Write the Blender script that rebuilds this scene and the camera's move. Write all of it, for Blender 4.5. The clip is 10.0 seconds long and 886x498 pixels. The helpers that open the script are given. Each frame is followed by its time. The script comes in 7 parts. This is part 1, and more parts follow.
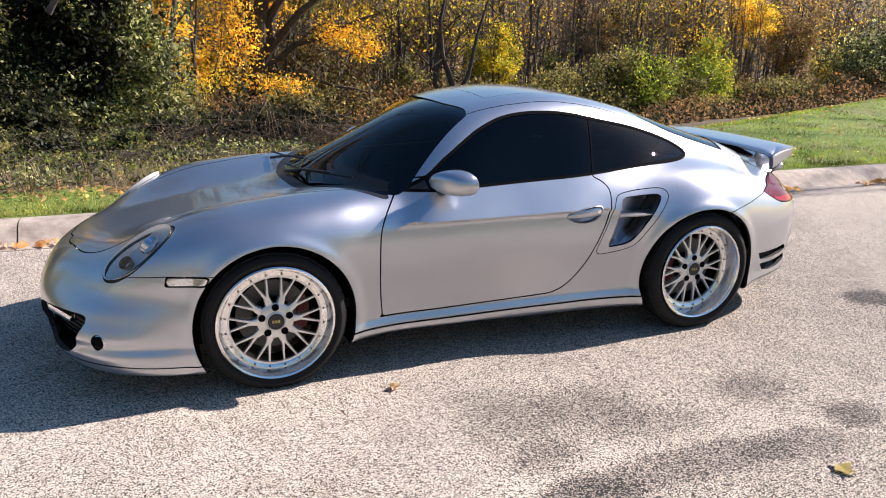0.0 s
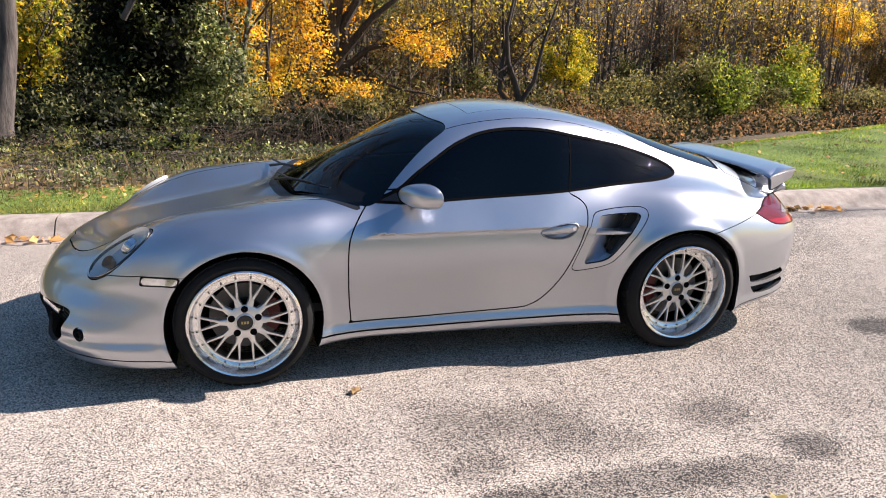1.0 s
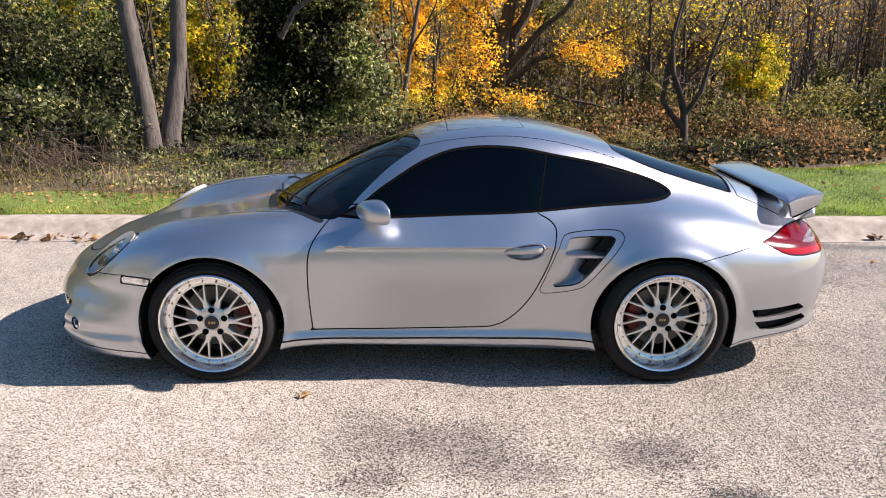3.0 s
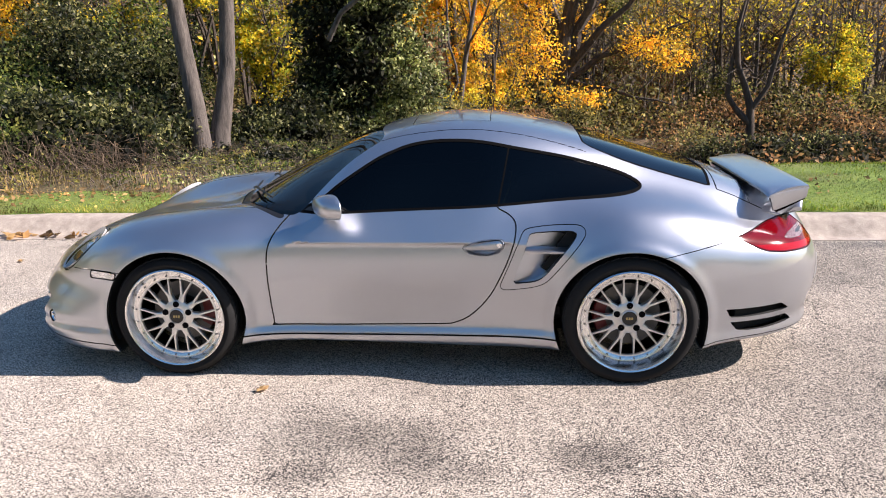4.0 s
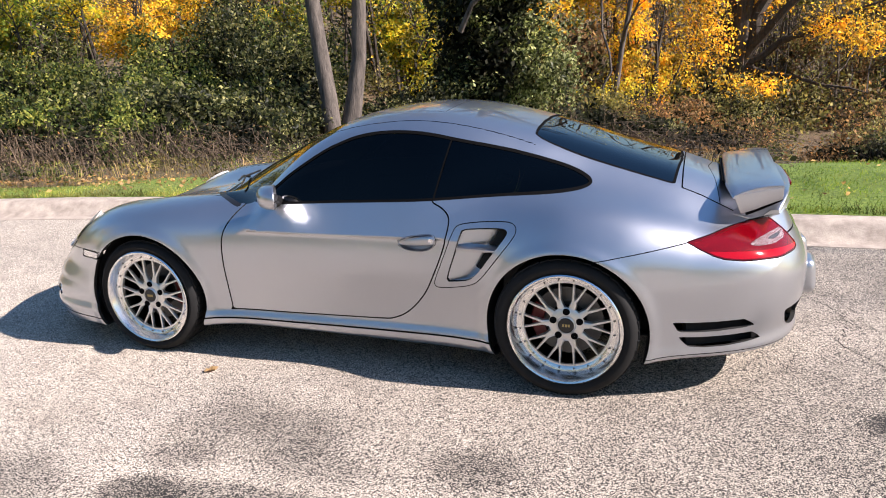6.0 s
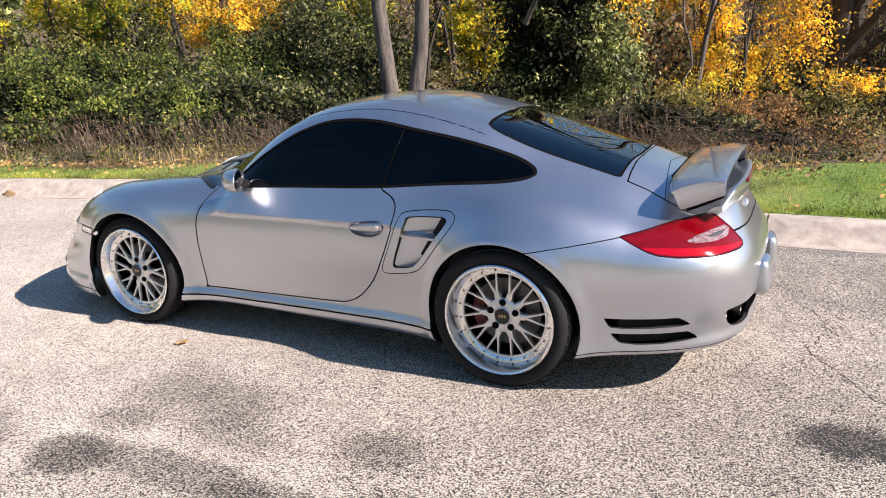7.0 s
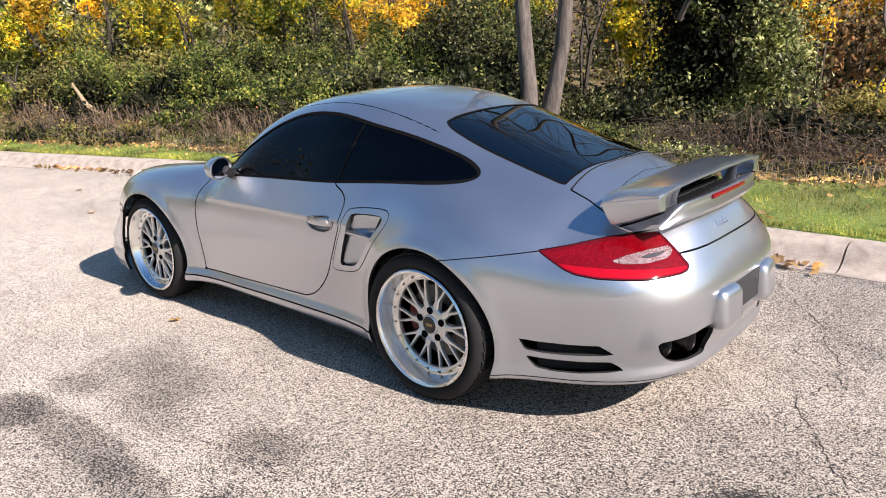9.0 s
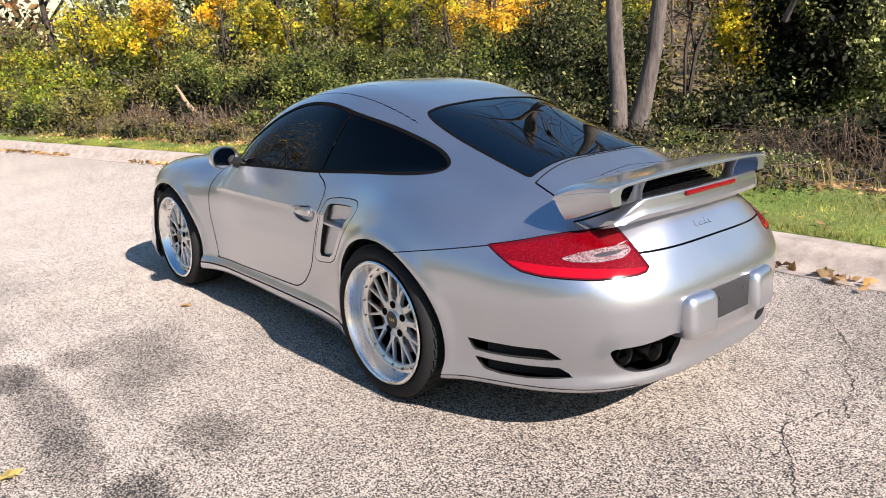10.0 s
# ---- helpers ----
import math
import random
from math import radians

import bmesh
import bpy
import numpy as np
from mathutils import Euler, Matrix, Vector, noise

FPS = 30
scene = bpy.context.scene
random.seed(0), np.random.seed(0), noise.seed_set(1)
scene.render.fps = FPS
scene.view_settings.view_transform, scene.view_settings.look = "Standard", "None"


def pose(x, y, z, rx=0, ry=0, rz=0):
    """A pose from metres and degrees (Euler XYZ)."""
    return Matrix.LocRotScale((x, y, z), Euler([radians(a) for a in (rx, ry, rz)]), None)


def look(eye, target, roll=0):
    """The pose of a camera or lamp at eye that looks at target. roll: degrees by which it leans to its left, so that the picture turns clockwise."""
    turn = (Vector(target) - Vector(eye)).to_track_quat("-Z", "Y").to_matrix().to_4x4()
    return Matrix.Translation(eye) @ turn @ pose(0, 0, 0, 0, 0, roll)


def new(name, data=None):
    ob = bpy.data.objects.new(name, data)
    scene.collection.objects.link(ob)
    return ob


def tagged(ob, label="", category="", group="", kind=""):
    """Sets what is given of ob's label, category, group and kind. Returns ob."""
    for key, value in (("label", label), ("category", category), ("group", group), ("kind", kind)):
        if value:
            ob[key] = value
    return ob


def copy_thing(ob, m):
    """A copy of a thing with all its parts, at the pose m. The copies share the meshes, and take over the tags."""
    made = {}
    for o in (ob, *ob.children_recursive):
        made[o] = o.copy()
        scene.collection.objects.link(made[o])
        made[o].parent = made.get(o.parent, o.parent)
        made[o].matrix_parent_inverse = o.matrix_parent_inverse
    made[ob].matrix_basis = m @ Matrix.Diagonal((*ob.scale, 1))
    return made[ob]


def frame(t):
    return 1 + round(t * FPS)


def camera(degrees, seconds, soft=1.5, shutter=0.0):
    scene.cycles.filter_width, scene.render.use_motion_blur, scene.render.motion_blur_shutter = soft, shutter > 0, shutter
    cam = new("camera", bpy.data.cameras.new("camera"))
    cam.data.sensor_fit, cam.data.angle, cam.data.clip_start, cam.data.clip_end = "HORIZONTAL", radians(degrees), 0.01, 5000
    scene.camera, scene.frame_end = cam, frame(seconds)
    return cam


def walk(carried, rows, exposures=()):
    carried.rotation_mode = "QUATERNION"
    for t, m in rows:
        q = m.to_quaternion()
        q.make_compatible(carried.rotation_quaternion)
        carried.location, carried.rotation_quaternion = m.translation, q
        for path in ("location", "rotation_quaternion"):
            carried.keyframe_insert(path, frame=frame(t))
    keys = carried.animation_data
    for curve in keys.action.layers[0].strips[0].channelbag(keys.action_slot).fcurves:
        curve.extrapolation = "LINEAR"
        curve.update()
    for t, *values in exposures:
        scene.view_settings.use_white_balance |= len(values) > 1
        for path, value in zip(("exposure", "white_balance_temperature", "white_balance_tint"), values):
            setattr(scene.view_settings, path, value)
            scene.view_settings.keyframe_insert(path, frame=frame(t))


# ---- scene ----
cam = camera(61.4, 10.0, 1.0)
PATH = [
    (0, (-1.685, -3.996, 1.609), (-0.951, -2.224, 1.042), 1.4),
    (0.5, (-1.416, -4.197, 1.668), (-0.774, -2.388, 1.106), 1.7),
    (1, (-1.219, -4.249, 1.69), (-0.675, -2.409, 1.127), 1.9),
    (1.5, (-0.974, -4.275, 1.695), (-0.549, -2.401, 1.141), 1.9),
    (2, (-0.687, -4.368, 1.744), (-0.385, -2.474, 1.178), 1.9),
    (2.5, (-0.377, -4.459, 1.761), (-0.215, -2.543, 1.211), 1.2),
    (4, (0.525, -4.392, 1.714), (0.372, -2.474, 1.168), -1.1),
    (4.5, (0.841, -4.285, 1.664), (0.555, -2.382, 1.12), -2.0),
    (5, (1.155, -4.206, 1.669), (0.743, -2.325, 1.126), -2.5),
    (6.5, (2.047, -3.956, 1.651), (1.3, -2.186, 1.094), -2.8),
    (7, (2.398, -3.833, 1.616), (1.536, -2.116, 1.058), -2.7),
    (7.5, (2.601, -3.636, 1.585), (1.632, -1.978, 1.026), -2.6),
    (8, (2.794, -3.427, 1.582), (1.724, -1.83, 1.03), -2.4),
    (8.5, (3.066, -3.264, 1.551), (1.897, -1.735, 1.007), -2.4),
    (9, (3.262, -3.07, 1.547), (1.989, -1.627, 1.003), -2.4),
    (9.5, (3.429, -2.826, 1.506), (2.047, -1.482, 0.974), -2.4),
    (10, (3.632, -2.555, 1.429), (2.144, -1.321, 0.918), -2.5),
]
walk(cam, [(t, look(eye, target, roll)) for t, eye, target, roll in PATH], [(0.0, 1.02, 6450, 20), (2.5, 1.07, 6450, 20), (4.0, 1.13, 6450, 20), (6.5, 1.18, 6430, 19), (10.0, 1.18, 6430, 18)])

# ---- world, sun and exposure ----
world = bpy.data.worlds.new("world")
scene.world = world
world.use_nodes = True
wn = world.node_tree.nodes
sky = wn.new("ShaderNodeTexSky")
sky.sky_type = "NISHITA"
sky.sun_disc = False
SUN = Vector((1.19, 0.03, 0.93)).normalized()
sky.sun_elevation = math.asin(SUN.z)
sky.sun_rotation = math.atan2(SUN.x, SUN.y)
wn["Background"].inputs["Strength"].default_value = 0.060
sky.air_density, sky.ozone_density, sky.dust_density = 1.5, 1.8, 0.4
rich = wn.new("ShaderNodeHueSaturation")
rich.inputs["Saturation"].default_value = 1.3
world.node_tree.links.new(sky.outputs[0], rich.inputs["Color"])
world.node_tree.links.new(rich.outputs[0], wn["Background"].inputs["Color"])
sun_data = bpy.data.lights.new("sun", "SUN")
sun_data.energy, sun_data.angle, sun_data.color = 5.0, radians(0.53), (1.0, 0.925, 0.82)
sun = new("sun", sun_data)
sun.matrix_world = look(SUN * 50, (0, 0, 0))


# ---- materials ----
class Mat:
    """Node material built step by step around one Principled shader."""

    def __init__(self, name, color=(0.5, 0.5, 0.5), rough=0.5, metal=0.0, **more):
        self.m = bpy.data.materials.new(name)
        self.m.use_nodes = True
        self.n, self.l = self.m.node_tree.nodes, self.m.node_tree.links
        self.b = self.n["Principled BSDF"]
        self.set("Base Color", (*color, 1))
        self.set("Roughness", rough)
        self.set("Metallic", metal)
        for key, value in more.items():
            self.set(key.replace("_", " "), value)
        self.color = color

    def set(self, key, value):
        self.b.inputs[key].default_value = value

    def coords(self, scale=(1, 1, 1)):
        tc = self.n.new("ShaderNodeTexCoord")
        mp = self.n.new("ShaderNodeMapping")
        mp.inputs["Scale"].default_value = scale
        self.l.new(tc.outputs["Object"], mp.inputs["Vector"])
        return mp.outputs[0]

    def noise(self, scale, detail=4, rough=0.55, stretch=(1, 1, 1), kind="noise"):
        t = self.n.new("ShaderNodeTexVoronoi" if kind == "voronoi" else "ShaderNodeTexNoise")
        t.inputs["Scale"].default_value = scale
        if kind != "voronoi":
            t.inputs["Detail"].default_value = detail
            t.inputs["Roughness"].default_value = rough
        self.l.new(self.coords(stretch), t.inputs["Vector"])
        return t.outputs["Distance"] if kind == "voronoi" else t.outputs[0]

    def ramp(self, fac, stops):
        r = self.n.new("ShaderNodeValToRGB")
        e = r.color_ramp.elements
        while len(e) < len(stops):
            e.new(0.5)
        for k, (p, c) in enumerate(stops):
            e[k].position = p
            e[k].color = (*c, 1) if len(c) == 3 else c
        self.l.new(fac, r.inputs[0])
        return r.outputs[0]

    def mix(self, fac, a, b, blend="MIX"):
        m = self.n.new("ShaderNodeMix")
        m.data_type, m.blend_type = "RGBA", blend
        for sock, v in ((m.inputs[0], fac), (m.inputs[6], a), (m.inputs[7], b)):
            if isinstance(v, (int, float)):
                sock.default_value = v
            elif isinstance(v, tuple):
                sock.default_value = (*v, 1)
            else:
                self.l.new(v, sock)
        return m.outputs[2]

    def to(self, key, out):
        self.l.new(out, self.b.inputs[key])

    def bump(self, out, strength=0.3, distance=0.01):
        bp = self.n.new("ShaderNodeBump")
        bp.inputs["Strength"].default_value = strength
        bp.inputs["Distance"].default_value = distance
        self.l.new(out, bp.inputs["Height"])
        self.l.new(bp.outputs[0], self.b.inputs["Normal"])

    def scaled(self, out, factor):
        m = self.n.new("ShaderNodeMath")
        m.operation = "MULTIPLY"
        self.l.new(out, m.inputs[0])
        m.inputs[1].default_value = factor
        return m.outputs[0]

    def random(self):
        return self.n.new("ShaderNodeObjectInfo").outputs["Random"]

    def island(self):
        return self.n.new("ShaderNodeNewGeometry").outputs["Random Per Island"]


def mat_plain(name, color, rough=0.5, metal=0.0, vary=0.12, scale=60, **more):
    k = Mat(name, color, rough, metal, **more)
    c1 = tuple(v * (1 - vary) for v in color)
    c2 = tuple(min(1, v * (1 + vary)) for v in color)
    k.to("Base Color", k.mix(k.noise(scale), c1, c2))
    return k


def mat_paint():
    k = Mat("silver_paint", (0.5, 0.5, 0.51), 0.36, 0.94, Coat_Weight=1.0, Coat_Roughness=0.04, Coat_IOR=1.5)
    flake = k.noise(900, 2)
    wide = k.noise(2.2, 3)
    c = k.mix(flake, (0.425, 0.444, 0.490), (0.59, 0.614, 0.675))
    k.to("Base Color", k.mix(0.12, c, k.ramp(wide, [(0.35, (0.40, 0.395, 0.39)), (0.65, (0.51, 0.525, 0.56))])))
    k.to("Roughness", k.ramp(k.noise(5, 4), [(0.3, (0.31,) * 3), (0.75, (0.35,) * 3)]))
    return k.m


def mat_glass(name, tint, rough=0.0, face=0.03):
    k = Mat(name)
    n, l = k.n, k.l
    n.remove(k.b)
    tr = n.new("ShaderNodeBsdfTransparent")
    tr.inputs[0].default_value = (*tint, 1)
    gl = n.new("ShaderNodeBsdfGlossy")
    gl.inputs["Roughness"].default_value = rough
    gl.inputs["Color"].default_value = (0.95, 0.97, 1, 1)
    lw = n.new("ShaderNodeLayerWeight")
    lw.inputs[0].default_value = 0.5
    pw = n.new("ShaderNodeMath")
    pw.operation = "POWER"
    l.new(lw.outputs["Facing"], pw.inputs[0])
    pw.inputs[1].default_value = 5.0
    fr = n.new("ShaderNodeMath")
    fr.operation = "MULTIPLY_ADD"
    l.new(pw.outputs[0], fr.inputs[0])
    fr.inputs[1].default_value, fr.inputs[2].default_value = 1 - face, face
    mx = n.new("ShaderNodeMixShader")
    l.new(fr.outputs[0], mx.inputs[0])
    l.new(tr.outputs[0], mx.inputs[1])
    l.new(gl.outputs[0], mx.inputs[2])
    l.new(mx.outputs[0], n["Material Output"].inputs[0])
    return k.m


# old stains on the road: centre, radii, what is left of the colour, raggedness
STAINS = [
    ((0.36, -2.55), (0.86, 0.665), 0.86, 0.12), ((0.18, -2.00), (0.60, 0.13), 0.72, 0.4), ((-0.27, -2.07), (0.24, 0.17), 0.50, 0.4), ((0.74, -2.03), (0.36, 0.13), 0.72, 0.5),
    ((1.17, -1.93), (0.20, 0.15), 0.48, 0.7), ((0.96, -1.57), (0.27, 0.20), 0.64, 0.9), ((-0.28, -1.46), (0.28, 0.34), 0.68, 1.0), ((-0.30, -1.76), (0.24, 0.14), 0.66, 0.9),
    ((0.10, -1.46), (0.36, 0.28), 0.66, 1.0), ((0.30, -1.68), (0.40, 0.16), 0.76, 1.0), ((-0.9, -2.1), (0.45, 0.20), 0.70, 1.0), ((-5.5, -1.5), (6.0, 3.0), 1.13, 1.2),
    ((2.62, -0.83), (0.26, 0.17), 0.16, 0.6), ((2.9, 1.35), (1.5, 1.0), 0.68, 1.2), ((-2.2, -2.0), (0.9, 0.45), 0.84, 1.2), ((2.0, -1.3), (1.9, 1.3), 0.82, 1.2), ((3.9, -0.4), (3.0, 2.4), 0.82, 1.2)]


def mat_asphalt():
    k = Mat("worn_asphalt", (0.25, 0.24, 0.23), 0.9)
    cells = k.n.new("ShaderNodeTexVoronoi")
    cells.inputs["Scale"].default_value = 200
    k.l.new(k.coords(), cells.inputs["Vector"])
    pick_one = k.n.new("ShaderNodeSeparateColor")
    k.l.new(cells.outputs["Color"], pick_one.inputs[0])
    ragged = k.noise(3.2, 7, 0.75)
    fine = k.n.new("ShaderNodeMath")
    fine.operation = "MULTIPLY_ADD"
    k.l.new(k.noise(42, 3, 0.7), fine.inputs[0])
    fine.inputs[1].default_value = 0.75
    k.l.new(ragged, fine.inputs[2])
    speck = k.n.new("ShaderNodeMath")
    speck.operation = "MULTIPLY_ADD"
    k.l.new(pick_one.outputs[1], speck.inputs[0])
    speck.inputs[1].default_value = 0.7
    k.l.new(fine.outputs[0], speck.inputs[2])
    shifted = k.n.new("ShaderNodeMath")
    shifted.operation = "SUBTRACT"
    k.l.new(speck.outputs[0], shifted.inputs[0])
    shifted.inputs[1].default_value = 0.35
    ragged = shifted.outputs[0]
    tc = k.n.new("ShaderNodeTexCoord")
    left = (1.0,) * 3
    for (x, y), (rx, ry), keep, rag in STAINS:
        mp = k.n.new("ShaderNodeMapping")
        mp.inputs["Location"].default_value = (-x / rx, -y / ry, 0)
        mp.inputs["Scale"].default_value = (1 / rx, 1 / ry, 0)
        k.l.new(tc.outputs["Object"], mp.inputs[0])
        ln = k.n.new("ShaderNodeVectorMath")
        ln.operation = "LENGTH"
        far = ln.outputs["Value"]
        if rag < 0.3:
            sq = k.n.new("ShaderNodeVectorMath")
            sq.operation = "MULTIPLY"
            k.l.new(mp.outputs[0], sq.inputs[0])
            k.l.new(mp.outputs[0], sq.inputs[1])
            k.l.new(sq.outputs[0], ln.inputs[0])
            root = k.n.new("ShaderNodeMath")
            root.operation = "SQRT"
            k.l.new(far, root.inputs[0])
            far = root.outputs[0]
        else:
            k.l.new(mp.outputs[0], ln.inputs[0])
        ad = k.n.new("ShaderNodeMath")
        ad.operation = "MULTIPLY_ADD"
        k.l.new(ragged, ad.inputs[0])
        ad.inputs[1].default_value = rag
        k.l.new(far, ad.inputs[2])
        left = k.mix(1.0, left, k.ramp(k.scaled(ad.outputs[0], 0.5), [(0.44 + 0.235 * rag, (keep,) * 3), (0.50 + 0.40 * rag, (1.0,) * 3)]), "MULTIPLY")
    # a stain fills the pits between the stones first, then dulls the stones
    stone = k.n.new("ShaderNodeMath")
    stone.operation = "MULTIPLY_ADD"
    k.l.new(left, stone.inputs[0])
    stone.inputs[1].default_value = 0.62
    k.l.new(pick_one.outputs[0], stone.inputs[2])
    sunk = k.n.new("ShaderNodeMath")
    sunk.operation = "SUBTRACT"
    k.l.new(stone.outputs[0], sunk.inputs[0])
    sunk.inputs[1].default_value = 0.62
    dull = k.mix(0.55, (1.0,) * 3, left)
    c = k.ramp(sunk.outputs[0], [(0.0, (0.012, 0.011, 0.010)), (0.17, (0.045, 0.040, 0.037)), (0.20, (0.44, 0.386, 0.325)), (0.7, (0.64, 0.557, 0.466)), (1.0, (0.92, 0.81, 0.685))])
    c = k.mix(k.ramp(cells.outputs["Distance"], [(0.48, (0.0,) * 3), (0.78, (0.9,) * 3)]), c, (0.035, 0.031, 0.029))
    grain = k.noise(105, 3, 0.75)
    c = k.mix(1.0, c, k.ramp(grain, [(0.34, (0.66,) * 3), (0.48, (1.0,) * 3), (0.64, (1.12,) * 3)]), "MULTIPLY")
    wide = k.ramp(k.noise(0.55, 5, 0.6), [(0.40, (1.0,) * 3), (0.66, (0.82, 0.82, 0.82))])
    c = k.mix(1.0, c, wide, "MULTIPLY")
    c = k.mix(1.0, c, k.ramp(k.noise(4.0, 6, 0.7), [(0.48, (1.0,) * 3), (0.72, (0.78, 0.77, 0.76))]), "MULTIPLY")
    c = k.mix(1.0, c, dull, "MULTIPLY")
    k.to("Base Color", c)
    k.bump(grain, 0.6, 0.006)
    return k


PAINT = mat_paint()
GLASS = mat_glass("tinted_glass", (0.02, 0.022, 0.026), 0.0, 0.026)
BACKGLASS = mat_glass("tinted_rear_glass", (0.006, 0.007, 0.009), 0.0, 0.13)
SCREEN = mat_glass("windscreen_glass", (0.10, 0.115, 0.12), 0.0, 0.03)
LENS = mat_glass("clear_lens", (0.86, 0.88, 0.9))
BLACK = mat_plain("black_trim", (0.012, 0.012, 0.013), 0.35).m
DARK = mat_plain("dark_cavity", (0.008, 0.008, 0.008), 0.9).m
GAP = DARK
RUBBER = mat_plain("tyre_rubber", (0.012, 0.012, 0.0125), 0.75, vary=0.3, scale=25, Specular_IOR_Level=0.25).m
CHROME = mat_plain("chrome", (0.85, 0.85, 0.86), 0.08, 1.0, vary=0.03).m
POLISH = mat_plain("polished_rim_lip", (0.84, 0.84, 0.84), 0.22, 1.0, vary=0.04, scale=15).m
RIMFACE = mat_plain("silver_rim_centre", (0.70, 0.70, 0.69), 0.34, 0.85, vary=0.08).m
STEEL = mat_plain("brake_disc_steel", (0.13, 0.125, 0.12), 0.5, 0.9, scale=90).m
SEAL = mat_plain("rubber_seal", (0.005, 0.005, 0.0055), 0.9, Specular_IOR_Level=0.03).m
CALIPER = mat_plain("red_caliper_paint", (0.13, 0.005, 0.006), 0.4).m
LEATHER = mat_plain("black_leather", (0.016, 0.016, 0.017), 0.55, scale=120).m
GUN = mat_plain("dark_exhaust_steel", (0.05, 0.048, 0.046), 0.35, 1.0).m
GOLD = mat_plain("dull_gold", (0.45, 0.36, 0.16), 0.35, 0.8).m
RED = Mat("red_tail_lens", (0.36, 0.004, 0.008), 0.1, Specular_IOR_Level=0.2, Coat_Weight=0.5, Coat_Roughness=0.03)
RED.to("Base Color", RED.ramp(RED.noise(170, kind="voronoi"), [(0.10, (0.42, 0.03, 0.03)), (0.20, (0.22, 0.0015, 0.006)), (0.6, (0.11, 0.0008, 0.0035))]))
RED = RED.m
DEEPRED = mat_plain("plain_red_lens", (0.36, 0.002, 0.009), 0.07, Specular_IOR_Level=0.2, Coat_Weight=0.5, Coat_Roughness=0.03).m
AMBER = mat_plain("clear_marker_lens", (0.80, 0.79, 0.77), 0.12, 0.75, vary=0.35, scale=45, Coat_Weight=1.0).m
ASPHALT = mat_asphalt().m


# ---- mesh tools ----
def finish(name, me, material, parent=None, label=""):
    if material:
        me.materials.append(material)
    ob = new(name, me)
    if parent:
        ob.parent = parent
    if label:
        ob["label"] = label
    return ob


def part(name, bm, material, parent=None, label="", smooth=True):
    me = bpy.data.meshes.new(name)
    bmesh.ops.recalc_face_normals(bm, faces=bm.faces)
    bm.to_mesh(me)
    bm.free()
    if smooth:
        me.shade_smooth()
        me.set_sharp_from_angle(angle=radians(38))
    return finish(name, me, material, parent, label)


def mesh(name, verts, faces, material, parent=None, label="", smooth=False):
    me = bpy.data.meshes.new(name)
    me.from_pydata([tuple(v) for v in verts], [], [tuple(f) for f in faces])
    if smooth:
        me.shade_smooth()
    me.update()
    return finish(name, me, material, parent, label)


def thing(name, label, category, group="", m=None):
    e = tagged(new(name), label, category, group)
    if m:
        e.matrix_world = m
    return e


def box(bm, size, centre=(0, 0, 0), bevel=0.0, m=None, segments=2):
    r = bmesh.ops.create_cube(bm, size=1, matrix=Matrix.Translation(centre) @ Matrix.Diagonal((*size, 1)))
    vs = r["verts"]
    if bevel:
        es = {e for v in vs for e in v.link_edges}
        out = bmesh.ops.bevel(bm, geom=list(es), offset=bevel, segments=segments, affect="EDGES", profile=0.6)
        vs = list({v for f in out["faces"] for v in f.verts} | {v for v in vs if v.is_valid})
    if m:
        bmesh.ops.transform(bm, matrix=m, verts=vs)
    return vs


def lathe(bm, profile, n=64, axis="Y", m=None):
    """Turns (radius, along) pairs round an axis."""
    rings = []
    for r, a in profile:
        ring = []
        for k in range(n):
            t = 2 * math.pi * k / n
            p = Vector((r * math.cos(t), a, r * math.sin(t)))
            ring.append(bm.verts.new(m @ p if m else p))
        rings.append(ring)
    for p, q in zip(rings, rings[1:]):
        for k in range(n):
            bm.faces.new((p[k], p[(k + 1) % n], q[(k + 1) % n], q[k]))
    return rings


def tube(bm, pts, radii, n=8, cap=True):
    """A tube along points with a radius at each."""
    pts = [Vector(p) for p in pts]
    rings = []
    for i, p in enumerate(pts):
        d = (pts[min(i + 1, len(pts) - 1)] - pts[max(i - 1, 0)]).normalized()
        a = d.orthogonal().normalized() if i == 0 else (rings_a - d * rings_a.dot(d)).normalized()
        rings_a = a
        b = d.cross(a)
        r = radii[i] if hasattr(radii, "__len__") else radii
        rings.append([bm.verts.new(p + r * (a * math.cos(2 * math.pi * k / n) + b * math.sin(2 * math.pi * k / n))) for k in range(n)])
    for p, q in zip(rings, rings[1:]):
        for k in range(n):
            bm.faces.new((p[k], p[(k + 1) % n], q[(k + 1) % n], q[k]))
    if cap:
        bm.faces.new(rings[0][::-1])
        bm.faces.new(rings[-1])


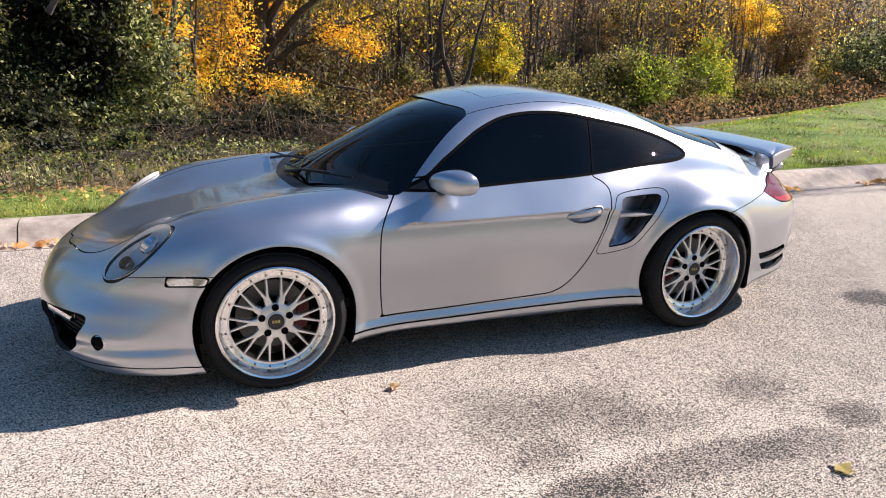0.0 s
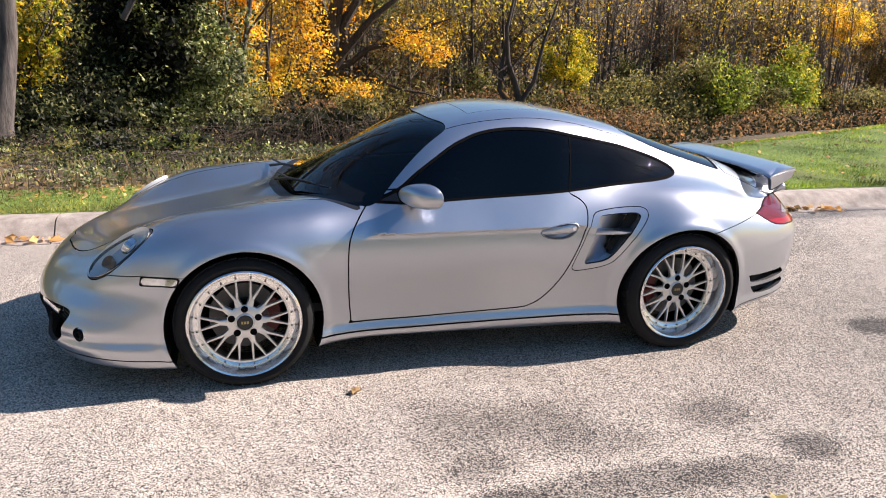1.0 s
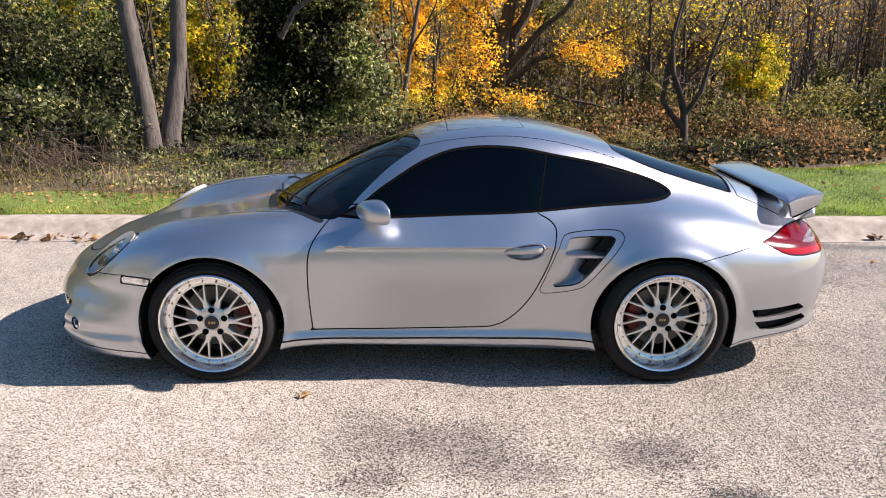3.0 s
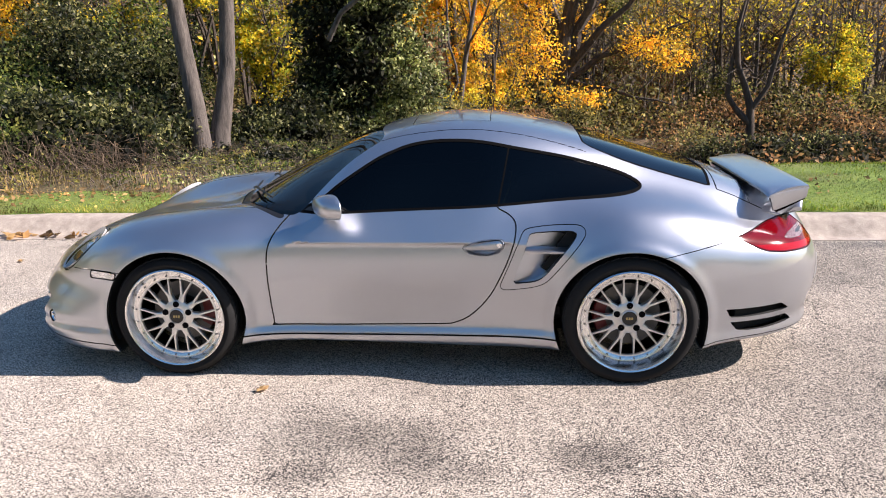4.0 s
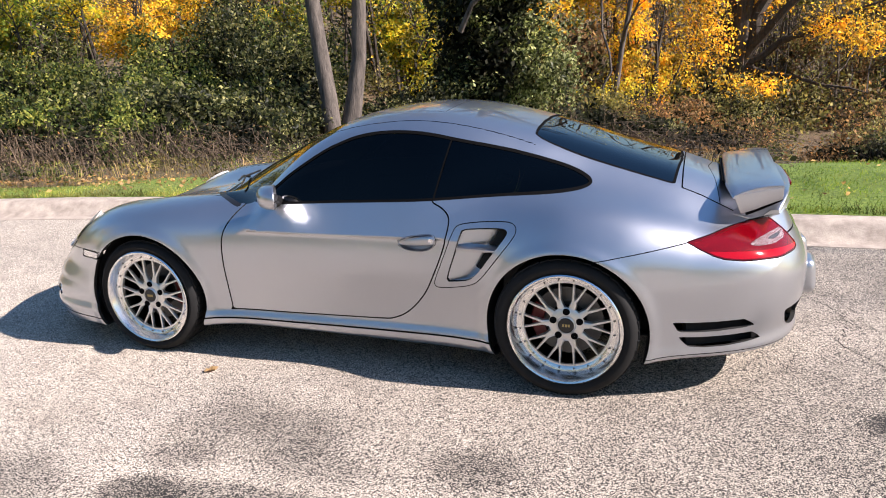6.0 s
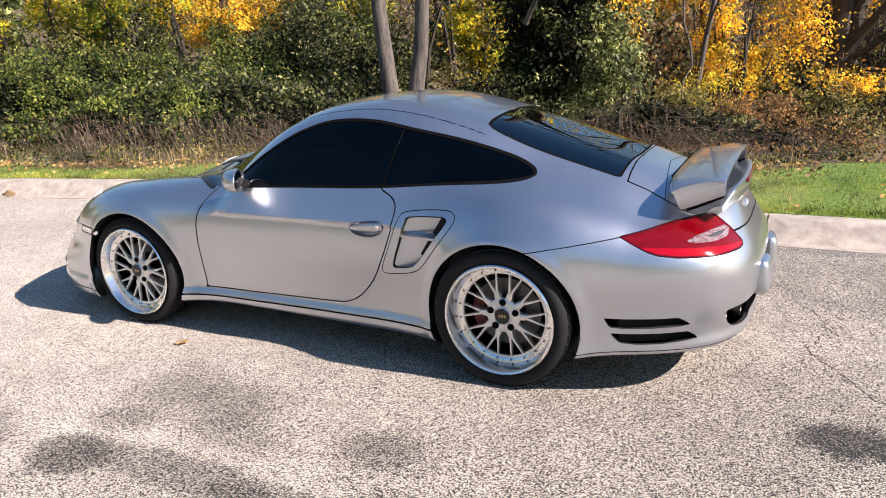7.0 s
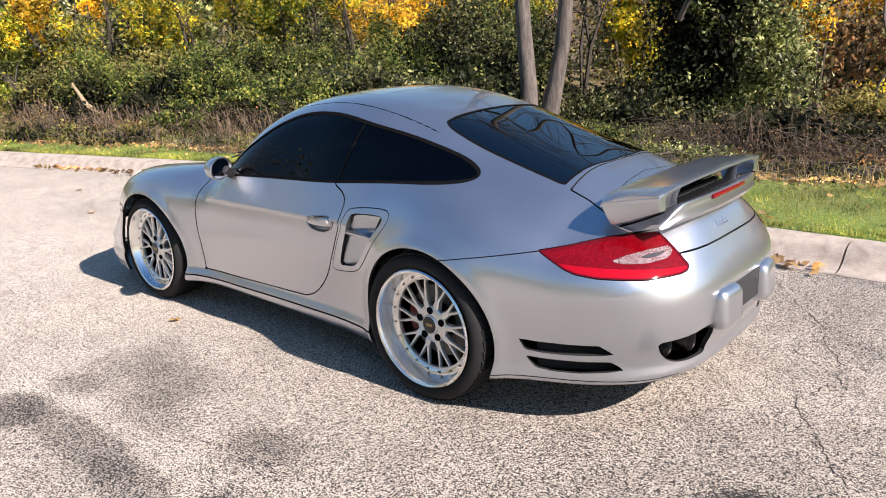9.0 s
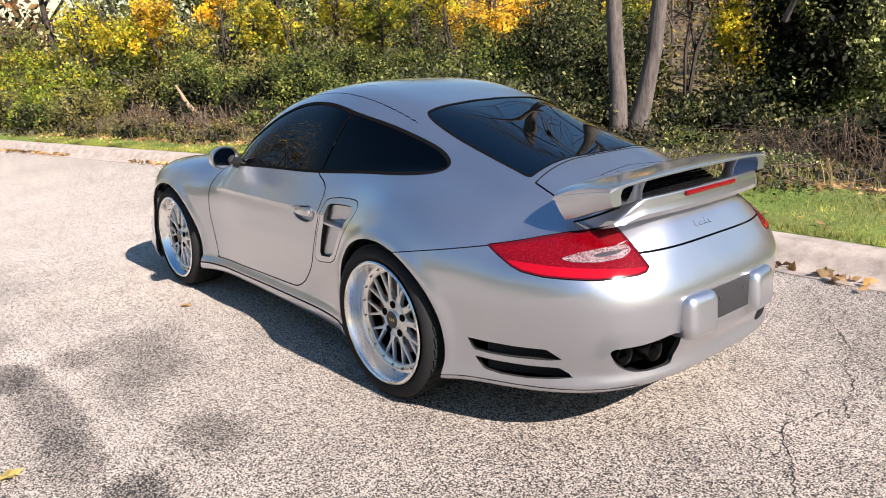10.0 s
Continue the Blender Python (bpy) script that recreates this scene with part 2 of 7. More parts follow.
def curve(keys, soft=0.03):
    """A smooth function through (x, value) keys."""
    kx, kv = np.array([k[0] for k in keys], float), np.array([k[1] for k in keys], float)
    s = np.diff(kv) / np.diff(kx)
    d = np.concatenate(([s[0]], (s[:-1] * np.diff(kx)[1:] + s[1:] * np.diff(kx)[:-1]) / (kx[2:] - kx[:-2]), [s[-1]]))
    g = np.linspace(kx[0], kx[-1], 1200)
    i = np.clip(np.searchsorted(kx, g) - 1, 0, len(kx) - 2)
    h = kx[i + 1] - kx[i]
    t = (g - kx[i]) / h
    v = (2 * t**3 - 3 * t**2 + 1) * kv[i] + (t**3 - 2 * t**2 + t) * h * d[i] + (3 * t**2 - 2 * t**3) * kv[i + 1] + (t**3 - t**2) * h * d[i + 1]
    w = max(1, int(soft / (g[1] - g[0])))
    ker = np.hanning(2 * w + 3)
    ker /= ker.sum()
    pad = np.concatenate((v[0] - (v[1:w + 2] - v[0])[::-1], v, v[-1] - (v[-w - 2:-1] - v[-1])[::-1]))
    v = np.convolve(pad, ker, "valid")
    return lambda x: np.interp(x, g, v)


def smax(a, b, k):
    k = k * 1.5
    h = np.maximum(k - np.abs(a - b), 0) / k
    return np.maximum(a, b) + h * h * h * k / 6


def smin(a, b, k):
    return -smax(-a, -b, k)


def step(a, b, x):
    t = np.clip((x - a) / (b - a), 0, 1)
    return t * t * (3 - 2 * t)


def loop(points, n=6):
    """A smooth closed outline through points."""
    p = np.array(points, float)
    out = []
    for i in range(len(p)):
        a, b, c, d = p[i - 1], p[i], p[(i + 1) % len(p)], p[(i + 2) % len(p)]
        for t in np.arange(n) / n:
            out.append(0.5 * (2 * b + (c - a) * t + (2 * a - 5 * b + 4 * c - d) * t**2 + (3 * b - a - 3 * c + d) * t**3))
    return np.array(out)


def inside(outline, u, v):
    """Signed distance to a closed outline, negative within."""
    o = np.array(outline, float)
    q = np.roll(o, -1, 0)
    best = np.full(u.shape, 1e9)
    sign = np.zeros(u.shape, bool)
    for (ax, ay), (bx, by) in zip(o, q):
        ex, ey = bx - ax, by - ay
        t = np.clip(((u - ax) * ex + (v - ay) * ey) / (ex * ex + ey * ey + 1e-12), 0, 1)
        best = np.minimum(best, (u - ax - t * ex) ** 2 + (v - ay - t * ey) ** 2)
        if abs(ey) > 1e-12:
            sign ^= ((ay > v) != (by > v)) & (u < ex * (v - ay) / ey + ax)
    d = np.sqrt(best)
    return np.where(sign, -d, d)


# ---- the car's skin ----
PLAN = curve([(-2.3, 0.84), (-1.5, 0.862), (-1.175, 0.88), (-0.9, 0.85), (-0.66, 0.797), (-0.3, 0.787), (0.3, 0.789), (0.6, 0.80), (0.85, 0.84), (1.175, 0.905), (1.4, 0.885), (1.65, 0.82), (2.0, 0.765), (2.35, 0.745)], 0.06)
NOSE = curve([(0.0, -2.04), (0.12, -2.08), (0.2, -2.135), (0.3, -2.18), (0.42, -2.225), (0.5, -2.23), (0.6, -2.22), (1.4, -2.22)])
TAIL = curve([(0.0, 2.0), (0.15, 2.09), (0.19, 2.165), (0.225, 2.205), (0.25, 2.222), (0.268, 2.218), (0.29, 2.212), (0.36, 2.235), (0.5, 2.25), (0.57, 2.247), (0.63, 2.222), (0.70, 2.182), (0.76, 2.155), (0.85, 2.13), (1.0, 2.11), (1.4, 2.10)])
TUCK = curve([(0.0, 0.04), (0.12, 0.02), (0.17, 0.002), (0.235, 0.002), (0.262, 0.014), (0.30, 0.016), (0.4, 0.012), (0.55, 0.0), (0.65, 0.003), (0.72, 0.014), (0.8, 0.045), (0.9, 0.10), (1.0, 0.17), (1.4, 0.4)], 0.012)
DECK = curve([(-2.3, 0.40), (-2.22, 0.465), (-2.12, 0.54), (-2.0, 0.595), (-1.8, 0.645), (-1.5, 0.71), (-1.175, 0.768), (-0.9, 0.82), (-0.6, 0.86), (0, 0.87), (1.0, 0.90), (1.4, 0.95), (1.62, 0.955), (1.8, 0.905), (2.0, 0.85), (2.1, 0.825), (2.2, 0.79), (2.35, 0.73)])
WING = curve([(-2.3, 0.34), (-2.2, 0.42), (-2.0, 0.56), (-1.85, 0.635), (-1.7, 0.71), (-1.5, 0.79), (-1.175, 0.84), (-0.8, 0.868), (-0.4, 0.886), (0, 0.893), (0.5, 0.91), (0.8, 0.922), (1.175, 0.918), (1.4, 0.892), (1.6, 0.85), (1.8, 0.79), (2.0, 0.73), (2.2, 0.66), (2.35, 0.6)])
BELLY = curve([(-2.3, 0.165), (-1.95, 0.146), (-1.75, 0.132), (-1.55, 0.126), (-0.8, 0.165), (0.8, 0.15), (1.52, 0.186), (1.65, 0.202), (1.9, 0.212), (2.1, 0.216), (2.25, 0.222), (2.4, 0.23)])
ROOF = curve([(-1.3, 0.66), (-1.02, 0.815), (-0.6, 1.03), (-0.25, 1.19), (0, 1.264), (0.2, 1.292), (0.4, 1.295), (0.6, 1.275), (0.8, 1.236), (1.0, 1.186), (1.2, 1.126), (1.4, 1.055), (1.62, 0.965), (1.9, 0.84), (2.4, 0.6)])
CABIN = curve([(-1.4, 0.72), (-0.5, 0.725), (0, 0.72), (0.5, 0.715), (0.9, 0.64), (1.24, 0.53), (1.5, 0.47), (1.75, 0.42), (2.4, 0.3)], 0.06)
FRONT_AXLE, REAR_AXLE = -1.175, 1.175


def skin(x, y, z):
    """Below zero inside the car's outer shape."""
    yy = np.abs(y)
    between = step(-0.95, -0.75, x) * (1 - step(0.75, 0.98, x))
    half = PLAN(x) - TUCK(z) * (0.45 + 0.55 * between) - 0.03 * step(0.62, 0.85, z) * step(0.6, 1.0, x)
    tf = np.clip((-1.3 - x) / (-1.3 - NOSE(z)), 0, 3)
    tr = np.clip((x - 1.35) / (TAIL(z) - 1.35), 0, 3)
    n = np.where(x < 0, 2.05 + 1.3 * (1 - step(0.22, 0.5, z)), 3.45)
    side = half * ((tf**n + tr**n + (yy / half) ** n) ** (1 / n) - 1)
    for ax, az, r in ((FRONT_AXLE + 0.005, 0.32, 0.368), (REAR_AXLE, 0.32, 0.38)):
        d = np.hypot(x - ax, z - az) - r
        side = side - 0.010 * np.exp(-((d - 0.01) / 0.03) ** 2)
    nose = 1 - step(-1.75, -1.35, x)
    side = side + nose * (0.008 * np.exp(-(((z - 0.262) / 0.026) ** 2)) + 0.006 * (1 - step(-1.95, -1.6, x)) * np.exp(-(((z - 0.365) / 0.032) ** 2)))
    crest = step(0.3, 1.0, yy / 0.62)
    zt = DECK(x) + (WING(x) - DECK(x)) * crest
    top = (z - zt) * 0.95
    low = smax(side, top, 0.24 - 0.06 * between - 0.13 * step(1.7, 2.05, x))
    low = smax(low, BELLY(x) - z, 0.05 - 0.03 * step(1.3, 1.6, np.abs(x)))
    c = 0.95 - 0.8 * step(-0.75, -0.05, x)
    wrap = x - c * yy**2 * (1 - step(0.2, 0.5, x))
    lid = (z - ROOF(wrap) + 0.13 * yy**2) * 0.9
    wall = (yy - CABIN(x) + 0.50 * (z - 0.9) + 0.25 * np.maximum(z - 0.9, 0) ** 2) * 0.88
    cab = smax(lid, wall, 0.13)
    cab = np.maximum(cab, 0.72 - z)
    cab = smax(cab, (x - 2.0) * 0.8, 0.10)
    return smin(low, cab, 0.03 + 0.12 * step(0.5, 1.35, x))


def skin_normals(p):
    e = 0.004
    g = np.stack([skin(*(p + e * np.eye(3)[k]).T) - skin(*(p - e * np.eye(3)[k]).T) for k in range(3)], 1)
    return g, g / np.maximum(np.linalg.norm(g, axis=1, keepdims=True), 1e-9)


def skin_surface(h=0.014):
    """A mesh of quads on the zero level of skin()."""
    xs = np.arange(-2.26, 2.32, h)
    ys = (np.arange(-70, 70) + 0.5) * h
    zs = np.arange(0.08, 1.34, h)
    f = np.empty((len(xs), len(ys), len(zs)))
    gy, gz = np.meshgrid(ys, zs, indexing="ij")
    half = len(ys) // 2
    for i in range(0, len(xs), 40):
        xx = xs[i:i + 40]
        f[i:i + 40, half:] = skin(xx[:, None, None] + 0 * gy[None, half:], 0 * xx[:, None, None] + gy[None, half:], 0 * xx[:, None, None] + gz[None, half:])
    f[:, :half] = f[:, half:][:, ::-1]
    s = f < 0
    cnt = np.zeros([n - 1 for n in s.shape], int)
    for a in (0, 1):
        for b in (0, 1):
            for c in (0, 1):
                cnt += s[a:s.shape[0] - 1 + a, b:s.shape[1] - 1 + b, c:s.shape[2] - 1 + c]
    act = (cnt > 0) & (cnt < 8)
    idx = np.full(act.shape, -1)
    cells = np.argwhere(act)
    idx[act] = np.arange(len(cells))
    p = np.stack([xs[cells[:, 0]] + h / 2, ys[cells[:, 1]] + h / 2, zs[cells[:, 2]] + h / 2], 1)
    for _ in range(6):
        v = skin(*p.T)
        g, _n = skin_normals(p)
        g = g / 0.008
        p = p - np.clip(v / np.maximum((g**2).sum(1), 1e-3), -h, h)[:, None] * g * 0.9
    quads = []
    for ax in range(3):
        o = [k for k in range(3) if k != ax]
        lo = [slice(None)] * 3
        hi = [slice(None)] * 3
        lo[ax], hi[ax] = slice(0, -1), slice(1, None)
        ch = np.argwhere(s[tuple(lo)] != s[tuple(hi)])
        ch = ch[(ch[:, o[0]] > 0) & (ch[:, o[1]] > 0)]
        ch = ch[(ch[:, o[0]] < s.shape[o[0]] - 1) & (ch[:, o[1]] < s.shape[o[1]] - 1)]
        q = []
        for da, db in ((1, 1), (0, 1), (0, 0), (1, 0)):
            c = ch.copy()
            c[:, o[0]] -= da
            c[:, o[1]] -= db
            q.append(idx[tuple(c.T)])
        q = np.stack(q, 1)
        flip = s[tuple(ch.T)] ^ (ax == 1)
        q[~flip] = q[~flip][:, ::-1]
        quads.append(q)
    return p, np.concatenate(quads)


class Skin:
    """The skin's vertices, shared by all the panels cut from it."""

    def __init__(self):
        self.p, quads = skin_surface()
        self.n = skin_normals(self.p)[1]
        self.faces = np.full((len(quads), 8), -1)
        self.faces[:, :4] = quads


def cut(sk, faces, field):
    """Parts faces along the zero line of field(points, normals): those below it, and the rest."""
    val = field(sk.p, sk.n)
    fv = np.where(faces >= 0, val[faces], np.nan)
    lo, hi = np.nanmin(fv, 1), np.nanmax(fv, 1)
    ins, outs = faces[hi < 0], faces[lo >= 0]
    mixed = faces[(hi >= 0) & (lo < 0)]
    newp, newn, seen, base = [], [], {}, len(sk.p)

    def cross(a, b):
        key = (a, b) if a < b else (b, a)
        if key not in seen:
            i, j = key
            t = val[i] / (val[i] - val[j])
            newp.append(sk.p[i] + t * (sk.p[j] - sk.p[i]))
            nn = sk.n[i] + t * (sk.n[j] - sk.n[i])
            newn.append(nn / (np.linalg.norm(nn) + 1e-9))
            seen[key] = base + len(newp) - 1
        return seen[key]

    more = {True: [], False: []}
    for row in mixed:
        f = [int(v) for v in row if v >= 0]
        for keep in (True, False):
            out = []
            for a, b in zip(f, f[1:] + f[:1]):
                if (val[a] < 0) == keep:
                    out.append(a)
                if (val[a] < 0) != (val[b] < 0):
                    out.append(cross(a, b))
            if len(out) >= 3:
                more[keep].append((out + [-1] * 8)[:8])
    if newp:
        sk.p = np.concatenate((sk.p, newp))
        sk.n = np.concatenate((sk.n, newn))
    ins = np.concatenate((ins, np.array(more[True], int).reshape(-1, 8)))
    outs = np.concatenate((outs, np.array(more[False], int).reshape(-1, 8)))
    return ins, outs


def pick(sk, faces, field, gap=0.0034):
    """Takes the panel within field out of faces, with a joint round it. Returns panel, rest."""
    panel, rest = cut(sk, faces, lambda p, n: field(p, n) + gap)
    _, rest = cut(sk, rest, lambda p, n: field(p, n) - gap)
    return panel, rest


def even(p, n, ax):
    """Normals evened out over a pane: a quadratic in two of its axes."""
    u, v = p[:, ax[0]], p[:, ax[1]]
    u, v = (u - u.mean()) / (np.ptp(u) + 1e-6), (v - v.mean()) / (np.ptp(v) + 1e-6)
    a = np.stack((1 + 0 * u, u, v, u * u, u * v, v * v, u**3, v**3, u * v * v, u * u * v), 1)
    m = a @ np.linalg.lstsq(a, n, rcond=None)[0]
    return m / np.linalg.norm(m, axis=1, keepdims=True)


def panel(name, sk, faces, material, parent, label="", depth=0.02, shift=0.0, pane=None):
    """A panel with its rim turned inwards, smooth by the skin's own normals."""
    used = np.unique(faces[faces >= 0])
    back = np.full(len(sk.p), -1)
    back[used] = np.arange(len(used))
    v, nrm = sk.p[used] + shift * sk.n[used], sk.n[used]
    if pane:
        nrm = even(v, nrm, pane)
    fl = [[int(back[i]) for i in row if i >= 0] for row in faces]
    fl = [f for f in fl if len(set(f)) == len(f)]
    faces_kept = list(fl)
    normals = [nrm[i] for f in fl for i in f]
    vv = [tuple(a) for a in v]
    if depth:
        edges = {}
        for f in fl:
            for a, b in zip(f, f[1:] + f[:1]):
                edges[(a, b)] = 1
        rim = [(a, b) for a, b in edges if (b, a) not in edges]
        low = {}
        for e in rim:
            for a in e:
                if a not in low:
                    low[a] = len(vv)
                    vv.append(tuple(v[a] - depth * nrm[a]))
        for a, b in rim:
            q = [b, a, low[a], low[b]]
            fl.append(q)
            w = np.cross(v[a] - v[b], -nrm[a])
            w = w / (np.linalg.norm(w) + 1e-9)
            normals += [w] * 4
    me = bpy.data.meshes.new(name)
    me.from_pydata(vv, [], fl)
    me.update()
    me.shade_smooth()
    me.materials.append(material)
    if depth:
        me.materials.append(GAP)
        me.polygons.foreach_set("material_index", [0] * len(faces_kept) + [1] * (len(fl) - len(faces_kept)))
    if len(me.loops) == len(normals):
        me.normals_split_custom_set([tuple(n) for n in normals])
    return finish(name, me, None, parent, label)


# ---- fields that mark out panels ----
def quick(outline):
    o = np.array(outline, float)
    lo, hi = o.min(0) - 0.06, o.max(0) + 0.06

    def f(u, v, ok):
        out = np.full(u.shape, 0.06)
        m = ok & (u > lo[0]) & (u < hi[0]) & (v > lo[1]) & (v < hi[1])
        if m.any():
            out[m] = inside(o, u[m], v[m])
        return out
    return f


def on_side(outline, s):
    q = quick(outline)
    return lambda p, n: q(p[:, 0], p[:, 2], s * p[:, 1] > 0.25)


def on_top(outline):
    q = quick(outline)
    return lambda p, n: q(p[:, 0], np.abs(p[:, 1]), p[:, 2] > 0.5)


def on_rear(outline, s=0):
    q = quick(outline)
    return lambda p, n: q(np.abs(p[:, 1]) if not s else s * p[:, 1], p[:, 2], p[:, 0] > 1.4)


def on_front(outline):
    q = quick(outline)
    return lambda p, n: q(np.abs(p[:, 1]), p[:, 2], p[:, 0] < -1.6)


def on_corner(outline, s, a):
    q = quick(outline)
    return lambda p, n: q(a[0] * p[:, 0] + a[1] * s * p[:, 1], p[:, 2], (s * p[:, 1] > 0.2) & (p[:, 0] * a[0] > 0.8))


# outlines: side ones as (x, z), top ones as (x, y), rear ones as (y, z)
WINDOW = loop([(-0.53, 0.857), (-0.40, 0.928), (-0.30, 1.005), (-0.13, 1.112), (-0.03, 1.157), (0.06, 1.186), (0.18, 1.204), (0.32, 1.207), (0.45, 1.196), (0.60, 1.168), (0.87, 1.114), (1.10, 1.046), (1.21, 1.000), (1.252, 0.966), (1.236, 0.942), (1.15, 0.927), (0.88, 0.912), (0.5, 0.889), (0.1, 0.874), (-0.2, 0.862), (-0.45, 0.852)], 4)
DOOR = loop([(-0.50, 0.90), (-0.545, 0.862), (-0.60, 0.808), (-0.65, 0.735), (-0.672, 0.66), (-0.676, 0.53), (-0.672, 0.40), (-0.664, 0.30), (-0.661, 0.272), (-0.64, 0.270), (-0.3, 0.271), (0.2, 0.279), (0.30, 0.292), (0.38, 0.335), (0.467, 0.43), (0.53, 0.55), (0.575, 0.66), (0.599, 0.75), (0.600, 0.815), (0.565, 0.855), (0.515, 0.882), (0.49, 0.91), (0.3, 0.93), (0.0, 0.93), (-0.3, 0.93)], 4)
SCREEN_LINE = loop([(-0.95, 0.0), (-0.93, 0.2), (-0.87, 0.38), (-0.77, 0.56), (-0.65, 0.65), (-0.585, 0.672), (-0.52, 0.665), (-0.36, 0.592), (-0.155, 0.495), (-0.11, 0.458), (-0.10, 0.38), (-0.135, 0.2), (-0.145, 0.0), (-0.145, -0.2), (-0.4, -0.3), (-0.9, -0.2)], 4)
BACK_LINE = loop([(0.945, 0.0), (0.945, 0.2), (0.95, 0.36), (0.965, 0.40), (1.05, 0.425), (1.3, 0.428), (1.55, 0.432), (1.615, 0.43), (1.63, 0.40), (1.645, 0.2), (1.65, 0.0), (1.6, -0.2), (1.2, -0.3), (1.0, -0.2)], 4)
HOOD = loop([(-2.02, 0.0), (-2.005, 0.2), (-1.95, 0.36), (-1.86, 0.455), (-1.72, 0.50), (-1.5, 0.515), (-1.2, 0.545), (-0.9, 0.58), (-0.78, 0.605), (-0.765, 0.598), (-0.81, 0.545), (-0.92, 0.385), (-0.975, 0.2), (-0.995, 0.0), (-1.2, -0.3), (-1.8, -0.3)], 5)
COWL = loop([(-1.0, 0.0), (-0.975, 0.22), (-0.915, 0.39), (-0.80, 0.58), (-0.67, 0.675), (-0.60, 0.690), (-0.64, 0.6), (-0.8, 0.4), (-0.9, 0.0), (-0.9, -0.2), (-0.97, -0.2)], 4)
HEADLAMP_C = Vector((-1.725, 0.645, 0.650))
TAIL_U = (0.66, -0.75)
CLEAR = [(0.81, 0.708), (0.88, 0.724), (0.97, 0.738), (1.055, 0.745), (1.068, 0.728), (1.04, 0.707), (0.95, 0.698), (0.86, 0.699)]
CLEAR_CORE = [(0.90, 0.714), (0.97, 0.726), (1.035, 0.732), (1.03, 0.722), (0.97, 0.713)]
TAILLAMP = [(0.566, 0.737), (0.60, 0.708), (0.645, 0.676), (0.68, 0.662), (0.75, 0.652), (0.93, 0.645), (1.08, 0.649), (1.115, 0.656), (1.126, 0.672), (1.09, 0.722), (1.035, 0.790), (1.02, 0.797), (0.85, 0.778), (0.70, 0.756)]
INTAKE_LINE = loop([(0.625, 0.745), (0.64, 0.775), (0.665, 0.79), (0.75, 0.803), (0.86, 0.811), (0.92, 0.808), (0.943, 0.785), (0.93, 0.745), (0.85, 0.64), (0.77, 0.54), (0.72, 0.505), (0.65, 0.486), (0.56, 0.474), (0.53, 0.482), (0.53, 0.51), (0.575, 0.62)], 4)
INTAKE_HOLE = loop([(0.665, 0.745), (0.68, 0.768), (0.75, 0.777), (0.86, 0.783), (0.895, 0.777), (0.895, 0.75), (0.82, 0.65), (0.75, 0.56), (0.70, 0.525), (0.63, 0.512), (0.595, 0.512), (0.60, 0.55), (0.635, 0.65)], 4)
VENT_TOP = [(1.648, 0.384), (1.72, 0.381), (1.84, 0.382), (1.95, 0.386), (2.00, 0.352), (1.96, 0.344), (1.84, 0.336), (1.74, 0.334), (1.672, 0.339)]
VENT_LOW = [(1.672, 0.313), (1.76, 0.311), (1.88, 0.313), (1.985, 0.318), (2.03, 0.284), (1.98, 0.274), (1.88, 0.263), (1.78, 0.261), (1.715, 0.268)]
EXHAUST = loop([(0.565, 0.385), (0.54, 0.335), (0.49, 0.298), (0.42, 0.285), (0.33, 0.286), (0.305, 0.292), (0.30, 0.32), (0.29, 0.40), (0.30, 0.412), (0.34, 0.418), (0.45, 0.402), (0.54, 0.395)], 3)
GRILLE = loop([(0.62, 0.392), (0.665, 0.372), (0.668, 0.30), (0.63, 0.225), (0.45, 0.205), (0.30, 0.21), (0.27, 0.24), (0.27, 0.33), (0.30, 0.365), (0.45, 0.385)], 4)
MID_GRILLE = loop([(0.0, 0.33), (0.15, 0.33), (0.2, 0.32), (0.215, 0.28), (0.21, 0.23), (0.18, 0.215), (0.0, 0.21), (-0.1, 0.21), (-0.1, 0.33)], 3)
HANDLE = loop([(0.335, 0.690), (0.36, 0.716), (0.42, 0.735), (0.50, 0.742), (0.537, 0.738), (0.547, 0.712), (0.53, 0.675), (0.47, 0.652), (0.40, 0.654), (0.355, 0.668)], 4)


def side_y(x, z):
    """Half width of the skin at a place on its side."""
    y = np.linspace(0.98, 0.3, 1400)
    return float(y[np.argmax(skin(x + 0 * y, y, z + 0 * y) < 0)])


def rear_x(y, z):
    x = np.linspace(2.32, 1.6, 1500)
    return float(x[np.argmax(skin(x, y + 0 * x, z + 0 * x) < 0)])


def front_x(y, z):
    x = np.linspace(-2.3, -1.5, 1500)
    return float(x[np.argmax(skin(x, y + 0 * x, z + 0 * x) < 0)])


def headlamp_field(s, grow=0.0):
    c = np.array((HEADLAMP_C.x, s * HEADLAMP_C.y, HEADLAMP_C.z))
    u = np.array((0.28, s * 0.03, 0.205))
    u /= np.linalg.norm(u)
    w = np.array((-0.55, s * 0.45, 0.70))
    w -= u * w.dot(u)
    w /= np.linalg.norm(w)
    v = np.cross(u, w)

    def f(p, n):
        d = p - c
        a, b = d @ u, d @ v
        k = np.hypot(a / (0.185 + grow), b / (0.088 + grow)) - 1
        return np.where((np.abs(d @ w) < 0.2) & (s * p[:, 1] > 0), k * 0.1, 0.1)
    return f, c, u, v, w


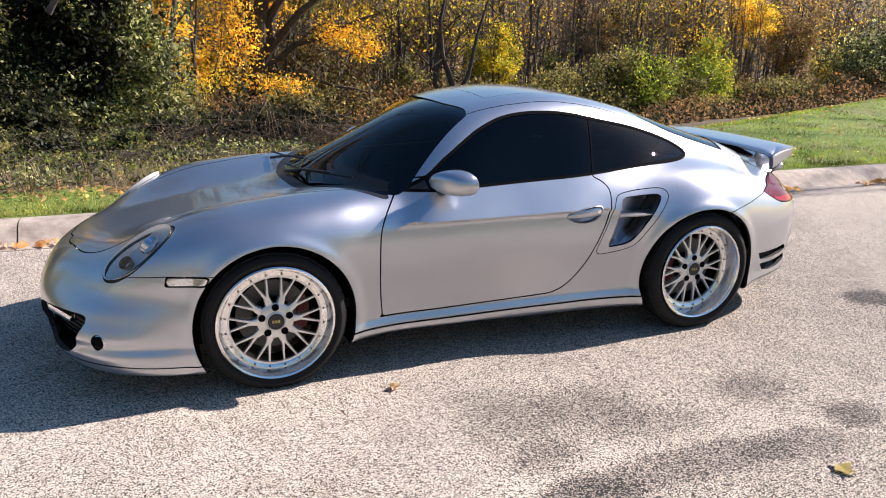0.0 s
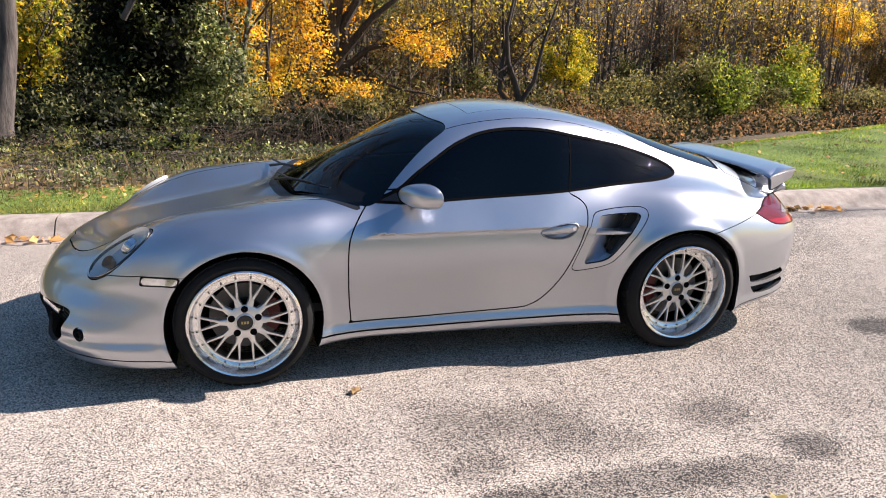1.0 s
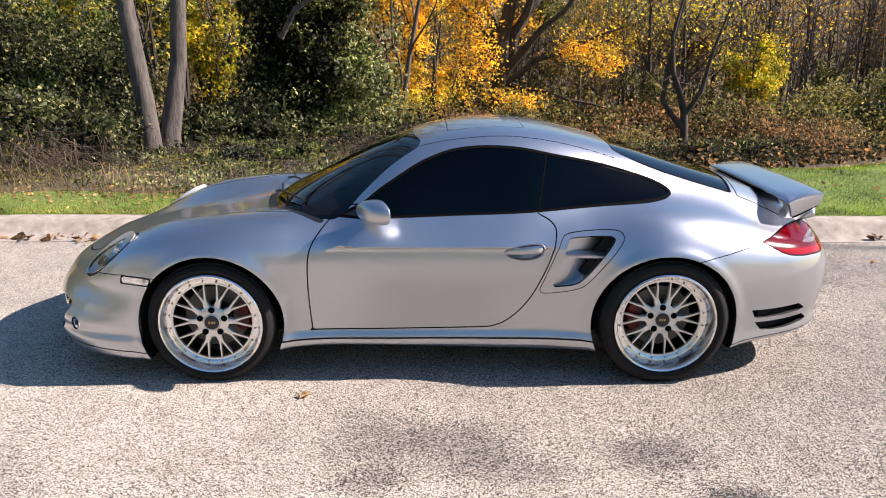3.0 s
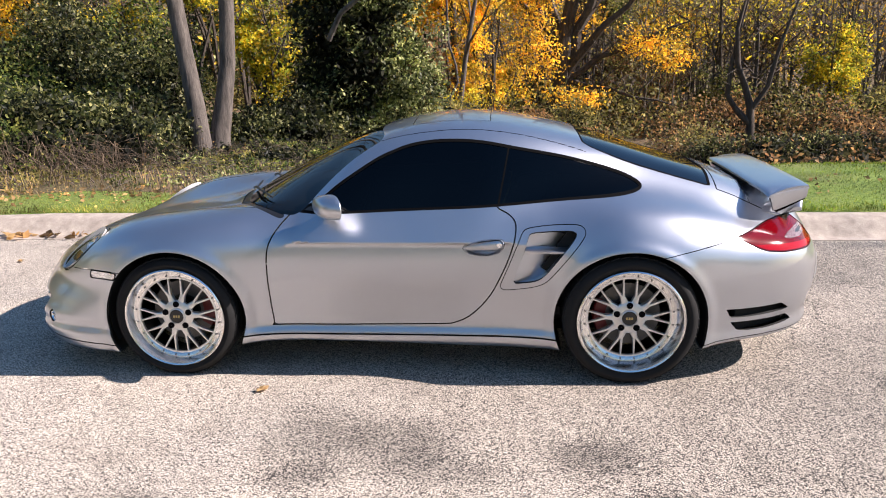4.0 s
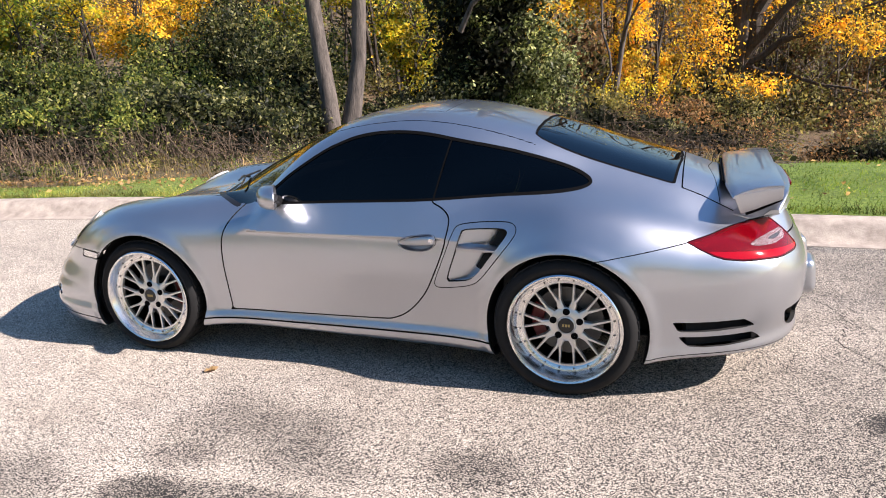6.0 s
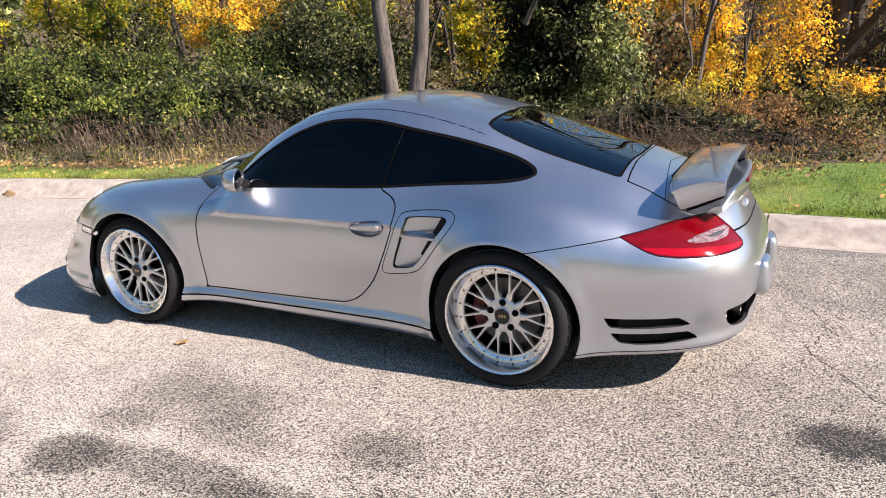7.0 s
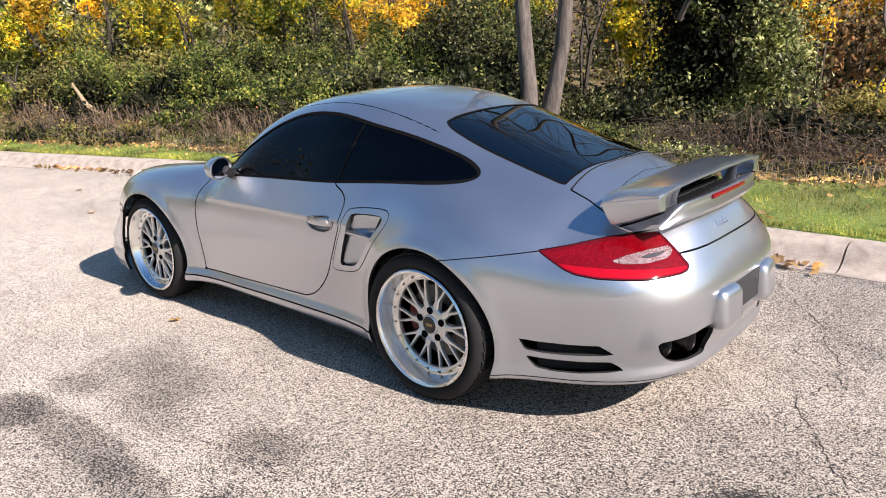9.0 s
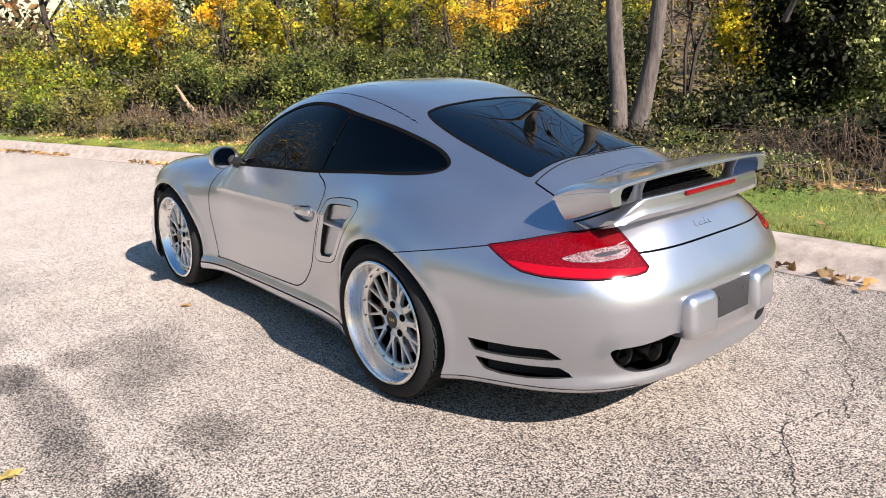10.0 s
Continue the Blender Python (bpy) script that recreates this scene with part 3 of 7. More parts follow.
# ---- the car ----
def build_car():
    car = thing("sports_car", "silver two-door sports coupe with rear wing parked on worn asphalt", "car")
    sk = Skin()
    f = sk.faces
    under, f = cut(sk, f, lambda p, n: np.maximum(n[:, 2] + 0.72, p[:, 2] - 0.3))
    under = cut(sk, under, lambda p, n: np.minimum(*[np.maximum(np.hypot(p[:, 0] - ax, p[:, 2] - 0.32) - 0.375, 0.5 - np.abs(p[:, 1])) for ax in (FRONT_AXLE, REAR_AXLE)]))[1]
    panel("underbody", sk, under, BLACK, car, "black plastic underbody", 0)
    for ax, az, r in ((FRONT_AXLE + 0.005, 0.32, 0.368), (REAR_AXLE, 0.32, 0.38)):
        _, f = cut(sk, f, lambda p, n: np.maximum(np.hypot(p[:, 0] - ax, p[:, 2] - az) - r, 0.5 - np.abs(p[:, 1])))
    # glass
    screen, f = cut(sk, f, on_top(SCREEN_LINE))
    back, f = cut(sk, f, on_top(BACK_LINE))
    sides = []
    for s in (-1, 1):
        g, f = cut(sk, f, on_side(WINDOW, s))
        sides.append(g)
    w = panel("windscreen", sk, screen, SCREEN, car, "tinted raked windscreen", 0, -0.004, (0, 1))
    w.visible_shadow = False
    edge, back = cut(sk, back, lambda p, n: -(on_top(BACK_LINE)(p, n) + 0.012))
    panel("rear_window", sk, back, BACKGLASS, car, "dark tinted rear window", 0, -0.004, (0, 1))
    panel("rear_window_seal", sk, edge, SEAL, car, "black rubber seal", 0, -0.002)
    # doors and their windows
    doors = {}
    for s, g in zip((-1, 1), sides):
        d, f = pick(sk, f, on_side(DOOR, s))
        _, d = cut(sk, d, on_side(HANDLE, s))
        door = panel("door", sk, d, PAINT, car, "silver frameless door")
        doors[s] = door
        pane, seal = cut(sk, g, lambda p, n: on_side(WINDOW, s)(p, n) + 0.013)
        front, rear = cut(sk, pane, lambda p, n: p[:, 0] - 0.512 - (p[:, 2] - 0.885) * 0.2 + 0.004)
        post, rear = cut(sk, rear, lambda p, n: p[:, 0] - 0.512 - (p[:, 2] - 0.885) * 0.2 - 0.004)
        corner, front = cut(sk, front, lambda p, n: p[:, 0] + 0.405 + (p[:, 2] - 0.86) * 0.25)
        panel("side_window", sk, front, GLASS, car, "dark tinted door window", 0, -0.004, (0, 2))
        panel("quarter_window", sk, rear, GLASS, car, "dark tinted rear quarter window", 0, -0.004, (0, 2))
        panel("window_seal", sk, np.concatenate((seal, post)), SEAL, car, "black window seal", 0, -0.001)
        panel("mirror_triangle", sk, corner, BLACK, car, "black mirror mount", 0, 0.0)
    # lids and lamps
    lamps = []
    for s in (-1, 1):
        h, f = pick(sk, f, headlamp_field(s)[0], 0.0018)
        lamps.append(h)
    tails = []
    for s in (-1, 1):
        t, f = pick(sk, f, on_corner(TAILLAMP, s, TAIL_U), 0.0018)
        tails.append(t)
    cowl, f = cut(sk, f, on_top(COWL))
    panel("cowl", sk, cowl, BLACK, car, "black plastic cowl grille", 0.01, -0.004)
    hood, f = pick(sk, f, on_top(HOOD))
    panel("front_lid", sk, hood, PAINT, car, "silver front lid")
    rear_line = lambda x: np.interp(x, [1.2, 1.437, 1.70, 1.9, 2.1, 2.3], [0.655, 0.693, 0.735, 0.728, 0.715, 0.715])
    lid_edge = lambda x: np.interp(x, [1.5, 1.65, 1.75, 1.9, 2.02, 2.1, 2.3], [0.43, 0.436, 0.44, 0.47, 0.50, 0.52, 0.52])
    lid, f = pick(sk, f, lambda p, n: np.where((p[:, 0] > 1.5) & (p[:, 2] > 0.5), np.maximum(np.maximum(np.abs(p[:, 1]) - lid_edge(p[:, 0]), 1.658 - p[:, 0]), rear_line(p[:, 0]) - p[:, 2]), 0.1))
    bar, lid = pick(sk, lid, lambda p, n: 1.775 + 0.12 * np.abs(p[:, 1]) - p[:, 0], 0.0016)
    panel("lid_strip", sk, lid, PAINT, car, "silver strip under the rear window")
    lid = bar
    panel("engine_lid", sk, lid, PAINT, car, "silver engine lid")
    bm = bmesh.new()
    box(bm, (0.46, 0.96, 0.16), (1.86, 0, 0.63), 0.01)
    part("engine_bay", bm, DARK, car, "dark engine bay")
    # side intakes
    for s in (-1, 1):
        frame_part, f = pick(sk, f, on_side(INTAKE_LINE, s), 0.002)
        _, frame_part = cut(sk, frame_part, on_side(INTAKE_HOLE, s))
        duct = panel("intake_frame", sk, frame_part, PAINT, car, "silver side air intake")
        build_scoop(duct, s)
    # vents, exhausts, grilles
    for s in (-1, 1):
        for line in (VENT_TOP, VENT_LOW):
            _, f = cut(sk, f, on_side(line, s))
    _, f = cut(sk, f, on_rear(EXHAUST))
    _, f = cut(sk, f, on_front(GRILLE))
    _, f = cut(sk, f, on_front(MID_GRILLE))
    for s in (-1, 1):
        _, f = cut(sk, f, lambda p, n: np.where((p[:, 0] < -1.7) & (s * p[:, 1] > 0), np.sqrt((p[:, 0] - front_x(0.735, 0.290)) ** 2 + (np.abs(p[:, 1]) - 0.735) ** 2 + ((p[:, 2] - 0.290) * 0.85) ** 2) - 0.030, 0.05))
    # side markers
    for s in (-1, 1):
        mk, f = pick(sk, f, on_side([(-1.622, 0.572), (-1.452, 0.571), (-1.470, 0.534), (-1.630, 0.532)], s), 0.0035)
        panel("side_marker", sk, mk, AMBER, car, "clear side marker lamp", 0.01)
    # bumpers
    line = lambda x: np.interp(x, [-2.3, -1.885, -1.88, -1.80, -1.62, -1.46, -1.2], [0.9, 0.9, 0.545, 0.558, 0.574, 0.574, 0.574])
    fb, f = pick(sk, f, lambda p, n: np.where(p[:, 0] < -1.16, p[:, 2] - line(p[:, 0]), 0.1), 0.002)
    chin, fb = pick(sk, fb, lambda p, n: np.where((p[:, 0] < -1.36) & (np.abs(p[:, 1]) > 0.5), p[:, 2] - BELLY(p[:, 0]) - 0.048, 0.1), 0.003)
    for s in (-1, 1):
        panel("chin_spoiler", sk, cut(sk, chin, lambda p, n: s * p[:, 1])[1], PAINT, car, "silver chin spoiler")
    panel("front_bumper", sk, fb, PAINT, car, "silver front bumper")
    rb, f = pick(sk, f, lambda p, n: np.where(p[:, 0] > 1.19, p[:, 2] - rear_line(p[:, 0]), 0.1), 0.002)
    skirt, rb = pick(sk, rb, lambda p, n: np.where((p[:, 0] > 1.45) & (np.abs(p[:, 1]) > 0.45), p[:, 2] - BELLY(p[:, 0]) - 0.022, 0.1), 0.002)
    for s in (-1, 1):
        panel("rear_skirt", sk, cut(sk, skirt, lambda p, n: s * p[:, 1])[1], PAINT, car, "silver skirt under the bumper")
    panel("rear_bumper", sk, rb, PAINT, car, "silver rear bumper")
    # sills
    sill, f = pick(sk, f, lambda p, n: np.where(np.abs(p[:, 0]) < 0.95, p[:, 2] - 0.222, 0.1), 0.0045)
    for s in (-1, 1):
        panel("sill", sk, cut(sk, sill, lambda p, n: s * p[:, 1])[1], PAINT, car, "silver sill")
    # roof panel line
    sun_roof = lambda p, n: np.where(p[:, 2] > 1.1, np.maximum(np.abs(p[:, 0] - 0.26) - 0.21, np.abs(p[:, 1]) - 0.33) , 0.1)
    lid, f = pick(sk, f, sun_roof, 0.0018)
    panel("sunroof", sk, lid, PAINT, car, "silver sunroof panel")
    seam = lambda p: np.where((p[:, 0] > -0.16) & (p[:, 0] < 0.98) & (p[:, 2] > 1.0), np.abs(np.abs(p[:, 1]) - 0.462), 0.1)
    _, f = cut(sk, f, lambda p, n: seam(p) - 0.003)
    panel("body_shell", sk, f, PAINT, car, "silver body shell")
    build_lamps(car, sk, lamps, tails)
    return car, doors


def build_scoop(parent, s):
    """The air intake's duct: a floor that runs inwards, an end wall and a blade."""
    bm = bmesh.new()
    edge = [(0.66, 0.75), (0.67, 0.775), (0.88, 0.79), (0.905, 0.775), (0.90, 0.74), (0.74, 0.545), (0.69, 0.515), (0.58, 0.505), (0.59, 0.55)]
    ring = [[], []]
    for x, z in edge:
        y0 = side_y(x, z)
        ring[0].append(bm.verts.new((x, s * (y0 - 0.004), z)))
        u = (x - 0.58 - (z - 0.5) * 0.35) / 0.24
        ring[1].append(bm.verts.new((x, s * (y0 - 0.012 - 0.11 * min(1, max(0, u))), z)))
    n = len(edge)
    for k in range(n):
        bm.faces.new((ring[0][k], ring[0][(k + 1) % n], ring[1][(k + 1) % n], ring[1][k]))
    bm.faces.new(ring[1])
    part("duct", bm, PAINT, parent)
    bm = bmesh.new()
    box(bm, (0.10, 0.02, 0.26), (0, 0, 0), 0.004, pose(0.845, s * 0.755, 0.665, 0, 33, 0))
    part("duct_opening", bm, DARK, parent, "dark duct opening")
    bm = bmesh.new()
    box(bm, (0.215, 0.055, 0.014), (0, 0, 0), 0.005, pose(0.755, s * 0.785, 0.682, s * -14, 0, s * 6))
    part("blade", bm, PAINT, parent)


def build_lamps(car, sk, lamps, tails):
    for s, faces in zip((-1, 1), lamps):
        ring, faces = cut(sk, faces, lambda p, n: -headlamp_field(s, -0.013)[0](p, n))
        lamp = panel("headlamp", sk, faces, LENS, car, "clear oval headlamp", 0, 0.002)
        panel("gasket", sk, ring, BLACK, lamp, "black headlamp gasket", 0.01, 0.001)
        lamp.visible_shadow = False
        _, c, u, v, w = headlamp_field(s)
        m = Matrix((u, v, w)).transposed().to_4x4()
        m.translation = Vector(c) - Vector(w) * 0.045
        bm = bmesh.new()
        rings = lathe(bm, [(0.094, 0.05), (0.088, 0.035), (0.07, 0.012), (0.001, 0.006)], 40)
        bmesh.ops.transform(bm, matrix=m @ Matrix.Diagonal((1.9, 0.92, 1, 1)) @ Euler((radians(90), 0, 0)).to_matrix().to_4x4(), verts=bm.verts)
        part("lamp_bowl", bm, mat_cache("lamp_bowl_grey", (0.78, 0.76, 0.73), 0.3, 0.2), lamp, "grey lamp bowl")
        for off, r in ((0.055, 0.044), (-0.07, 0.032)):
            bm = bmesh.new()
            lathe(bm, [(r, 0.045), (r * 0.95, 0.05), (r * 0.85, 0.03), (r * 0.5, -0.005), (0.001, -0.01)], 28)
            bmesh.ops.transform(bm, matrix=m @ Matrix.Translation((off, 0, -0.006)) @ Euler((radians(90), 0, 0)).to_matrix().to_4x4(), verts=bm.verts)
            part("reflector", bm, CHROME if off > 0 else mat_cache("amber_reflector", (0.42, 0.24, 0.10), 0.25, 0.5), lamp, "chrome reflector" if off > 0 else "amber turn signal reflector")
    for s, faces in zip((-1, 1), tails):
        field = on_corner(TAILLAMP, s, TAIL_U)
        inner, rim = cut(sk, faces, lambda p, n: field(p, n) + 0.007)
        lamp = panel("tail_lamp", sk, rim, mat_cache("dark_red_lens_rim", (0.10, 0.001, 0.004), 0.08), car, "red tail lamp with clear insert", 0.02, 0.002)
        low, inner = cut(sk, inner, lambda p, n: p[:, 2] - 0.681 + 0.05 * (TAIL_U[0] * p[:, 0] + TAIL_U[1] * s * p[:, 1] - 0.9))
        panel("lower_lens", sk, low, DEEPRED, lamp, "plain red lower lens", 0, 0.001)
        clear, inner = cut(sk, inner, on_corner(CLEAR, s, TAIL_U))
        panel("led_field", sk, inner, RED, lamp, "dotted red lamp field", 0, 0.0)
        dark, clear = cut(sk, clear, on_corner(CLEAR_CORE, s, TAIL_U))
        panel("clear_insert", sk, clear, mat_insert(), lamp, "clear reversing lamp insert", 0, 0.002)
        panel("insert_core", sk, dark, mat_cache("grey_lamp_core", (0.16, 0.15, 0.15), 0.2, 0.7), lamp, "grey lamp core", 0, 0.001)


MATS = {}


def mat_insert():
    """Clear lamp insert: small bright facets between dark and red ones."""
    k = Mat("clear_lamp_insert", (0.5, 0.4, 0.4), 0.15, 0.0, Coat_Weight=0.6)
    k.to("Base Color", k.ramp(k.noise(240, kind="voronoi"), [(0.22, (0.52, 0.47, 0.47)), (0.42, (0.28, 0.21, 0.21)), (0.65, (0.11, 0.03, 0.03))]))
    return k.m


def mat_cache(name, color, rough, metal=0.0):
    if name not in MATS:
        MATS[name] = mat_plain(name, color, rough, metal).m
    return MATS[name]


car, doors = build_car()


# ---- wheels ----
def build_wheel(parent, name, r, width, side, x, z, y_face, rim_r, deep):
    """A tyre and a two-piece cross-spoke rim. Local +y points to the car's outside."""
    wheel = new(name)
    wheel.parent = parent
    wheel.matrix_world = pose(x, side * y_face, z, 0, 0, 180 if side < 0 else 0)
    w = width
    bm = bmesh.new()
    prof = [(rim_r - 0.004, -0.012), (rim_r + 0.012, 0.004), (rim_r + 0.03, 0.012), (r - 0.035, 0.012), (r - 0.014, 0.002), (r - 0.004, -0.018), (r, -0.045)]
    for k in range(4):
        a = -w * (0.24 + 0.18 * k)
        prof += [(r, a + 0.006), (r - 0.007, a + 0.004), (r - 0.007, a - 0.004), (r, a - 0.006)]
    prof += [(r, -w + 0.03), (r - 0.01, -w + 0.01), (r - 0.03, -w), (rim_r + 0.01, -w), (rim_r - 0.004, -w + 0.02)]
    lathe(bm, prof, 96)
    tyre = part("tyre", bm, RUBBER, wheel, "black low-profile tyre")
    # shoulder blocks of the tread
    bm = bmesh.new()
    box(bm, (0.012, 0.062, 2 * math.pi * r / 44 - 0.005), (0, 0, 0), 0.002)
    first = part("tread_block", bm, RUBBER, tyre)
    for k in range(44):
        block = first if k == 0 else finish("tread_block", first.data, None, tyre)
        block.matrix_local = Matrix.Rotation(2 * math.pi * k / 44, 4, "Y") @ pose(r - 0.004, -0.048, 0, 9, 0, 0)
    bm = bmesh.new()
    ir = 0.208
    lathe(bm, [(rim_r - 0.006, -w + 0.02), (rim_r - 0.03, -w + 0.03), (rim_r - 0.03, -0.10), (ir, -deep - 0.02)], 72)
    part("rim_barrel", bm, GUN, wheel, "dark inner rim barrel")
    bm = bmesh.new()
    lathe(bm, [(rim_r - 0.008, -0.012), (rim_r + 0.002, 0.001), (rim_r + 0.004, 0.008), (rim_r - 0.002, 0.013), (rim_r - 0.010, 0.009), (rim_r - 0.017, -0.006), (rim_r - 0.022, -deep + 0.028), (rim_r - 0.028, -deep + 0.012), (ir + 0.006, -deep + 0.006), (ir, -deep), (ir, -deep - 0.02)], 96)
    part("rim_lip", bm, POLISH, wheel, "polished deep rim lip")
    # star: ten forked spokes
    bm = bmesh.new()
    hub_r = 0.080

    def bar(a0, r0, w0, a1, r1, w1, y0, y1, th):
        p0 = Vector((r0 * math.cos(a0), y0, r0 * math.sin(a0)))
        p1 = Vector((r1 * math.cos(a1), y1, r1 * math.sin(a1)))
        d = (p1 - p0).normalized()
        sd = d.cross(Vector((0, 1, 0))).normalized()
        up = Vector((0, 1, 0))
        rings = []
        for p, ww in ((p0, w0), (p1, w1)):
            rings.append([bm.verts.new(p + sd * ww * 0.6 - up * th), bm.verts.new(p + sd * ww * 0.5 - up * 0.003), bm.verts.new(p + sd * ww * 0.34), bm.verts.new(p - sd * ww * 0.34), bm.verts.new(p - sd * ww * 0.5 - up * 0.003), bm.verts.new(p - sd * ww * 0.6 - up * th)])
        for k in range(6):
            bm.faces.new((rings[0][k], rings[0][(k + 1) % 6], rings[1][(k + 1) % 6], rings[1][k]))
        bm.faces.new(rings[0])
        bm.faces.new(rings[1][::-1])

    yh, yr = -deep + 0.010, -deep + 0.004
    for k in range(10):
        a = 2 * math.pi * (k + 0.5) / 10 + math.pi / 2
        rm = 0.122
        bar(a, hub_r - 0.012, 0.036, a, rm, 0.0215, yh, yh - 0.004, 0.022)
        for sgn in (-1, 1):
            bar(a + sgn * 0.022, rm - 0.016, 0.0150, a + sgn * radians(8.8), ir + 0.003, 0.0085, yh - 0.004, yr, 0.016)
    lathe(bm, [(ir + 0.008, yr - 0.02), (ir + 0.008, yr + 0.001), (ir - 0.004, yr + 0.001), (ir - 0.005, yr - 0.012)], 72)
    part("rim_star", bm, RIMFACE, wheel, "silver forked-spoke rim centre")
    bm = bmesh.new()
    lathe(bm, [(0.03, yh - 0.03), (hub_r, yh - 0.025), (hub_r + 0.004, yh - 0.004), (hub_r - 0.004, yh + 0.002), (0.046, yh + 0.004), (0.042, yh + 0.012), (0.038, yh + 0.014), (0.0375, yh + 0.010)], 48)
    part("hub", bm, RIMFACE, wheel)
    bm = bmesh.new()
    lathe(bm, [(0.0375, yh + 0.010), (0.034, yh + 0.013), (0.0005, yh + 0.014)], 32)
    cap = part("hub_cap", bm, BLACK, wheel, "black hub cap with dull gold bars")
    bm = bmesh.new()
    for k in range(3):
        box(bm, (0.009, 0.002, 0.013), (-0.013 + 0.013 * k, yh + 0.014, 0), 0.0006)
    part("cap_mark", bm, GOLD, cap, "dull gold bars")
    for k in range(5):
        a = 2 * math.pi * k / 5 + math.pi / 2
        bm = bmesh.new()
        m = Matrix.Translation((0.065 * math.cos(a), yh + 0.002, 0.065 * math.sin(a)))
        lathe(bm, [(0.0168, 0.001), (0.0162, 0.005), (0.0145, 0.0055), (0.0135, 0.0035), (0.0005, 0.0035)], 16, m=m)
        part("lug_bolt", bm, SEAL, wheel)
    for k in range(20):
        a = 2 * math.pi * (k + 0.5) / 20
        bm = bmesh.new()
        m = Matrix.Translation(((ir + 0.014) * math.cos(a), -deep + 0.008, (ir + 0.014) * math.sin(a)))
        lathe(bm, [(0.0046, 0.0), (0.0046, 0.005), (0.0034, 0.007), (0.0005, 0.007)], 8, m=m)
        part("rim_bolt", bm, STEEL, wheel)
    # brake
    bm = bmesh.new()
    lathe(bm, [(0.08, -0.13), (0.165, -0.13), (0.165, -0.155), (0.08, -0.155), (0.08, -0.13)], 64)
    for k in range(40):
        a, rr = 2 * math.pi * k / 40, 0.10 + 0.016 * (k % 4)
        lathe(bm, [(0.004, -0.1295), (0.0005, -0.1295)], 6, m=Matrix.Translation((rr * math.cos(a), 0.0, rr * math.sin(a))))
    part("brake_disc", bm, STEEL, wheel, "drilled steel brake disc")
    bm = bmesh.new()
    mid = 0 if (x < 0) == (side > 0) else math.pi
    rows = []
    for k in range(11):
        a = mid + radians(-30 + 6 * k)
        rows.append([bm.verts.new((q * math.cos(a), yy, q * math.sin(a))) for q, yy in ((0.115, -0.115), (0.17, -0.115), (0.178, -0.125), (0.178, -0.17), (0.115, -0.17))])
    for p, q in zip(rows, rows[1:]):
        for k in range(5):
            bm.faces.new((p[k], p[(k + 1) % 5], q[(k + 1) % 5], q[k]))
    bm.faces.new(rows[0])
    bm.faces.new(rows[-1][::-1])
    part("brake_caliper", bm, CALIPER, wheel, "red brake caliper")
    bm = bmesh.new()
    lathe(bm, [(0.09, -0.11), (0.09, -0.16)], 32)
    lathe(bm, [(0.09, -0.11), (0.0005, -0.11)], 32)
    part("brake_hat", bm, GUN, wheel)
    return wheel


for s in (-1, 1):
    build_wheel(car, "wheel", 0.324, 0.235, s, FRONT_AXLE, 0.324, 0.845, 0.264, 0.045)
    build_wheel(car, "wheel", 0.334, 0.300, s, REAR_AXLE, 0.334, 0.872, 0.265, 0.078)
    for ax in (FRONT_AXLE + 0.01, REAR_AXLE):
        bm = bmesh.new()
        n = 24
        rows = []
        for yy, rr in ((0.80, 0.384), (0.60, 0.39), (0.44, 0.39), (0.44, 0.02)):
            rows.append([bm.verts.new((ax + rr * math.cos(math.pi * (-0.12 + 1.24 * k / n)), s * yy, 0.32 + rr * math.sin(math.pi * (-0.12 + 1.24 * k / n)))) for k in range(n + 1)])
        for p, q in zip(rows, rows[1:]):
            for k in range(n):
                bm.faces.new((p[k], p[k + 1], q[k + 1], q[k]))
        part("wheel_arch_liner", bm, DARK, car, "black wheel arch liner")


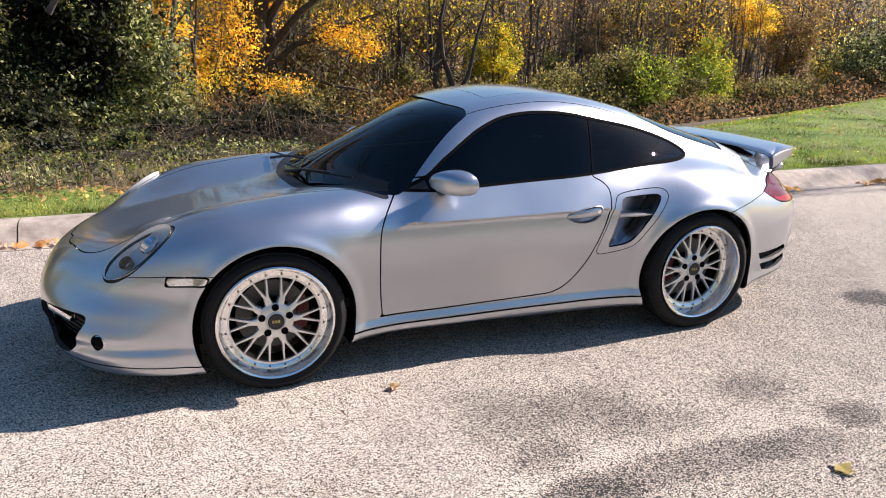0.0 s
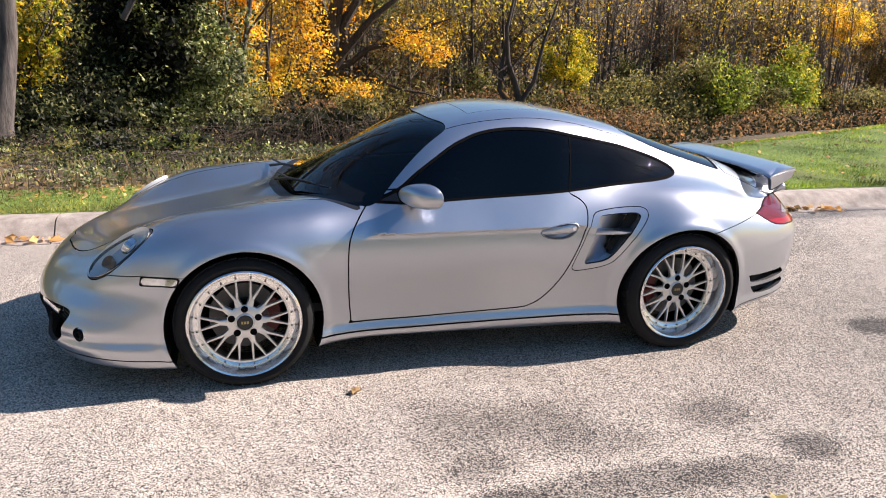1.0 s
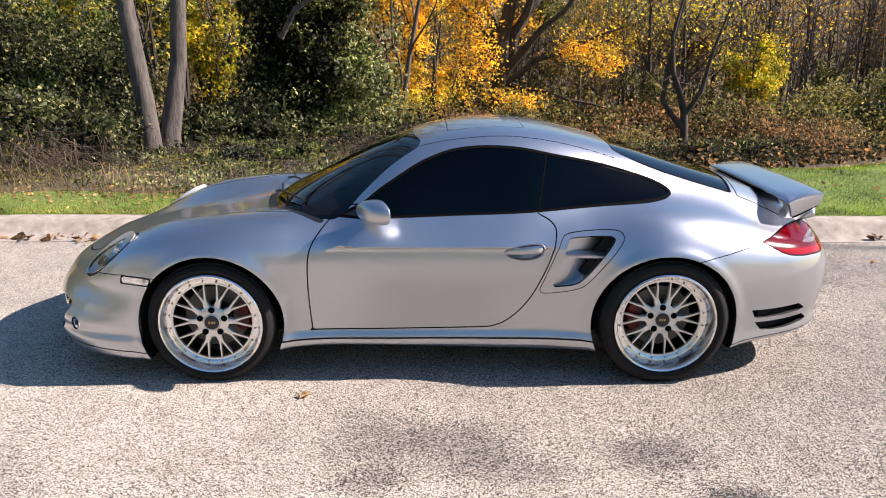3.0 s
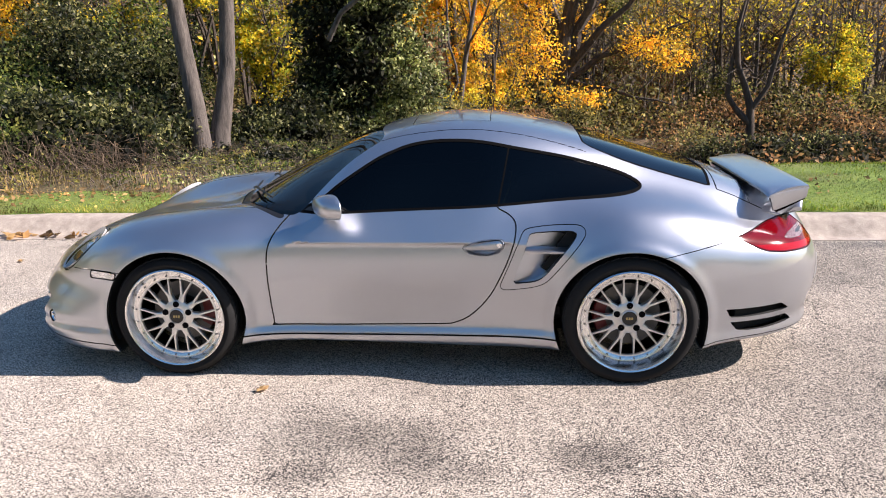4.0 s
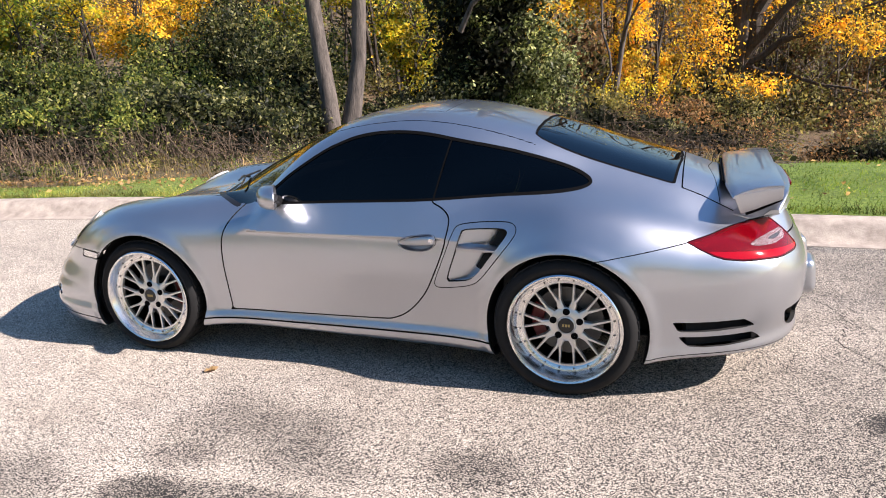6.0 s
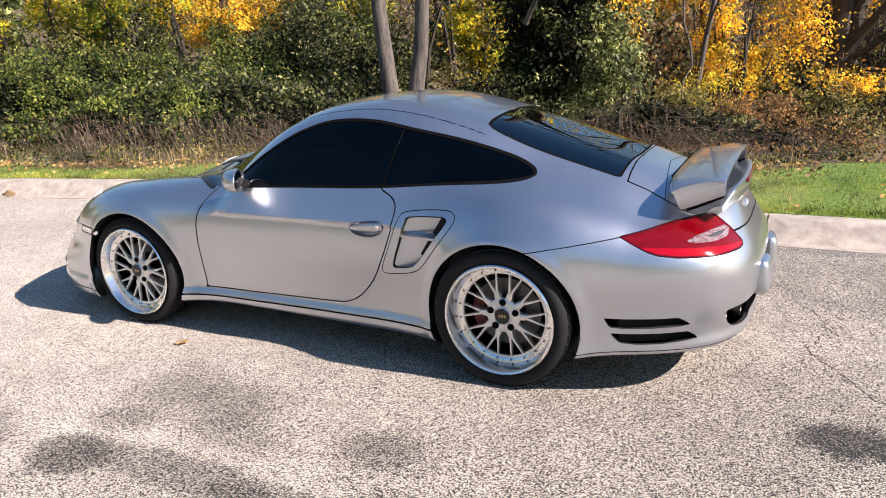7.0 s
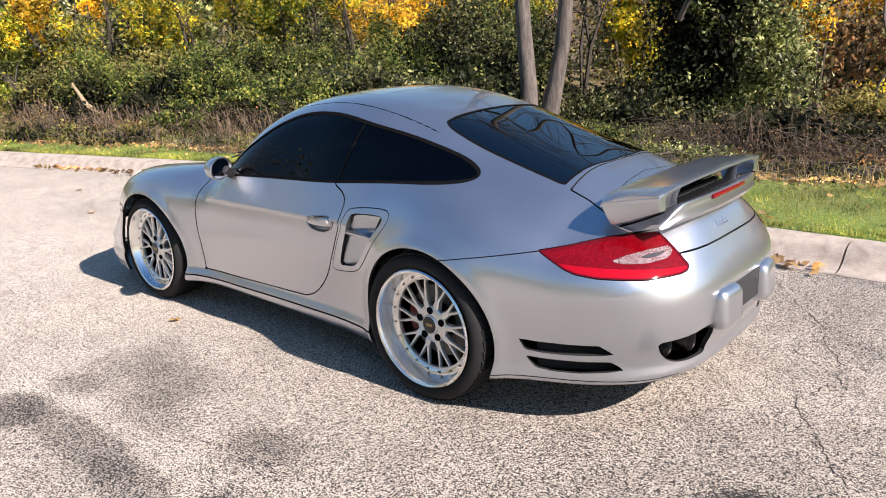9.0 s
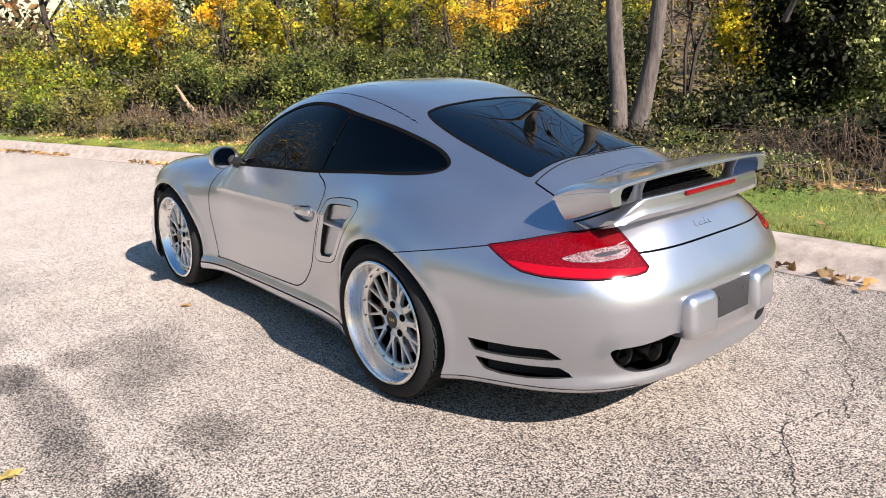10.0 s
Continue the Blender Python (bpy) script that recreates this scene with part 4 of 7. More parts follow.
# ---- fittings on the body ----
def put_mirror(s):
    bm = bmesh.new()
    rings = []
    n = 26
    stations = [(-0.105, 0.02, 0.015), (-0.10, 0.036, 0.030), (-0.085, 0.048, 0.044), (-0.06, 0.057, 0.054), (-0.02, 0.064, 0.061), (0.02, 0.066, 0.064), (0.055, 0.066, 0.064), (0.062, 0.063, 0.062), (0.058, 0.057, 0.056), (0.045, 0.055, 0.054)]
    for sx, _, rz in stations:
        ring = []
        for k in range(n):
            t = 2 * math.pi * k / n
            c, q = math.cos(t), math.sin(t)
            ry = rz * 1.6
            yy = ry * math.copysign(abs(c) ** 0.85, c)
            zz = rz * math.copysign(abs(q) ** 0.9, q) * (1.0 if q > 0 else 0.92) * (1 - 0.18 * (c * -1 > 0) * abs(c))
            ring.append(bm.verts.new((sx * 0.64 + 0.058 * (yy / 0.11), yy, zz)))
        rings.append(ring)
    for p, q in zip(rings, rings[1:]):
        for k in range(n):
            bm.faces.new((p[k], p[(k + 1) % n], q[(k + 1) % n], q[k]))
    bm.faces.new(rings[0])
    m = pose(-0.332, s * 0.828, 0.912, 0, 0, 0) @ Matrix.Diagonal((1, s, 1, 1))
    bmesh.ops.transform(bm, matrix=m, verts=bm.verts)
    mir = part("wing_mirror", bm, PAINT, car, "silver door mirror")
    bm = bmesh.new()
    ring = []
    for k in range(n):
        t = 2 * math.pi * k / n
        c, q = math.cos(t), math.sin(t)
        yy = 0.090 * math.copysign(abs(c) ** 0.85, c)
        ring.append(bm.verts.new((0.031 + 0.058 * yy / 0.11, yy, 0.053 * math.copysign(abs(q) ** 0.9, q) * (1 - 0.18 * (c * -1 > 0) * abs(c)))))
    bm.faces.new(ring)
    bmesh.ops.transform(bm, matrix=m, verts=bm.verts)
    part("mirror_glass", bm, CHROME, mir, "mirror glass")
    bm = bmesh.new()
    tube(bm, [(-0.345, s * 0.725, 0.866), (-0.335, s * 0.77, 0.884), (-0.332, s * 0.785, 0.90)], [0.034, 0.027, 0.026], 12)
    part("mirror_foot", bm, BLACK, mir, "black mirror foot")


for s in (-1, 1):
    put_mirror(s)
    # door handle: an oval dish with a grip and a lock
    door = doors[s]
    bm = bmesh.new()
    c = HANDLE.mean(0)
    rings = []
    for g, y in ((0.965, -0.014), (0.965, 0.003), (0.93, 0.005), (0.89, 0.0), (0.82, -0.016), (0.5, -0.026), (0.02, -0.026)):
        rings.append([bm.verts.new((c[0] + g * (a - c[0]), s * (side_y(a, b) + y), c[1] + g * (b - c[1]))) for a, b in HANDLE])
    for p, q in zip(rings, rings[1:]):
        for k in range(len(p)):
            bm.faces.new((p[k], p[(k + 1) % len(p)], q[(k + 1) % len(p)], q[k]))
    dish = part("handle_dish", bm, PAINT, door, "silver handle dish")
    bm = bmesh.new()
    h = side_y(0.45, 0.70)
    rows = []
    for x, z, o, ry, rz in ((0.345, 0.690, -0.004, 0.004, 0.006), (0.365, 0.694, 0.002, 0.007, 0.013), (0.40, 0.699, 0.007, 0.009, 0.019), (0.45, 0.704, 0.009, 0.010, 0.022), (0.50, 0.708, 0.008, 0.010, 0.024), (0.530, 0.710, 0.003, 0.009, 0.022), (0.541, 0.711, -0.004, 0.006, 0.014)):
        rows.append([bm.verts.new((x, s * (h + o + ry * math.cos(t)), z + rz * math.sin(t))) for t in np.linspace(0, 2 * math.pi, 15)[:-1]])
    for p, q in zip(rows, rows[1:]):
        for k in range(14):
            bm.faces.new((p[k], p[(k + 1) % 14], q[(k + 1) % 14], q[k]))
    bm.faces.new(rows[0])
    bm.faces.new(rows[-1][::-1])
    part("handle_grip", bm, PAINT, dish, "silver door handle grip")
    bm = bmesh.new()
    lathe(bm, [(0.013, 0.0), (0.013, 0.005), (0.0105, 0.006), (0.010, 0.004), (0.0005, 0.004)], 18, m=pose(0.519, s * (h + 0.013), 0.711, 0, 0, 180 if s < 0 else 0))
    part("lock", bm, CHROME, dish)
    # bumper side vents: dark ducts behind the slots
    bm = bmesh.new()
    box(bm, (0.33, 0.04, 0.13), (0, 0, 0), 0.01, pose(1.84, s * 0.665, 0.318, 0, 0, s * -29))
    part("vent_duct", bm, DARK, car, "dark bumper vent duct")
    # exhausts
    bm = bmesh.new()
    box(bm, (0.12, 0.24, 0.13), (0, 0, 0), 0.01, pose(2.02, s * 0.405, 0.345, 0, 0, s * 18))
    ex = part("exhaust_recess", bm, DARK, car, "dark exhaust recess")
    for yy, xx in ((0.470, 2.12), (0.362, 2.172)):
        bm = bmesh.new()
        lathe(bm, [(0.046, -0.14), (0.046, -0.004), (0.044, 0.0), (0.041, -0.004), (0.040, -0.10), (0.0005, -0.10)], 28)
        bmesh.ops.transform(bm, matrix=pose(xx, s * yy, 0.346, 0, 0, -90) @ Matrix.Diagonal((1, 1, 0.92, 1)), verts=bm.verts)
        part("tailpipe", bm, GUN, ex, "dark round tailpipe")
    # front grilles
    bm = bmesh.new()
    box(bm, (0.05, 0.36, 0.17), (0, 0, 0), 0.01, pose(-1.97, s * 0.42, 0.295, 0, 0, s * -24))
    gr = part("air_intake", bm, DARK, car, "dark front air intake")
    bm = bmesh.new()
    box(bm, (0.035, 0.23, 0.034), (0, 0, 0), 0.012, pose(front_x(0.47, 0.355) + 0.040, s * 0.465, 0.352, 0, 0, s * -27))
    part("led_bar", bm, CHROME, gr, "clear daytime lamp bar")
    for k in range(5):
        bm = bmesh.new()
        box(bm, (0.008, 0.36, 0.006), (0, 0, 0), 0, pose(-2.01, s * 0.43, 0.225 + 0.022 * k, 0, 0, s * -25))
        part("grille_bar", bm, BLACK, gr)
    bm = bmesh.new()
    lathe(bm, [(0.029, 0.0), (0.026, -0.010), (0.017, -0.026), (0.0005, -0.03)], 24, m=pose(front_x(0.735, 0.290) + 0.012, s * 0.733, 0.290, 0, 0, 0) @ Matrix.Rotation(radians(90) if s > 0 else radians(90), 4, "Z") @ Matrix.Rotation(-s * radians(50), 4, "Z"))
    fog = part("fog_lamp", bm, GUN, car, "round fog lamp")
    bm = bmesh.new()
    lathe(bm, [(0.031, -0.004), (0.032, 0.003), (0.029, 0.005), (0.0265, -0.006)], 24, m=pose(front_x(0.735, 0.290) + 0.012, s * 0.733, 0.290, 0, 0, 0) @ Matrix.Rotation(radians(90), 4, "Z") @ Matrix.Rotation(-s * radians(50), 4, "Z"))
    part("fog_lamp_ring", bm, CHROME, fog, "chrome ring")
    # wipers
    bm = bmesh.new()
    a = -0.02 if s < 0 else 0.42
    tube(bm, [(-0.965, a, 0.857), (-0.90, a - 0.16, 0.892), (-0.80, a - 0.36, 0.905)], [0.009, 0.007, 0.005], 8)
    tube(bm, [(-0.945, a + 0.10, 0.878), (-0.90, a - 0.14, 0.886), (-0.72, a - 0.46, 0.895)], [0.006, 0.006, 0.005], 6)
    part("wiper", bm, BLACK, car, "black wiper arm and blade")

bm = bmesh.new()
box(bm, (0.05, 0.40, 0.11), (-2.10, 0, 0.27), 0.01)
part("air_intake", bm, DARK, car, "dark centre air intake")


def top_z(x, y):
    """Height of the skin's top at a place."""
    z = np.linspace(1.35, 0.4, 1900)
    return float(z[np.argmax(skin(x + 0 * z, y + 0 * z, z) < 0)])


def loft(bm, rows, caps=True):
    m = len(rows[0])
    for p, q in zip(rows, rows[1:]):
        for k in range(m):
            bm.faces.new((p[k], p[(k + 1) % m], q[(k + 1) % m], q[k]))
    if caps:
        bm.faces.new(rows[0])
        bm.faces.new(rows[-1][::-1])


def build_wing():
    """The raised rear wing: a flat arched blade whose ends fold down into upright plates."""
    bm = bmesh.new()
    upper = ((0.0, 0.0), (0.012, 0.55), (0.06, 0.95), (0.16, 1.0), (0.35, 1.0), (0.6, 1.0), (0.82, 1.0), (0.95, 0.98), (0.992, 0.75), (1.0, 0.3))
    lower = ((0.995, -0.2), (0.97, -0.45), (0.8, -0.75), (0.5, -1.0), (0.2, -1.0), (0.04, -0.65))
    rows = []
    n = 64
    for i in range(n + 1):
        f = -1 + 2 * i / n
        q = f * f
        x0, x1 = 1.846 + 0.030 * q * q * q, 2.088 + 0.004 * q
        z0, z1 = 0.948 - 0.010 * q - 0.020 * q**6, 0.973 - 0.008 * q - 0.010 * q**5
        ring = []
        for u, v in upper + lower:
            x = x0 + (x1 - x0) * u
            y = f * (0.588 - 0.25 * (x - 1.87))
            z = z0 + (z1 - z0) * u + 0.003 * math.sin(math.pi * u)
            th = (0.015 - 0.005 * u) * (1 - 0.5 * q**12)
            ring.append(bm.verts.new((x, y, z - 0.013 + v * th)))
        rows.append(ring)
    loft(bm, rows)
    wing = part("rear_wing", bm, PAINT, car, "silver raised rear wing")
    # end plates
    for s in (-1, 1):
        bm = bmesh.new()
        rows = []
        for t in np.linspace(0, 1, 15):
            x = 1.880 + 0.208 * t
            edge = 0.588 - 0.25 * (x - 1.87)
            zt = 0.918 + 0.040 * t + 0.014 * math.sin(math.pi * t)
            zb = 0.828 + 0.062 * t**1.15
            r = 0.35 + 0.65 * math.sqrt(max(0.0, 1 - (1 - min(1.0, t / 0.10)) ** 2))
            w = (0.040 + 0.010 * t) * r
            lean = 0.026 * (1 - 0.3 * t)
            h = zt - zb
            sec = ((0.000, 0.97), (0.004, 0.88), (0.004, 0.72), (lean * 0.45, 0.35), (lean * 0.85, 0.10), (lean, 0.03), (lean + 0.008, 0.0), (lean + w * 0.8, 0.0), (lean + w, 0.06), (w + 0.012, 0.5), (w + 0.022, 0.78), (w + 0.05, 0.92), (w + 0.05, 1.0), (0.010, 1.0))
            shift = 0.030 * (1 - t)
            rows.append([bm.verts.new((x + shift * (1 - v) * (1.2 if t < 0.5 else 1.0), s * (edge - o), zb + h * v)) for o, v in sec])
        loft(bm, rows)
        part("wing_end", bm, PAINT, wing, "silver upright wing end")
        bm = bmesh.new()
        rows = []
        for t in np.linspace(0, 1, 9):
            x = 1.937 + 0.150 * t
            y = 0.588 - 0.25 * (x - 1.87) - 0.029
            z = 0.826 + 0.062 * t**1.15
            rows.append([bm.verts.new((x, s * (y - o), z + v)) for o, v in ((0.0, 0.0), (0.004, -0.007), (0.034, -0.007), (0.036, 0.0))])
        loft(bm, rows)
        part("edge_trim", bm, SEAL, wing, "black trim under the wing end")
    for y in (-0.315, 0.315):
        bm = bmesh.new()
        rows = []
        for z, x, c, w in ((0.862, 2.030, 0.075, 0.015), (0.885, 2.036, 0.055, 0.012), (0.915, 2.044, 0.042, 0.010), (0.940, 2.052, 0.045, 0.013), (0.956, 2.056, 0.055, 0.020)):
            rows.append([bm.verts.new((x + c * a, y + w * b, z)) for a, b in ((-0.5, 0.0), (-0.3, 0.4), (0.2, 0.5), (0.5, 0.15), (0.5, -0.15), (0.2, -0.5), (-0.3, -0.4))])
        loft(bm, rows)
        part("wing_strut", bm, PAINT, wing)
    # fixed lip under the wing
    bm = bmesh.new()
    rows = []
    for i in range(57):
        y = -0.488 + 0.976 * i / 56
        q = (y / 0.545) ** 2
        out = step(0.37, 0.50, np.array(abs(y))).item()
        ring = []
        for x, z in ((1.95, 0.838), (2.06, 0.872), (2.115, 0.898), (2.138, 0.908), (2.148, 0.906), (2.151, 0.898), (2.147, 0.884), (2.149, 0.868), (2.154, 0.850), (2.146, 0.832), (1.96, 0.78)):
            x -= 0.040 * q + 0.03 * q * q + 0.020 * out
            low = min(max(top_z(x, y), 0.812), 0.86) + 0.004
            h = z - 0.012 * q * q + (low - z) * out * (0.72 if z > 0.79 else 0.0)
            if x < 2.0:
                h += (min(h, max(top_z(x, y), 0.79)) - h) * out
            ring.append(bm.verts.new((x, y, h)))
        rows.append(ring)
    loft(bm, rows)
    lip = part("lid_spoiler", bm, PAINT, car, "silver fixed lip spoiler")
    bm = bmesh.new()
    box(bm, (0.014, 0.34, 0.018), (2.149, 0.0, 0.894), 0.004)
    part("brake_lamp", bm, RED, lip, "red high brake lamp")
    for k in range(6):
        x = 1.845 + 0.034 * k
        bm = bmesh.new()
        box(bm, (0.024, 0.66 - 0.02 * k, 0.010), (0, 0, 0), 0.003, pose(x, 0, top_z(x, 0.0) + 0.008, 0, 20, 0))
        part("lid_slat", bm, SEAL, lip, "black engine grille slat")


build_wing()

# plate carrier with its two bumper pads
bm = bmesh.new()
box(bm, (0.02, 0.30, 0.125), (2.248, 0, 0.478), 0.006)
part("plate_carrier", bm, mat_plain("grey_plate_plastic", (0.03, 0.03, 0.032), 0.6, Specular_IOR_Level=0.15).m, car, "grey blank plate carrier")
for s in (-1, 1):
    bm = bmesh.new()
    box(bm, (0.13, 0.178, 0.172), (0, 0, 0), 0.050, pose(2.224, s * 0.214, 0.464, 0, -4, s * 6), 6)
    part("bumper_pad", bm, PAINT, car, "silver bumper guard pad")
    bm = bmesh.new()
    lathe(bm, [(0.006, 0.0), (0.006, 0.003), (0.0005, 0.004)], 10, m=pose(2.258, s * 0.085, 0.50, 0, 0, -90))
    part("plate_screw", bm, STEEL, car)
# thin badge as plain strokes
bm = bmesh.new()


def on_tail(y, z):
    return (rear_x(y, z) + 0.002, y, z)


for dx, w, h in ((0.0, 0.020, 0.024), (0.028, 0.014, 0.013), (0.049, 0.012, 0.013), (0.068, 0.016, 0.022), (0.092, 0.014, 0.013)):
    tube(bm, [on_tail(-0.095 + dx, 0.757), on_tail(-0.089 + dx, 0.757 + h)], 0.0022, 6)
    tube(bm, [on_tail(-0.093 + dx, 0.757), on_tail(-0.093 + dx + w, 0.758)], 0.0018, 6)
part("badge", bm, CHROME, car, "small chrome badge of short bars")


# ---- cabin ----
def cabin():
    bm = bmesh.new()
    box(bm, (2.3, 1.24, 0.05), (0.25, 0, 0.30), 0.01)
    box(bm, (0.6, 0.84, 0.03), (1.15, 0, 0.82), 0.01)
    box(bm, (0.03, 1.14, 0.52), (1.42, 0, 0.60), 0.01)
    for s in (-1, 1):
        box(bm, (0.62, 0.03, 0.40), (0, 0, 0), 0.01, pose(1.15, s * 0.62, 0.60, 0, 0, s * -9))
    part("cabin_floor", bm, LEATHER, car, "dark cabin lining")
    bm = bmesh.new()
    box(bm, (0.42, 1.22, 0.20), (-0.55, 0, 0.76), 0.07)
    box(bm, (0.12, 0.36, 0.07), (-0.40, -0.34, 0.87), 0.03)
    part("dashboard", bm, LEATHER, car, "black dashboard")
    bm = bmesh.new()
    m = pose(-0.24, -0.34, 0.80, 0, -68, 0)
    ring = [m @ Vector((0.18 * math.cos(2 * math.pi * k / 32), 0.18 * math.sin(2 * math.pi * k / 32), 0)) for k in range(33)]
    tube(bm, ring, 0.015, 8, False)
    tube(bm, [m @ Vector((-0.17, 0, 0)), m @ Vector((0, 0, -0.03)), m @ Vector((0.0, 0.17, 0))], 0.014, 6)
    tube(bm, [m @ Vector((0, 0, -0.03)), m @ Vector((0.0, -0.17, 0))], 0.014, 6)
    part("steering_wheel", bm, LEATHER, car, "black steering wheel")
    for y in (-0.34, 0.34):
        bm = bmesh.new()
        box(bm, (0.50, 0.48, 0.16), (0.12, y, 0.44), 0.06)
        box(bm, (0.14, 0.46, 0.56), (0, 0, 0), 0.055, pose(0.42, y, 0.74, 0, 17, 0))
        box(bm, (0.09, 0.26, 0.17), (0, 0, 0), 0.04, pose(0.53, y, 1.06, 0, 12, 0))
        part("seat", bm, LEATHER, car, "black leather bucket seat")


cabin()


# ---- ground ----
def kerb_line(x):
    s = np.maximum(0, -3.5 - np.asarray(x, float))
    return 2.08 - 0.25 * (np.sqrt(s * s + 1.44) - 1.2)


def land(x, y):
    """Height of the ground behind the kerb."""
    d = y - kerb_line(x)
    crest = 2.3 + 0.36 * np.maximum(x - 5, 0)
    right = step(1.0, 4.5, x)
    z = 0.13 + (0.03 + 0.022 * right) * np.clip(d, 0, 3 + 4 * right)
    drop = np.clip(d - crest, 0, 14)
    z = z - right * (0.27 * np.minimum(drop, 4) + 0.175 * np.maximum(drop - 4, 0))
    z = z - (1 - right) * step(-10, -6.5, x) * 0.125 * np.clip(d - 1.9, 0, 6.0)
    z = z - (1 - right) * step(-5, -1, x) * 0.13 * np.clip(d - 9, 0, 17)
    z = z + 0.30 * np.clip(y - 48, 0, 60) ** 1.0
    return np.where(d < 0, 0.0, z)


def lumps(x, y, s, seed=0.0):
    return np.array([noise.noise((a * s + seed, b * s, seed)) for a, b in zip(np.ravel(x), np.ravel(y))]).reshape(np.shape(x))


def mat_grass():
    k = Mat("lawn", (0.1, 0.16, 0.03), 0.9)
    c = k.ramp(k.noise(30, 4), [(0.3, (0.07, 0.12, 0.016)), (0.55, (0.16, 0.24, 0.03)), (0.75, (0.28, 0.32, 0.06))])
    c = k.mix(k.ramp(k.noise(0.9, 4), [(0.45, (0.0,) * 3), (0.7, (0.55,) * 3)]), c, (0.19, 0.15, 0.065))
    k.to("Base Color", c)
    k.bump(k.noise(120, 2), 0.8, 0.02)
    return k.m


def mat_litter():
    k = Mat("leaf_litter", (0.2, 0.13, 0.07), 0.95)
    c = k.ramp(k.noise(22, 5, 0.7), [(0.3, (0.035, 0.024, 0.014)), (0.5, (0.115, 0.076, 0.042)), (0.7, (0.24, 0.155, 0.08))])
    c = k.mix(k.ramp(k.noise(0.6, 4), [(0.4, (0.0,) * 3), (0.7, (0.5,) * 3)]), c, (0.09, 0.10, 0.03))
    k.to("Base Color", c)
    k.bump(k.noise(40, 3), 0.9, 0.03)
    return k.m


def mat_concrete():
    k = Mat("kerb_concrete", (0.5, 0.46, 0.4), 0.9)
    c = k.ramp(k.noise(9, 6, 0.65), [(0.3, (0.25, 0.205, 0.17)), (0.5, (0.38, 0.32, 0.27)), (0.7, (0.50, 0.43, 0.36))])
    c = k.mix(k.ramp(k.noise(160, 2), [(0.3, (0.55,) * 3), (0.5, (0.0,) * 3)]), c, (0.26, 0.23, 0.20))
    k.to("Base Color", c)
    k.bump(k.noise(90, 4), 0.5, 0.008)
    return k.m


GRASS, LITTER, CONCRETE = mat_grass(), mat_litter(), mat_concrete()


def build_ground():
    # road: one sheet up to the kerb
    xs = np.concatenate((np.linspace(-160, -20, 15), np.arange(-18, 10.1, 1.0), np.linspace(12, 160, 15)))
    ys = np.concatenate((np.linspace(-200, -12, 12), np.arange(-10, 0.1, 1.0)))
    verts, faces = [], []
    cols = list(np.linspace(0, 1, 26))
    for x in xs:
        e = float(kerb_line(x)) - 0.15
        for t in cols:
            y = -200 + (e + 200) * (1 - (1 - t) ** 3)
            verts.append((x, y, 0.0))
    n = len(cols)
    for i in range(len(xs) - 1):
        for j in range(n - 1):
            a = i * n + j
            faces.append((a, a + n, a + n + 1, a + 1))
    road = tagged(mesh("road", verts, faces, ASPHALT), "worn pale grey asphalt road with cracks and stains", "road", kind="structure")
    crack = mat_plain("crack_shadow", (0.010, 0.009, 0.008), 0.95).m
    r = random.Random(4)
    cracks = (
        ([(2.10, 1.30), (2.31, 1.02), (2.37, 0.90), (2.40, 0.74), (2.50, 0.62), (2.54, 0.45), (2.56, 0.38), (2.63, 0.26)], 0.0065),
        ([(2.56, 0.38), (2.52, 0.2), (2.47, 0.04), (2.51, -0.04), (2.56, -0.11), (2.60, -0.15), (2.63, -0.22), (2.67, -0.28), (2.71, -0.38), (2.78, -0.46), (2.84, -0.62)], 0.008),
        ([(2.35, -0.17), (2.44, -0.23), (2.50, -0.25), (2.55, -0.28), (2.63, -0.27), (2.67, -0.29)], 0.0055),
        ([(2.08, -0.41), (2.17, -0.38), (2.28, -0.36), (2.37, -0.32), (2.42, -0.35)], 0.0048),
        ([(2.18, -0.34), (2.21, -0.24), (2.27, -0.11)], 0.008),
        ([(2.54, 0.57), (2.72, 0.66), (2.98, 0.72), (3.3, 0.6), (3.9, 0.3), (4.4, 0.5), (5.2, 0.1)], 0.0048),
        ([(2.31, 1.02), (2.1, 1.3), (1.9, 1.6), (1.73, 1.82)], 0.0045),
        ([(-0.48, -0.96), (-0.42, -0.93), (-0.33, -0.915), (-0.28, -0.88)], 0.005),
        ([(-0.97, -1.12), (-0.95, -1.22), (-0.93, -1.28)], 0.006),
        ([(-7.6, 0.3), (-6.4, 0.1), (-5.2, 0.35), (-4.3, 0.2)], 0.0055),
    )
    for line, w in cracks:
        pts = []
        for (x0, y0), (x1, y1) in zip(line, line[1:]):
            m = max(2, int(math.hypot(x1 - x0, y1 - y0) / 0.022))
            for q in range(m):
                t = q / m
                pts.append((x0 + (x1 - x0) * t + r.uniform(-0.009, 0.009), y0 + (y1 - y0) * t + r.uniform(-0.009, 0.009)))
        vs, fs = [], []
        for q, (x, y) in enumerate(pts):
            h = w * r.uniform(0.15, 1.0) * 0.5
            vs += [(x - h, y - h * 0.6, 0.0015), (x + h, y + h * 0.6, 0.0015)]
            if q:
                fs.append((2 * q - 2, 2 * q - 1, 2 * q + 1, 2 * q))
        mesh("crack", vs, fs, crack, road)
    # land behind the kerb: lawn and woodland floor
    xs = np.concatenate((np.linspace(-150, -32, 12), np.arange(-30, 30, 0.5), np.linspace(32, 150, 14)))
    ds = np.concatenate((np.arange(0.30, 12, 0.3), np.arange(12.5, 40, 1.2), np.linspace(42, 160, 22)))
    X, D = np.meshgrid(xs, ds, indexing="ij")
